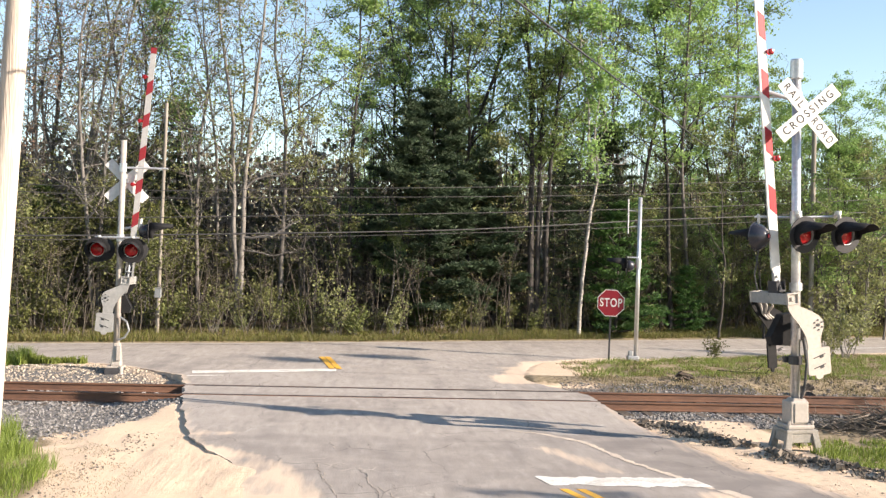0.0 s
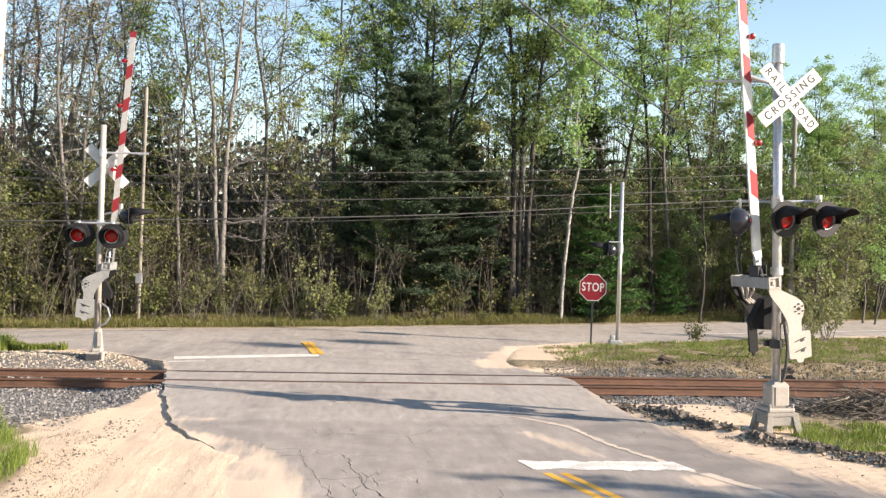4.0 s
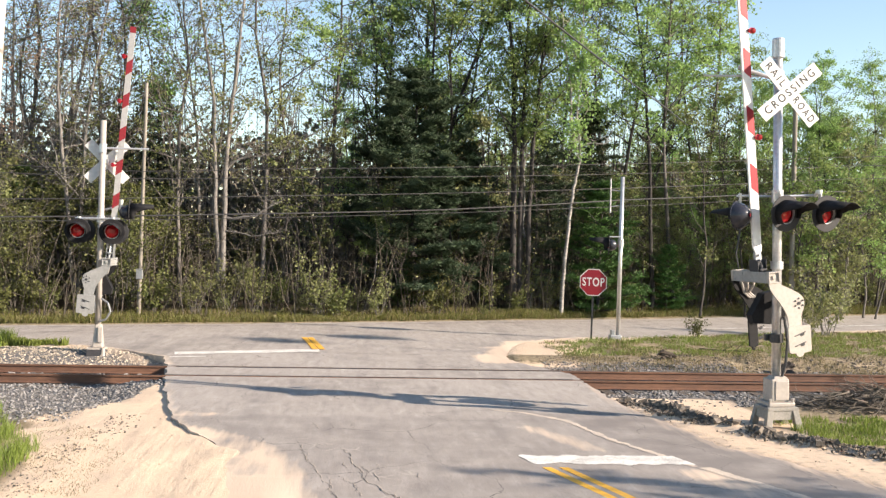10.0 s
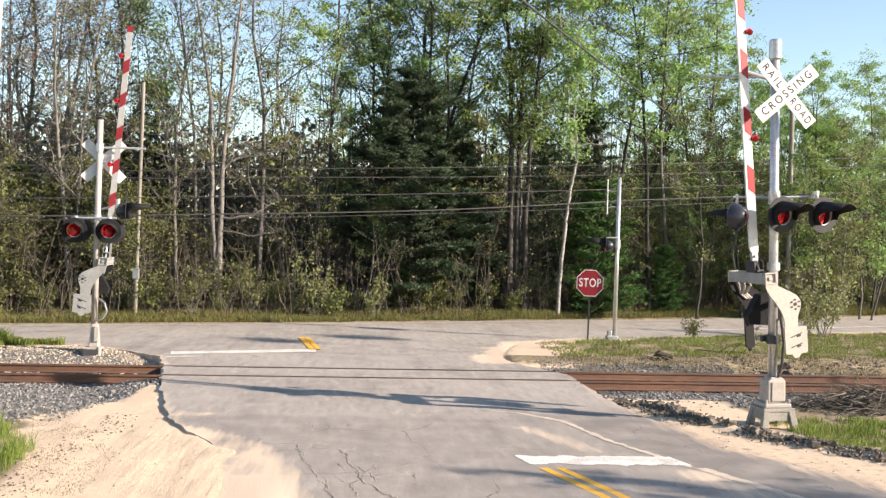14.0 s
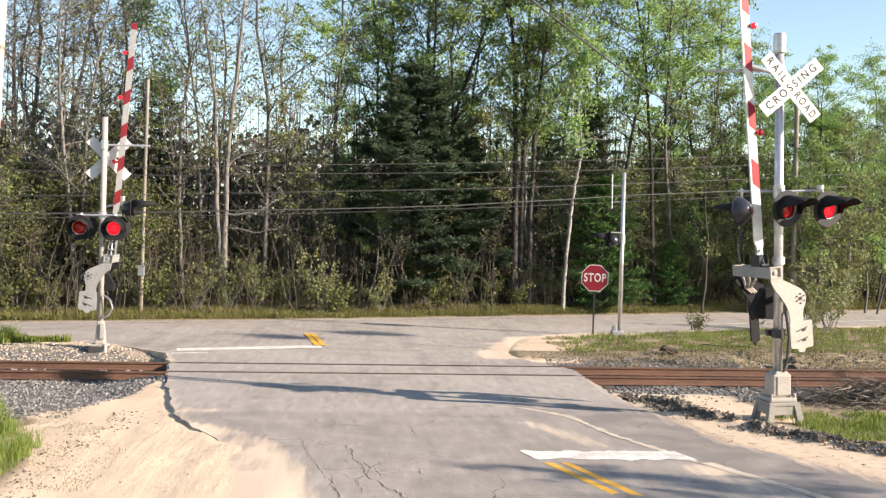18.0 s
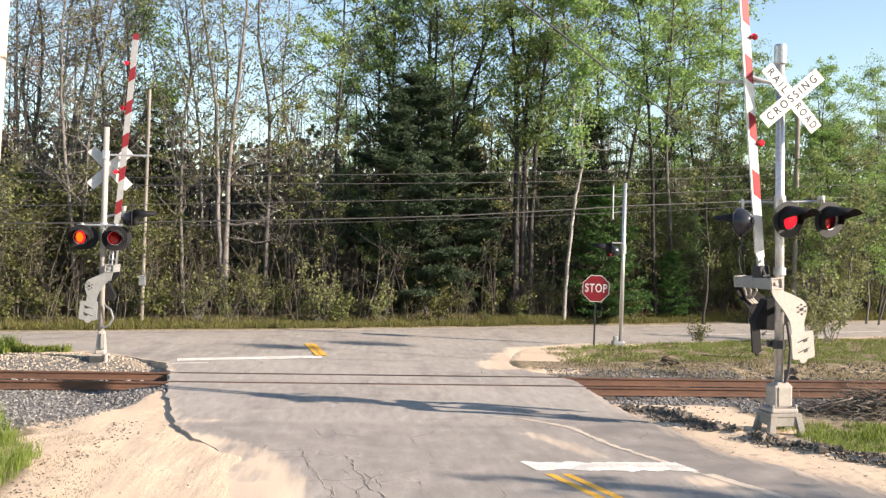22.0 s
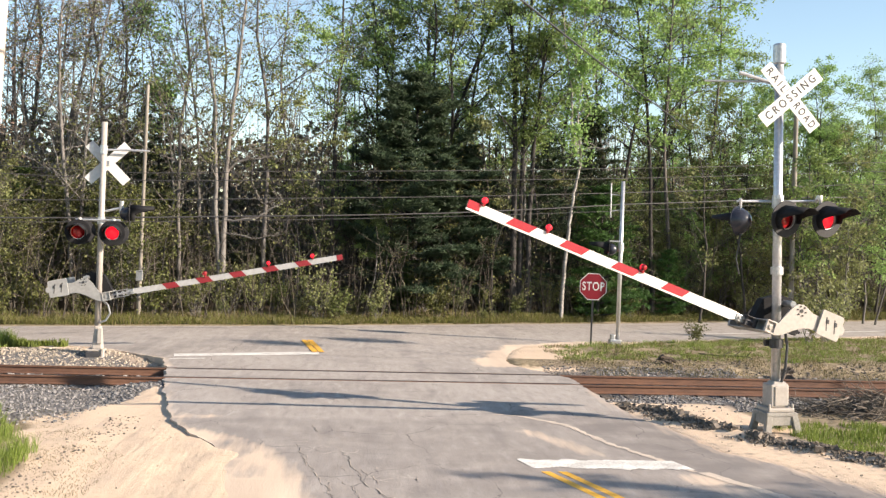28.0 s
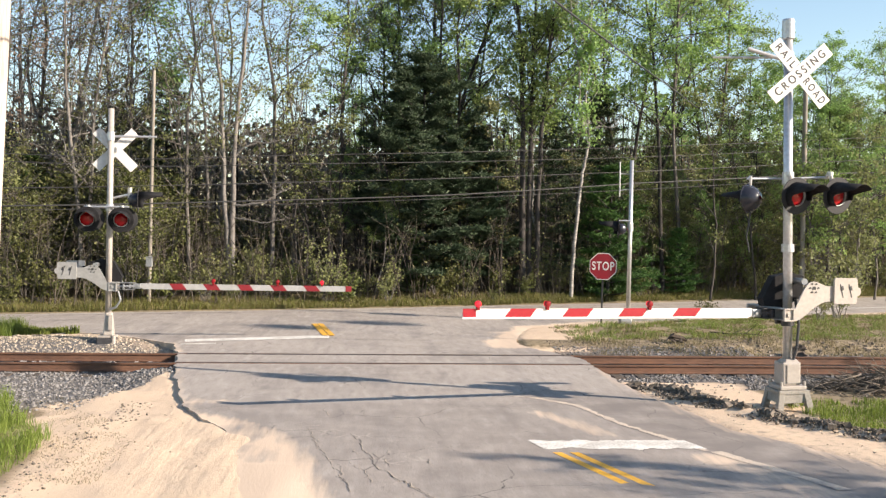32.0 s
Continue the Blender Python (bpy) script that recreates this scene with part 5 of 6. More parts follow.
def build_far_mast():
    s = thing("side_signal", Matrix.Translation((7.49, 29.17, 0.0)) @ pose(0, 0, 0, 0, 0.3, 0), "thin silver mast with a side-facing black crossing light", "signal mast")
    bm = bmesh.new()
    tube(bm, (0, 0, 0.0), (0, 0, 4.66), 0.060, 0.056, 16)
    part("mast", bm, SILVER, s, "", True)
    bm = bmesh.new()
    box(bm, (-0.08, 0, 0.08), (0.34, 0.26, 0.18), bevel=0.03)
    box(bm, (-0.15, 0, 0.20), (0.12, 0.14, 0.22), bevel=0.02)
    part("base", bm, GALV, s, "grey mast base")
    bm = bmesh.new()
    tube(bm, (0, 0, 2.66), (0, 0, 2.90), 0.085, n=14)
    pipe(bm, [(0.0, -0.1, 2.95), (-0.35, -0.1, 2.95)], 0.02)
    part("clamp", bm, SILVER, s)
    bm = bmesh.new()
    tube(bm, (-0.33, 0, 3.62), (-0.34, 0, 4.60), 0.022, n=8)
    pipe(bm, [(-0.34, 0, 4.28), (-0.06, 0, 4.26)], 0.014)
    pipe(bm, [(-0.33, 0, 3.80), (-0.06, 0, 3.85)], 0.014)
    part("side_rod", bm, GALV, s, "grey rod beside the mast")
    flashing_light(s, pose(-0.34, 0.04, 2.72, 0, 0, -100), False, on=FLASH_A)


def build_stop_sign():
    s = thing("stop_sign", Matrix.Translation((6.77, 29.38, 0.0)) @ pose(0, 0, 0, 0, 0.8, -14), "red octagonal stop sign on a thin dark post", "stop sign")
    bm = bmesh.new()
    box(bm, (0, 0.03, 1.0), (0.05, 0.025, 2.1), bevel=0.004)
    part("post", bm, BLACK, s, "thin dark steel post")
    for r, y, mt, nm in ((0.412, 0.0, SIGN_WHITE, "panel"), (0.388, -0.003, RED_SIGN, "face")):
        bm = bmesh.new()
        pts = [(r * math.cos(radians(22.5 + 45 * k)), 1.64 + r * math.sin(radians(22.5 + 45 * k))) for k in range(8)]
        ngon(bm, pts, y - 0.003, y + 0.001)
        part(nm, bm, mt, s)
    letters(s, "STOP", 0.34, Matrix.Translation((0, -0.008, 1.64)) @ Matrix.Rotation(radians(90), 4, "X"), SIGN_WHITE, 0.70, "white letters")


build_right_signal()
build_left_signal()
build_far_mast()
build_stop_sign()


# ---- poles and wires ----
def wood_pole(name, foot, top, r0, r1, material, label):
    foot, top = Vector(foot), Vector(top)
    ob = thing(name, Matrix.Translation(foot), label, "utility pole")
    bm = bmesh.new()
    n = 18
    d = top - foot
    rings = []
    for k in range(13):
        f = k / 12
        rings.append([bm.verts.new(d * f + Vector(((r0 + (r1 - r0) * f) * (1 + 0.02 * noise.noise((j, k * 0.7, 1))) * math.cos(2 * math.pi * j / n), (r0 + (r1 - r0) * f) * math.sin(2 * math.pi * j / n), 0))) for j in range(n)])
    for a, b in zip(rings, rings[1:]):
        for j in range(n):
            bm.faces.new((a[j], a[(j + 1) % n], b[(j + 1) % n], b[j]))
    bm.faces.new(rings[-1])
    part("pole", bm, material, ob, "", True)
    return ob


near_pole = wood_pole("utility_pole", (-4.78, 13.35, -0.35), (-4.33, 13.35, 9.6), 0.165, 0.13, POLE_WOOD, "weathered wooden utility pole at the edge of the sand")
left_pole = wood_pole("utility_pole", (-6.70, 33.3, -0.1), (-6.58, 33.3, 7.4), 0.062, 0.05, GREY_WOOD, "thin pale pole with a small box beside the far road")
bm = bmesh.new()
box(bm, (0.03, -0.11, 1.55), (0.2, 0.14, 0.32), bevel=0.015)
part("meter_box", bm, GALV, left_pole, "small grey box")
right_pole = wood_pole("utility_pole", (16.54, 38.46, -0.1), (16.50, 38.46, 8.3), 0.10, 0.085, GREY_WOOD, "slender grey pole beside the far road")


def wire(points, r, label="thin black overhead wire"):
    cu = bmesh.new()
    pts = []
    for (a, b) in zip(points, points[1:]):
        a, b = Vector(a), Vector(b)
        for k in range(8):
            f = k / 8
            p = a.lerp(b, f)
            p.z -= 0.02 * (b - a).length * 0.25 * (4 * f * (1 - f)) * 0.5
            pts.append(p)
    pts.append(Vector(points[-1]))
    for a, b in zip(pts, pts[1:]):
        tube(cu, a, b, r, r, 5, False)
    me = mesh_of(cu, WIRE)
    tagged(new("overhead_wire", me), label, "wire", "overhead wires")


wire([(-60, 15.4, 4.0), (-10.13, 30.3, 3.1), (-3.27, 32.4, 3.39), (2.97, 34.31, 3.72), (9.54, 36.32, 4.28), (16.54, 38.35, 4.80), (60, 51.5, 7.5)], 0.022)
wire([(-60, 15.4, 3.8), (-10.1, 30.3, 2.98), (-2.09, 32.76, 3.32), (7.82, 35.79, 3.93), (16.5, 38.4, 4.6), (60, 51.5, 7.3)], 0.010)
wire([(-60, 15.4, 4.6), (-10.14, 30.3, 3.6), (-2.11, 32.76, 3.99), (7.8, 35.78, 4.57), (18.7, 39.12, 5.4), (60, 51.5, 8.2)], 0.014)
wire([(-60, 15.4, 5.2), (-6.33, 31.46, 4.33), (-2.12, 32.75, 4.56), (7.79, 35.78, 5.08), (18.69, 39.11, 5.9), (60, 51.5, 8.8)], 0.011)
wire([(-60, 15.4, 5.4), (-6.34, 31.46, 4.55), (-2.12, 32.75, 4.83), (7.78, 35.78, 5.43), (18.67, 39.11, 6.25), (60, 51.5, 9.3)], 0.011)
wire([(-1.0, 9.6, 7.0), (2.83, 17.9, 6.98), (9.71, 32.41, 7.05), (12.0, 37.4, 7.1)], 0.02)


# ---- trees ----
class Sticks:
    """Collects tapered tubes and leaves as plain lists."""

    def __init__(self, seed):
        self.r = random.Random(seed)
        self.v, self.f, self.lv, self.lf, self.tips = [], [], [], [], []

    def limb(self, pts, radii, n):
        base = len(self.v)
        for i, (p, r) in enumerate(zip(pts, radii)):
            d = (pts[min(i + 1, len(pts) - 1)] - pts[max(i - 1, 0)]).normalized()
            u = d.orthogonal().normalized()
            w = d.cross(u)
            for k in range(n):
                a = 2 * math.pi * k / n
                q = p + (u * math.cos(a) + w * math.sin(a)) * r
                self.v.append((q.x, q.y, q.z))
        for i in range(len(pts) - 1):
            for k in range(n):
                a, b = base + i * n + k, base + i * n + (k + 1) % n
                self.f.append((a, b, b + n, a + n))

    def path(self, p, d, length, steps, wander, up):
        pts = [p.copy()]
        for _ in range(steps):
            d = (d + Vector((self.r.gauss(0, wander), self.r.gauss(0, wander), self.r.gauss(0, wander) + up))).normalized()
            pts.append(pts[-1] + d * length / steps)
        return pts

    def leaf(self, p, s, hang=0.0):
        """One folded leaf: two triangles."""
        r = self.r
        a = Vector((r.gauss(0, 1), r.gauss(0, 1), r.gauss(0, 0.8) - hang)).normalized() * s
        b = a.orthogonal().normalized()
        b = (b * math.cos(1) + a.normalized().cross(b) * r.uniform(-1, 1)).normalized() * s * 0.42
        k = len(self.lv)
        n = a.cross(b).normalized() * s * 0.12
        for q in (p, p + a * 0.5 + b + n, p + a, p + a * 0.5 - b + n):
            self.lv.append((q.x, q.y, q.z))
        self.lf += [(k, k + 1, k + 2), (k, k + 2, k + 3)]

    def meshes(self, bark, leaves):
        out = [raw("trunk", self.v, self.f, bark, True)]
        if self.lf:
            out.append(raw("crown", self.lv, self.lf, leaves))
        return out


def broadleaf(seed, height, radius, limbs=14, leaves=2600, leaf=0.12, spread=1.9, lean=0.04, stems=1, low=0.42, sub=5, clump=11, cluster=0.17, crook=0.05, rise=0.12):
    """A woodland tree: crooked stems, arching limbs, twigs, and leaves in loose clumps at the twig ends."""
    t = Sticks(seed)
    r = t.r
    spots = []
    for s in range(stems):
        d = Vector((r.gauss(0, lean) + (0.13 * (s - (stems - 1) / 2) if stems > 1 else 0), r.gauss(0, lean), 1)).normalized()
        steps = 16
        h = height * (1 - 0.10 * s)
        pts = t.path(Vector((0.12 * s, 0.06 * s, -0.15)), d, h, steps, crook, 0.05)
        rad = radius * (0.85 if stems > 1 else 1)
        radii = [rad * (1.35 if i == 0 else 1.0) * (1 - 0.88 * (i / steps)) + 0.006 for i in range(steps + 1)]
        t.limb(pts, radii, 8)
        for k in range(limbs):
            f = low + (0.98 - low) * (k + r.random()) / limbs
            i = min(int(f * steps), steps - 1)
            p = pts[i].lerp(pts[i + 1], f * steps - i)
            a = r.uniform(0, 2 * math.pi)
            e = (f - low) / (1 - low)
            length = spread * (0.25 + 1.0 * math.sin(math.pi * min(1, 0.22 + 0.78 * e)) ** 0.8) * r.uniform(0.55, 1.2)
            lp = t.path(p, Vector((math.cos(a), math.sin(a), r.uniform(0.15, 0.9))).normalized(), length, 6, 0.16, rise)
            r0 = max(0.012, radii[i] * r.uniform(0.3, 0.5))
            t.limb(lp, [r0 * (1 - 0.8 * j / 6) + 0.003 for j in range(7)], 5)
            for q in range(sub):
                j = r.randint(1, 6)
                a = r.uniform(0, 2 * math.pi)
                tp = t.path(lp[j], Vector((math.cos(a), math.sin(a), r.uniform(-0.15, 0.9))).normalized(), length * r.uniform(0.25, 0.5), 3, 0.2, 0.06)
                t.limb(tp, [0.012, 0.009, 0.007, 0.004], 3)
                for w in range(2):
                    a = r.uniform(0, 2 * math.pi)
                    up = t.path(tp[r.randint(1, 3)], Vector((math.cos(a), math.sin(a), r.uniform(-0.2, 0.9))).normalized(), r.uniform(0.25, 0.6), 2, 0.2, 0.05)
                    t.limb(up, [0.006, 0.005, 0.003], 3)
                    spots += up[1:]
                spots += tp[2:]
            spots += lp[5:]
    for k in range(leaves // clump):
        p = spots[r.randrange(len(spots))]
        n = max(3, int(r.gauss(clump, clump * 0.4)))
        w = cluster * r.uniform(0.6, 1.3)
        for _ in range(n):
            t.leaf(p + Vector((r.gauss(0, w), r.gauss(0, w), r.gauss(0, w * 0.7))), leaf * r.uniform(0.6, 1.25), 0.4)
    return t


def conifer(seed, height, radius, whorls=16, reach=2.6, low=0.15, tufts=6500, tuft=0.16, droop=0.0, full=False):
    """A white pine: level whorls of boughs with flat plates of needle tufts."""
    t = Sticks(seed)
    r = t.r
    pts = t.path(Vector((0, 0, -0.15)), Vector((0, 0, 1)), height, 10, 0.02, 0.05)
    t.limb(pts, [radius * (1 - 0.93 * i / 10) + 0.006 for i in range(11)], 9)
    spots = []
    for w in range(whorls):
        f = low + (0.985 - low) * w / (whorls - 1)
        i = min(int(f * 10), 9)
        p = pts[i].lerp(pts[i + 1], f * 10 - i)
        for k in range(5):
            a = 2 * math.pi * (k + r.random() * 0.8) / 5 + w
            e = (f - low) / (1 - low)
            length = reach * ((0.14 + 0.86 * min(1.0, (1 - e) / 0.62) ** 0.75) * r.uniform(0.65, 1.1) if full else (0.10 + 0.90 * (1 - e) ** 0.5) * r.uniform(0.35, 1.2))
            lp = t.path(p, Vector((math.cos(a), math.sin(a), 0.05 + 0.5 * f - droop)).normalized(), length, 5, 0.07, 0.05)
            t.limb(lp, [0.035 * (1 - f * 0.6) * (1 - 0.75 * j / 5) + 0.004 for j in range(6)], 4)
            for j in range(2, 6):
                weight = 1 + int(length * 1.6)
                for _ in range(weight):
                    side = r.uniform(-1, 1) * length * 0.26
                    d = (lp[j] - lp[j - 1]).normalized()
                    n = d.cross(Vector((0, 0, 1)))
                    spots.append(lp[j] + n * side + d * r.uniform(-0.2, 0.2) * length * 0.4 + Vector((0, 0, r.uniform(-0.03, 0.10))))
    for k in range(tufts):
        p = spots[r.randrange(len(spots))]
        q = p + Vector((r.gauss(0, 0.12), r.gauss(0, 0.12), r.gauss(0, 0.035)))
        a = Vector((r.gauss(0, 1), r.gauss(0, 1), 0.5 + r.gauss(0, 0.4))).normalized() * tuft * r.uniform(0.6, 1.3)
        b = a.orthogonal().normalized() * tuft * 0.13
        c = a.cross(b).normalized() * tuft * 0.13
        n0 = len(t.lv)
        t.lv += [tuple(q - b), tuple(q + b), tuple(q + a), tuple(q - c), tuple(q + c), tuple(q + a * 0.92)]
        t.lf += [(n0, n0 + 1, n0 + 2), (n0 + 3, n0 + 4, n0 + 5)]
    return t


def shrub(seed, height, stems=9, leaves=500, leaf=0.09, wide=0.45):
    t = Sticks(seed)
    r = t.r
    spots = []
    for s in range(stems):
        a = r.uniform(0, 6.28)
        p = t.path(Vector((r.gauss(0, 0.08), r.gauss(0, 0.08), -0.05)), Vector((math.cos(a) * wide, math.sin(a) * wide, 1)).normalized(), height * r.uniform(0.6, 1.1), 5, 0.12, 0.05)
        t.limb(p, [0.014, 0.012, 0.01, 0.008, 0.005, 0.003], 4)
        for k in range(3):
            j = r.randint(2, 5)
            a = r.uniform(0, 6.28)
            q = t.path(p[j], Vector((math.cos(a), math.sin(a), 0.7)).normalized(), height * 0.3, 3, 0.15, 0.05)
            t.limb(q, [0.006, 0.005, 0.004, 0.002], 3)
            spots += q[1:]
        spots += p[2:]
    for k in range(leaves):
        p = spots[r.randrange(len(spots))]
        t.leaf(p + Vector((r.gauss(0, 0.07), r.gauss(0, 0.07), r.gauss(0, 0.07))), leaf * r.uniform(0.6, 1.3))
    return t


KINDS = {}


def kind_of(key, t, bark, leaves, name, label, category, group):
    KINDS[key] = (t.meshes(bark, leaves), name, label, category, group)


def plant(key, x, y, size=1.0, turn=0.0, z=None):
    meshes, name, label, category, group = KINDS[key]
    ob = thing(name, Matrix.LocRotScale((x, y, ground_z(x, y) if z is None else z), Euler((0, 0, turn)), (size, size, size)), label, category, group)
    for me in meshes:
        c = new(me.name.split(".")[0], me)
        c.parent = ob
    return ob


for i in range(4):
    kind_of("aspen%d" % i, broadleaf(20 + i, 16.4 + 0.6 * i, 0.085, limbs=22, leaves=9000, leaf=0.108, spread=2.8, low=0.36, sub=6, clump=34, cluster=0.18), (BARK_GREY, BARK_DARK)[i % 2], LEAF, "aspen_tree", "tall slim aspen with fresh green spring leaves", "tree", "woodland trees")
    kind_of("bud%d" % i, broadleaf(40 + i, 14.6 + 0.5 * i, 0.095, limbs=26, leaves=(2300, 1800, 4200, 1300)[i], leaf=(0.10, 0.10, 0.085, 0.10)[i], spread=2.9, low=0.24, stems=(1, 2, 1, 2)[i], sub=8, clump=8, cluster=0.18, crook=0.075, rise=0.2), BARK_LIGHT if i % 2 else BARK_GREY, LEAF_OLIVE if i != 2 else LEAF_BROWN, "budding_tree", "grey-stemmed tree with sparse olive spring buds", "tree", "woodland trees")
    kind_of("thin%d" % i, broadleaf(60 + i, 7.6 + i * 0.5, 0.042, limbs=12, leaves=(2600, 700, 2200, 700)[i], leaf=0.105, spread=1.4, low=0.22, lean=0.09, sub=4, clump=20, cluster=0.16, crook=0.08), BARK_GREY if i % 2 == 0 else BARK_DARK, (LEAF, LEAF_OLIVE, LEAF_OLIVE, LEAF_SHADE)[i], "sapling", "thin young tree among the woods", "tree", "saplings")
for i in range(2):
    kind_of("low%d" % i, broadleaf(70 + i, 4.6 + i, 0.035, limbs=16, leaves=(3600, 2300)[i], leaf=0.105, spread=1.6, low=0.06, stems=2, lean=0.12, sub=4, clump=22, cluster=0.17, crook=0.09), BARK_GREY, (LEAF_LOW, LEAF_OLIVE)[i], "understorey_tree", "low bushy tree at the edge of the woods", "tree", "understorey trees")
    kind_of("birch%d" % i, broadleaf(80 + i, 12.5 + i, 0.060, limbs=14, leaves=4200, leaf=0.125, spread=1.9, low=0.45, lean=0.05, crook=0.11, clump=20, cluster=0.24), BARK_BIRCH, LEAF, "birch_tree", "white-barked birch with a leaning stem", "tree", "woodland trees")
    kind_of("dark%d" % i, broadleaf(90 + i, 15.8, 0.125, limbs=16, leaves=10000, leaf=0.105, spread=3.0, low=0.42, stems=2 + i, sub=6, clump=34, cluster=0.18, crook=0.07), BARK_DARK, LEAF, "maple_tree", "dark-barked tree with several stems and green leaves", "tree", "woodland trees")
    kind_of("shrub%d" % i, shrub(100 + i, 1.5 + 0.4 * i, stems=11, leaves=700, leaf=0.11), BARK_LIGHT if i else BARK_GREY, LEAF_OLIVE if i else LEAF_LOW, "roadside_shrub", "small leafy shrub at the edge of the woods", "shrub", "roadside shrubs")
for i in range(3):
    kind_of("far_aspen%d" % i, broadleaf(140 + i, 16.6, 0.085, limbs=15, leaves=3600, leaf=0.16, spread=2.8, low=0.36, sub=4, clump=22, cluster=0.22), (BARK_GREY, BARK_DARK)[i % 2], LEAF, "aspen_tree", "tall slim aspen deeper in the woods", "tree", "woodland trees")
    kind_of("far_bud%d" % i, broadleaf(150 + i, 15.0, 0.09, limbs=15, leaves=700, leaf=0.13, spread=2.8, low=0.26, stems=1 + i % 2, sub=5, clump=7, cluster=0.18, crook=0.075, rise=0.2), BARK_GREY, LEAF_OLIVE if i else LEAF_BROWN, "budding_tree", "sparsely budding grey tree deeper in the woods", "tree", "woodland trees")
# Unseen tree added for a small shadow patch on the far road.
kind_of("shadow_aspen", broadleaf(130, 13.6, 0.06, limbs=4, leaves=500, leaf=0.13, spread=0.32, low=0.95, sub=3), BARK_GREY, LEAF, "aspen_tree", "unseen bare-stemmed aspen, its small crown added to shade the far road", "tree", "woodland trees")


def shaped_tree(seed, stems, limbs, leaves, leaf, spread, clump, cluster, low=0.3):
    """A tree whose stems follow given bends: each stem is a base radius and a list of (x, y, z) places it passes."""
    t = Sticks(seed)
    r = t.r
    spots = []
    for rad, way in stems:
        marks = [Vector(p) for p in way]
        pts = []
        for a, b in zip(marks, marks[1:]):
            pts += [a.lerp(b, k / 5) + Vector((r.gauss(0, 0.012), r.gauss(0, 0.012), 0)) for k in range(5)]
        pts.append(marks[-1])
        n = len(pts) - 1
        t.limb(pts, [rad * (1.3 if i == 0 and marks[0].z < 0.5 else 1.0) * (1 - 0.85 * i / n) + 0.005 for i in range(n + 1)], 8)
        for k in range(limbs):
            f = low + (0.98 - low) * (k + r.random()) / limbs
            i = min(int(f * n), n - 1)
            a = r.uniform(0, 6.283)
            length = spread * (0.35 + 0.65 * math.sin(math.pi * min(1, 0.2 + 0.8 * (f - low) / (1 - low)))) * r.uniform(0.5, 1.2)
            lp = t.path(pts[i], Vector((math.cos(a), math.sin(a), r.uniform(0.3, 1.1))).normalized(), length, 6, 0.17, 0.16)
            r0 = max(0.012, rad * (1 - 0.85 * f) * 0.45)
            t.limb(lp, [r0 * (1 - 0.8 * j / 6) + 0.003 for j in range(7)], 5)
            for q in range(7):
                j = r.randint(1, 6)
                a = r.uniform(0, 6.283)
                tp = t.path(lp[j], Vector((math.cos(a), math.sin(a), r.uniform(-0.1, 0.9))).normalized(), length * r.uniform(0.25, 0.5), 4, 0.2, 0.06)
                t.limb(tp, [0.012, 0.009, 0.007, 0.005, 0.003], 3)
                spots += tp[2:]
    for k in range(leaves // clump):
        p = spots[r.randrange(len(spots))]
        w = cluster * r.uniform(0.6, 1.3)
        for _ in range(clump):
            t.leaf(p + Vector((r.gauss(0, w), r.gauss(0, w), r.gauss(0, w * 0.7))), leaf * r.uniform(0.6, 1.25), 0.4)
    return t


def add_bough(t, p, way, r0):
    """A bare bough along given offsets from p, with a few side twigs."""
    pts = [Vector(p)] + [Vector(p) + Vector(w) for w in way]
    fine = []
    for a, b in zip(pts, pts[1:]):
        fine += [a.lerp(b, k / 3) + Vector((0, 0, t.r.gauss(0, 0.015))) for k in range(3)]
    fine.append(pts[-1])
    n = len(fine) - 1
    t.limb(fine, [r0 * (1 - 0.8 * i / n) + 0.004 for i in range(n + 1)], 6)
    for k in range(2 * n):
        i = t.r.randint(n // 3, n)
        a = t.r.uniform(0, 6.283)
        tw = t.path(fine[i], Vector((math.cos(a), 0.4 * math.sin(a), 0.5)).normalized(), t.r.uniform(0.25, 0.7), 3, 0.2, 0.05)
        t.limb(tw, [0.009, 0.007, 0.005, 0.003], 3)


forked = shaped_tree(47, ((0.115, ((0.0, 0, -0.15), (-0.05, 0, 1.6), (-0.20, 0, 3.2), (-0.22, 0, 4.4), (-0.35, 0.1, 7.0), (-0.9, 0.2, 10.5), (-1.1, 0.2, 13.5))),
                          (0.10, ((0.10, -0.05, -0.15), (0.08, -0.05, 2.0), (0.12, -0.05, 4.5), (0.25, 0, 6.5), (0.50, 0, 9.0), (0.75, 0.1, 12.0), (0.9, 0.1, 15.0)))), 13, 2000, 0.10, 2.2, 8, 0.16, 0.42)
add_bough(forked, (0.08, -0.05, 3.0), ((0.5, -0.1, 0.02), (1.1, -0.2, 0.12), (1.6, -0.2, 0.45), (2.0, -0.2, 0.7)), 0.045)
add_bough(forked, (0.08, -0.05, 2.6), ((0.5, -0.1, -0.08), (1.2, -0.2, -0.15), (1.9, -0.2, -0.02)), 0.03)
add_bough(forked, (0.16, -0.05, 4.7), ((0.3, -0.1, 0.25), (0.75, -0.1, 0.45), (0.95, -0.1, 0.75)), 0.04)
add_bough(forked, (0.75, -0.15, 5.15), ((0.5, 0, -0.05), (1.0, 0, 0.1), (1.4, 0, 0.3)), 0.025)
add_bough(forked, (-0.2, 0, 5.2), ((-0.5, 0, 0.6), (-1.0, 0, 1.5), (-1.3, 0, 2.6)), 0.035)
kind_of("forked", forked, BARK_PALE, LEAF_OLIVE, "budding_tree", "pale forked tree with bare arching limbs", "tree", "woodland trees")
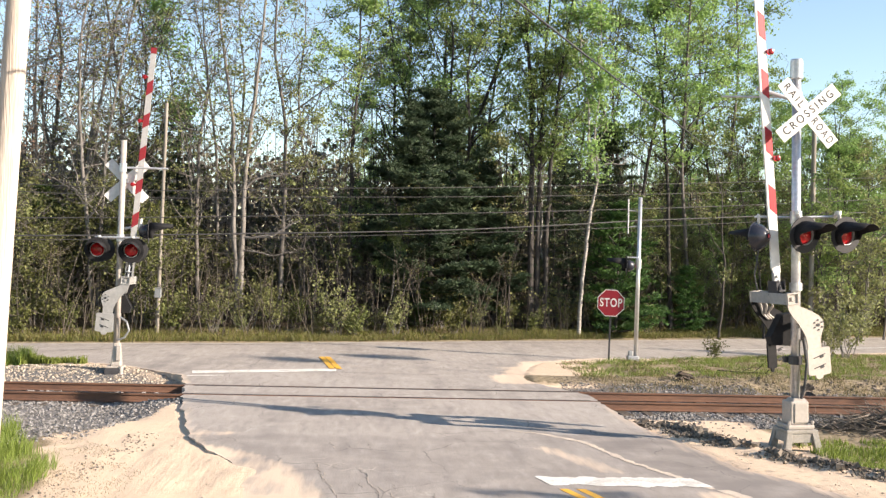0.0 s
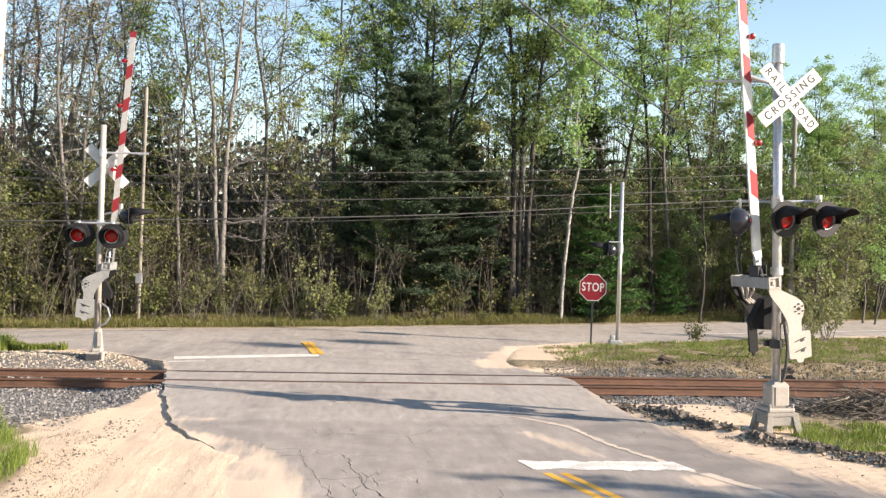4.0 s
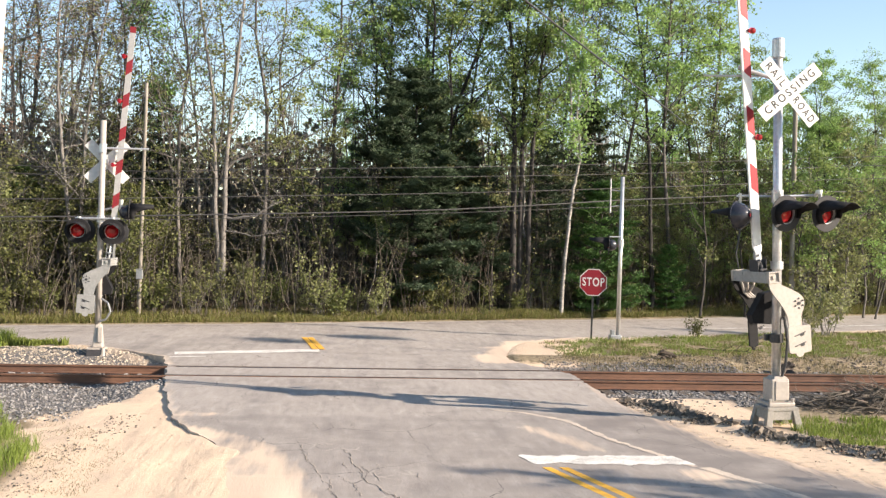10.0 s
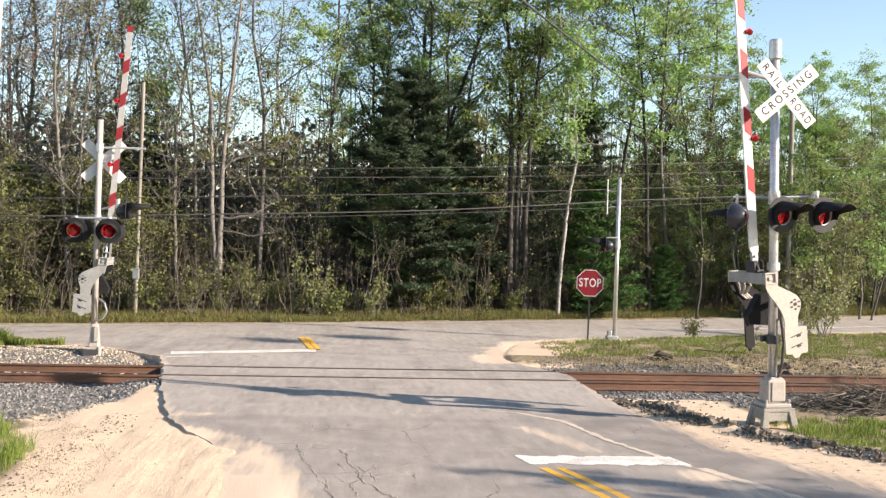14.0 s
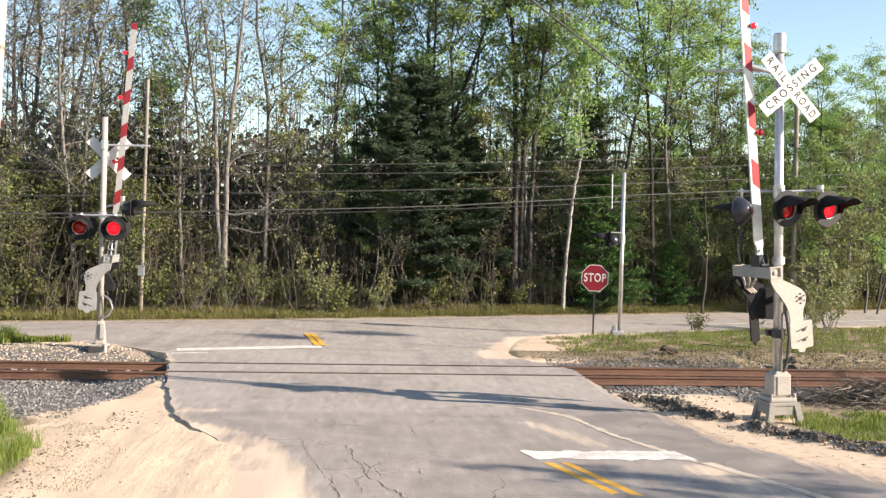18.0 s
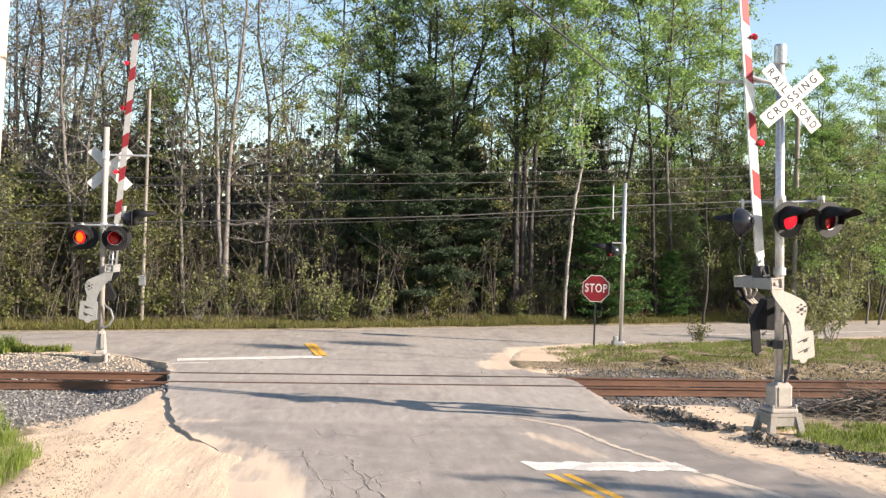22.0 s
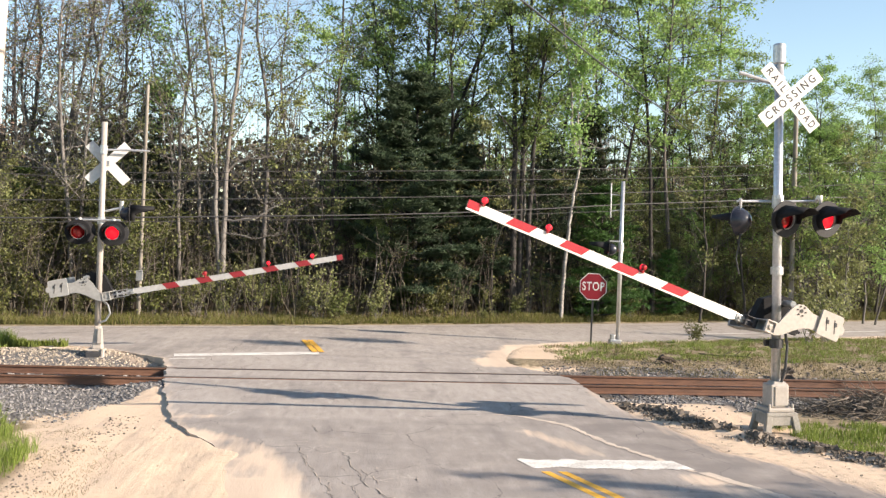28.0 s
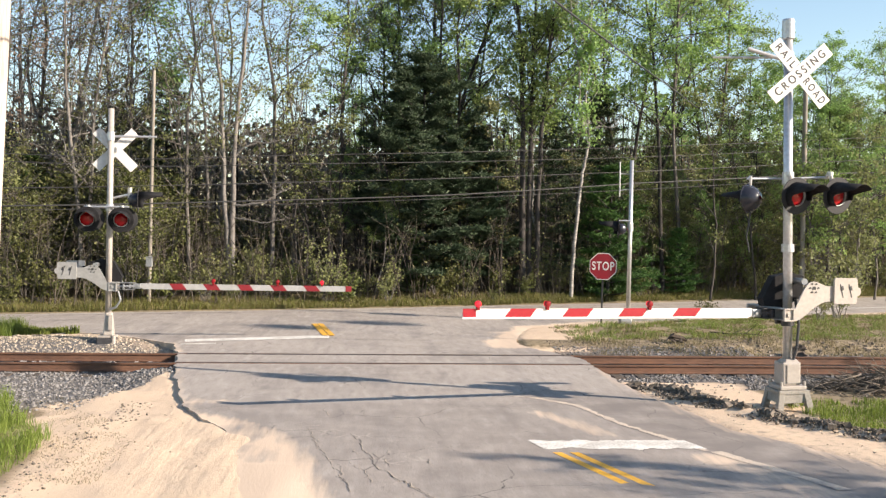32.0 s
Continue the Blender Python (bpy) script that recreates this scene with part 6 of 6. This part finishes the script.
leaning = shaped_tree(83, ((0.072, ((-0.15, 0, -0.15), (-0.10, 0, 1.2), (0.05, 0, 3.2), (0.20, 0, 4.6), (0.42, 0, 5.6), (0.38, 0, 6.4), (0.25, 0, 7.4), (0.45, 0, 9.0), (0.40, 0.1, 12.6))),
                           (0.05, ((0.30, 0, 6.0), (0.05, 0, 6.9), (0.02, 0, 8.2), (-0.3, 0, 10.0), (-0.4, 0, 12.0)))), 9, 3600, 0.125, 1.7, 20, 0.22, 0.5)
add_bough(leaning, (0.40, 0, 6.1), ((0.4, -0.1, 0.15), (0.9, -0.1, 0.12), (1.2, -0.1, 0.3)), 0.03)
kind_of("leaning", leaning, BARK_BIRCH, LEAF, "birch_tree", "white birch with a bent, leaning stem", "tree", "woodland trees")
stem3 = shaped_tree(95, ((0.13, ((-0.1, 0, -0.15), (-0.15, 0, 3.0), (-0.17, 0, 6.0), (-0.3, 0, 9.0), (-0.6, 0, 12.0), (-0.9, 0, 15.0))),
                         (0.12, ((0.15, 0.1, -0.15), (0.12, 0.1, 3.0), (0.15, 0.1, 6.5), (0.2, 0.1, 9.5), (0.5, 0.1, 15.5))),
                         (0.10, ((0.4, -0.05, -0.15), (0.42, 0, 3.0), (0.50, 0, 6.0), (0.75, 0, 9.0), (1.15, 0, 12.0), (1.4, 0, 14.0)))), 16, 14000, 0.105, 2.3, 32, 0.18, 0.42)
kind_of("stem3", stem3, BARK_DARK, LEAF, "maple_tree", "dark three-stemmed tree with a spreading green crown", "tree", "woodland trees")
kind_of("pine", conifer(110, 9.6, 0.19, whorls=15, reach=3.3, low=0.10, tufts=52000, tuft=0.26, full=True), BARK_DARK, NEEDLE, "white_pine", "dark green white pine with level boughs", "pine", "pines")
kind_of("spruce", conifer(113, 9.5, 0.12, whorls=20, reach=2.1, low=0.1, tufts=12000, tuft=0.2, droop=0.2), BARK_DARK, NEEDLE, "spruce_tree", "slender dark green spruce in the woods", "spruce", "pines")
kind_of("youngpine", conifer(111, 4.6, 0.06, whorls=11, reach=1.7, low=0.06, tufts=7000, tuft=0.2), BARK_DARK, NEEDLE_LIT, "young_pine", "young green conifer in the understorey", "pine", "pines")

FRONT = [
    ("bud1", -11.30, 37.97, 1.00, 0.5),
    ("bud3", -10.17, 37.38, 1.00, 2.0),
    ("bud2", -11.87, 37.02, 0.98, 1.0),
    ("bud0", -9.26, 38.82, 1.00, 3.0),
    ("bud0", -5.87, 36.05, 0.85, 1.5),
    ("forked", -4.50, 35.6, 1.00, 0.0),
    ("pine", 4.09, 38.77, 0.62, 4.0),
    ("spruce", 7.59, 40.00, 0.72, 3.0),
    ("thin0", 17.52, 38.72, 1.00, 2.0),
    ("thin0", 16.54, 39.30, 0.90, 4.0),
    ("low1", 17.09, 38.26, 1.10, 1.0),
    ("low1", 18.60, 38.64, 1.00, 3.0),
    ("thin0", 20.14, 39.02, 0.90, 5.0),
    ("aspen1", 18.95, 41.62, 0.60, 4.0),
    ("bud0", -3.24, 36.34, 0.95, 4.0),
    ("birch1", -7.86, 39.21, 0.95, 2.5),
    ("bud3", -2.60, 38.4, 0.80, 0.3),
    ("aspen1", -0.85, 37.5, 0.93, 1.2),
    ("birch0", 0.35, 36.06, 0.36, 2.0),
    ("pine", 2.05, 37.5, 0.87, 0.0),
    ("aspen1", 0.95, 41.02, 0.90, 1.0),
    ("dark1", 2.5, 40.4, 1.00, 2.2),
    ("aspen3", 3.6, 42.2, 0.92, 0.7),
    ("aspen2", 4.21, 40.27, 0.92, 3.3),
    ("stem3", 5.90, 38.0, 1.00, 0.0),
    ("birch1", 6.57, 38.58, 0.80, 4.1),
    ("leaning", 7.54, 37.0, 1.00, 0.0),
    ("youngpine", 8.89, 37.70, 1.05, 1.0),
    ("spruce", 9.12, 41.39, 0.85, 1.0),
    ("aspen3", 10.13, 41.31, 0.98, 0.4),
    ("aspen1", 11.38, 39.21, 1.00, 2.2),
    ("aspen0", 12.54, 40.12, 1.02, 4.2),
    ("aspen2", 13.78, 42.02, 0.98, 1.2),
    ("thin1", 12.88, 38.09, 1.00, 1.2),
    ("thin3", 14.93, 38.93, 1.00, 2.2),
    ("thin0", 18.62, 39.64, 1.00, 0.2),
    ("birch1", 20.45, 42.50, 0.62, 3.1),
    ("thin2", 19.94, 39.54, 1.00, 1.0),
    ("youngpine", -11.78, 37.01, 1.00, 2.0),
    ("youngpine", -10.86, 37.44, 0.85, 4.0),
    ("youngpine", 1.65, 36.96, 0.50, 2.0),
    ("aspen3", 21.88, 42.39, 0.64, 0.0),
    ("aspen0", 18.68, 42.64, 0.63, 2.0),
    ("aspen2", 17.91, 44.71, 0.66, 3.0),
    ("aspen1", 19.53, 41.57, 0.60, 3.0),
    ("aspen2", 21.53, 43.42, 0.62, 1.0),
    ("youngpine", 11.91, 39.16, 0.55, 0.5),
    ("spruce", -9.53, 40.84, 0.72, 0.4),
    ("spruce", -7.67, 41.70, 0.85, 2.4),
    ("spruce", -13.74, 42.18, 0.60, 2.4),
    ("far_bud1", -11.70, 43.02, 0.80, 5.0),
    ("bud0", -8.12, 37.72, 1.00, 2.2),
    ("bud2", -11.50, 39.99, 1.05, 1.0),
    ("low0", -11.26, 37.17, 1.00, 0.0),
    ("low0", -9.58, 37.34, 0.90, 2.0),
    ("low0", -8.19, 36.73, 0.80, 4.0),
    ("low0", -11.99, 36.53, 1.00, 3.0),
    ("low0", -6.83, 37.12, 0.75, 4.0),
    ("low0", -5.92, 37.55, 0.70, 1.0),
]
for key, x, y, size, turn in FRONT:
    plant(key, x, y, size, turn)
# unseen roadside trees out of the picture, added to shade the near and far road
for key, x, y, size, turn in (("aspen0", 18.2, 5.3, 0.44, 0.3), ("bud3", 16.4, 5.0, 0.42, 2.0), ("aspen0", 14.5, 6.7, 0.36, 1.0), ("shadow_aspen", 25.9, 16.2, 1.0, 0.4), ("shadow_aspen", 29.4, 15.8, 1.0, 2.4)):
    plant(key, x, y, size, turn)
# unseen trees added behind the eye and on the left to block blue skylight
for k in range(26):
    a = radians(150 + 180 * k / 25)
    plant(("far_aspen0", "far_bud1", "far_aspen1", "far_aspen2")[k % 4], -6 + 34 * math.sin(a - 0.6), 2 + 34 * math.cos(a - 0.6), 0.95, k * 1.3)
rnd = random.Random(77)
keys = ["aspen0", "aspen1", "aspen2", "aspen3", "bud0", "bud1", "bud2", "bud3", "dark0", "dark1"]
for gap, d0, tall in ((4.0, 5.5, 0.92), (3.2, 9.0, 0.62), (2.8, 13.0, 0.52), (2.8, 18.0, 0.50), (3.0, 24.0, 0.54)):
    x = -22.0 - d0 * 0.5
    while x < 34 + d0 * 0.6:
        px = x + rnd.uniform(-1.0, 1.0)
        y = far_y(px) + d0 + rnd.uniform(-1.6, 1.6)
        side = px / max(1.0, y)
        pool = ["bud0", "bud1", "bud3", "bud0", "bud1", "aspen1"] if side < -0.09 else keys[:4] * 2 + keys[4:7] + keys[8:]
        size = rnd.uniform(0.85, 1.1) * tall
        if -0.060 < side < -0.020:
            size = rnd.uniform(0.30, 0.40)
        if side < -0.05 and rnd.random() < (0.5 if d0 > 8 or side < -0.2 else 0.0):
            x += gap
            continue
        if side > 0.375:
            size = rnd.uniform(0.58, 0.70)
        key = rnd.choice(pool)
        if d0 > 8:
            key = ("far_bud%d" if "bud" in key else "far_aspen%d") % rnd.randrange(3)
        plant(key, px, y, size, rnd.uniform(0, 6.28))
        x += gap * (1.25 if side > 0.30 else 1)
for k in range(64):
    x = rnd.uniform(-17, 30)
    y = far_y(x) + rnd.uniform(1.8, 14)
    plant("thin%d" % (rnd.randrange(4) if x > 11 else rnd.choice((1, 3))), x, y, rnd.uniform(0.5, 0.95), rnd.uniform(0, 6.28))
for k in range(16):
    x = rnd.uniform(9.5, 15)
    plant(rnd.choice(("low1", "thin2", "low1")), x, far_y(x) + rnd.uniform(1.4, 4.0), rnd.uniform(0.35, 0.6), rnd.uniform(0, 6.28))
for k in range(46):
    x = rnd.uniform(-3, 18)
    plant(rnd.choice(("thin1", "thin3")), x, far_y(x) + rnd.uniform(2.0, 9.0), rnd.uniform(0.6, 1.0), rnd.uniform(0, 6.28))
for k in range(45):
    x = rnd.uniform(12, 28)
    plant(rnd.choice(("thin0", "thin0", "thin2", "low1")), x, far_y(x) + rnd.uniform(1.6, 7), rnd.uniform(0.4, 0.85), rnd.uniform(0, 6.28))
for k in range(46):
    x = rnd.uniform(-15, -3) if k < 22 else rnd.uniform(9, 27)
    y = far_y(x) + rnd.uniform(2.0, 8)
    plant("low%d" % (0 if k < 15 or k % 3 == 0 else 1), x, y, rnd.uniform(0.55, 1.0), rnd.uniform(0, 6.28))
for k in range(56):
    x = -13 + 38 * (k + rnd.random()) / 56
    plant("shrub%d" % rnd.randrange(2), x, far_y(x) + rnd.uniform(0.9, 3.2), rnd.uniform(0.3, 0.95), rnd.uniform(0, 6.28))


def deep_woods():
    """The closed depth of the wood: thin stems and foliage with shade put into its colour, far behind the edge."""
    t = Sticks(5)
    r = t.r
    for k in range(900):
        x = r.uniform(-45, 70)
        y = far_y(x) + r.uniform(9, 42)
        p = t.path(Vector((x, y, 0)), Vector((r.gauss(0, 0.04), r.gauss(0, 0.04), 1)), r.uniform(6, 12), 4, 0.03, 0.03)
        t.limb(p, [0.06, 0.05, 0.04, 0.025, 0.01], 4)
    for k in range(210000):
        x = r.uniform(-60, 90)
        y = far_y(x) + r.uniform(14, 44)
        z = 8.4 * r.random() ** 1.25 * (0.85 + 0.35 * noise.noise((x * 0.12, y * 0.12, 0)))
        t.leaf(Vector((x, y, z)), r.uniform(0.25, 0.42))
    for me, nm, lb in zip(t.meshes(BARK_DARK, LEAF_DARK), ("woods_stems", "woods_foliage"), ("thin grey stems deep in the woods", "brown thicket deep in the woods, darkened to stand for shade")):
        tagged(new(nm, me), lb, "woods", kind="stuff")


deep_woods()


def undergrowth():
    """The tangle of bare twigs and thin stems along the edge of the woods."""
    t = Sticks(15)
    r = t.r
    for k in range(1900):
        x = r.uniform(-16, 30)
        y = far_y(x) + 1.2 + 9 * r.random() ** 1.5
        h = r.uniform(0.7, 3.6) * (1.3 if x > 11 else 1)
        p = t.path(Vector((x, y, ground_z(x, y) - 0.05)), Vector((r.gauss(0, 0.25), r.gauss(0, 0.25), 1)).normalized(), h, 4, 0.12, 0.03)
        w = 0.006 + 0.004 * h
        t.limb(p, [w, w * 0.85, w * 0.7, w * 0.5, 0.003], 3)
        for q in range(3):
            j = r.randint(1, 4)
            a = r.uniform(0, 6.28)
            b = t.path(p[j], Vector((math.cos(a), math.sin(a), r.uniform(-0.2, 0.8))).normalized(), h * r.uniform(0.15, 0.45), 2, 0.25, 0)
            t.limb(b, [w * 0.5, w * 0.4, 0.003], 3)
            for _ in range(r.choice((0, 0, 2, 4))):
                t.leaf(b[r.randint(1, 2)] + Vector((r.gauss(0, 0.06), r.gauss(0, 0.06), r.gauss(0, 0.06))), r.uniform(0.05, 0.11))
    for me, nm, lb in zip(t.meshes(TWIG, LEAF_OLIVE), ("undergrowth_twigs", "undergrowth_leaves"), ("tangle of thin bare twigs along the woods", "sparse olive leaves on the undergrowth")):
        tagged(new(nm, me), lb, "undergrowth", kind="stuff")


undergrowth()


# ---- grass and brush ----
def grass(seed, n, place, h0, h1, material, name, label, width=0.012, bend=0.35):
    r = random.Random(seed)
    v, f = [], []
    while n > 0:
        p = place(r)
        if p is None:
            continue
        n -= 1
        h = (h0 + (h1 - h0) * r.random()) * (0.75 + 0.6 * noise.noise((p[0] * 1.1, p[1] * 1.1, 8)))
        a = r.uniform(0, 6.28)
        b = r.uniform(0, 6.28)
        dx, dy = math.cos(a) * width * 0.5, math.sin(a) * width * 0.5
        lx, ly = math.cos(b) * h * bend * r.random(), math.sin(b) * h * bend * r.random()
        k = len(v)
        x, y, z = p
        z -= 0.01
        v += [(x - dx, y - dy, z), (x + dx, y + dy, z), (x + dx * 0.8 + lx * 0.35, y + dy * 0.8 + ly * 0.35, z + h * 0.6), (x - dx * 0.8 + lx * 0.35, y - dy * 0.8 + ly * 0.35, z + h * 0.6), (x + lx, y + ly, z + h)]
        f += [(k, k + 1, k + 2, k + 3), (k + 3, k + 2, k + 4)]
    tagged(new(name, raw(name, v, f, material)), label, "grass", kind="stuff")


def patch(x0, x1, y0, y1, clump=0.1, lo=0.0, keep=None):
    """Places in a rectangle, thinned by a noise so that tufts and gaps appear."""
    def place(r):
        x, y = r.uniform(x0, x1), r.uniform(y0, y1)
        if in_road(x, y) > -0.08 or noise.noise((x * 1.7, y * 1.7, clump)) < lo or (keep and not keep(x, y)):
            return None
        return x, y, ground_z(x, y)
    return place


def roadside(r):
    x = r.uniform(-16, 30)
    k = abs(r.gauss(0, 0.9)) + 0.35
    return x, far_y(x) + k, ground_z(x, far_y(x) + k)


left_bank = lambda x, y: x < bank_x(x, y)
grass(1, 17000, patch(-8.5, -4.0, 11.6, 17.3, lo=-0.1, keep=left_bank), 0.06, 0.36, GRASS, "grass", "lush green grass on the bank by the pole", width=0.008, bend=0.8)
grass(8, 6500, patch(-6.2, -2.9, 11.6, 17.4, clump=0.4, lo=-0.45, keep=lambda x, y: bank_x(x, y) - 0.3 < x < bank_x(x, y) + 1.0), 0.008, 0.045, GRASS_DRY, "dry_grass", "dry straw on the sand beside the bank", width=0.006, bend=1.4)
grass(2, 16000, patch(6.8, 11.5, 13.0, 16.8, lo=-0.3, keep=lambda x, y: x > edge_x(RIGHT_EDGE, y) + 1.75), 0.04, 0.17, GRASS, "grass", "short green grass beside the signal foundation")
grass(3, 26000, patch(5.2, 20, 24.8, 32, lo=-0.08, keep=lambda x, y: y > 25.4 + 1.1 * noise.noise((x * 0.8, y, 0))), 0.03, 0.17, GRASS, "grass", "patchy green grass between track and road", width=0.011, bend=0.9)
grass(4, 38000, patch(5.0, 22, 23.5, 33, clump=0.7, lo=-0.22), 0.03, 0.15, GRASS_DRY, "dry_grass", "dry tan grass between track and road", width=0.011, bend=1.0)
grass(5, 14000, patch(-15, -6.9, 25.3, 27.3, lo=-0.25, keep=lambda x, y: y > 25.6 + 0.3 * (x + 7.5) + 0.4 * noise.noise((x, y, 0))), 0.04, 0.26, GRASS, "grass", "green grass on the bank beyond the track", width=0.018)
grass(9, 7000, patch(-14, -8.3, 24.9, 27.0, lo=-0.2), 0.12, 0.55, GRASS, "grass", "tall green grass on the bank beyond the track", width=0.014, bend=0.8)
grass(6, 40000, roadside, 0.05, 0.28, GRASS_DRY, "roadside_grass", "dry olive grass along the edge of the woods", width=0.013, bend=0.9)
grass(7, 52000, roadside, 0.05, 0.30, WEED, "roadside_grass", "green weeds along the edge of the woods", width=0.013, bend=0.9)
plant("shrub0", 9.9, 29.6, 0.45, 1.0)
plant("shrub1", 13.6, 30.3, 0.6, 2.0)
plant("shrub1", 14.6, 31.2, 0.95, 0.4)


def brush_pile():
    t = Sticks(9)
    r = t.r
    for k in range(2600):
        x, y = r.gauss(10.6, 1.7), r.gauss(18.2, 0.55)
        if x < 7.9:
            continue
        h = 0.42 * math.exp(-((y - 18.3) / 0.7) ** 2) * min(1, (x - 7.6) / 1.5)
        a = r.uniform(0, 6.28)
        p = t.path(Vector((x, y, ground_z(x, y) + r.uniform(0, h))), Vector((math.cos(a), math.sin(a), r.uniform(-0.15, 0.25))).normalized(), r.uniform(0.2, 0.9), 3, 0.2, 0)
        t.limb(p, [0.010, 0.008, 0.006, 0.003], 4)
    tagged(new("brush_pile", raw("brush_pile", t.v, t.f, BRUSH)), "heap of dead grey twigs beside the track", "brush pile", kind="stuff")


brush_pile()


def fallen_branch(x, y, turn, length):
    t = Sticks(31)
    p = t.path(Vector((0, 0, 0.05)), Vector((1, 0, 0.12)).normalized(), length, 6, 0.08, -0.02)
    t.limb(p, [0.022, 0.02, 0.017, 0.014, 0.011, 0.008, 0.004], 5)
    for j in (2, 3, 4):
        q = t.path(p[j], Vector((0.6, t.r.uniform(-1, 1), 0.5)).normalized(), length * 0.3, 3, 0.15, 0)
        t.limb(q, [0.01, 0.008, 0.006, 0.003], 4)
    ob = thing("fallen_branch", Matrix.Translation((x, y, ground_z(x, y))) @ Matrix.Rotation(turn, 4, "Z"), "dark dead branch lying in the grass", "branch")
    c = new("branch", raw("branch", t.v, t.f, BARK_DARK))
    c.parent = ob


fallen_branch(9.0, 26.6, -0.75, 1.9)


def motions():
    for ob, rows in MOVING:
        walk(ob, rows)


motions()
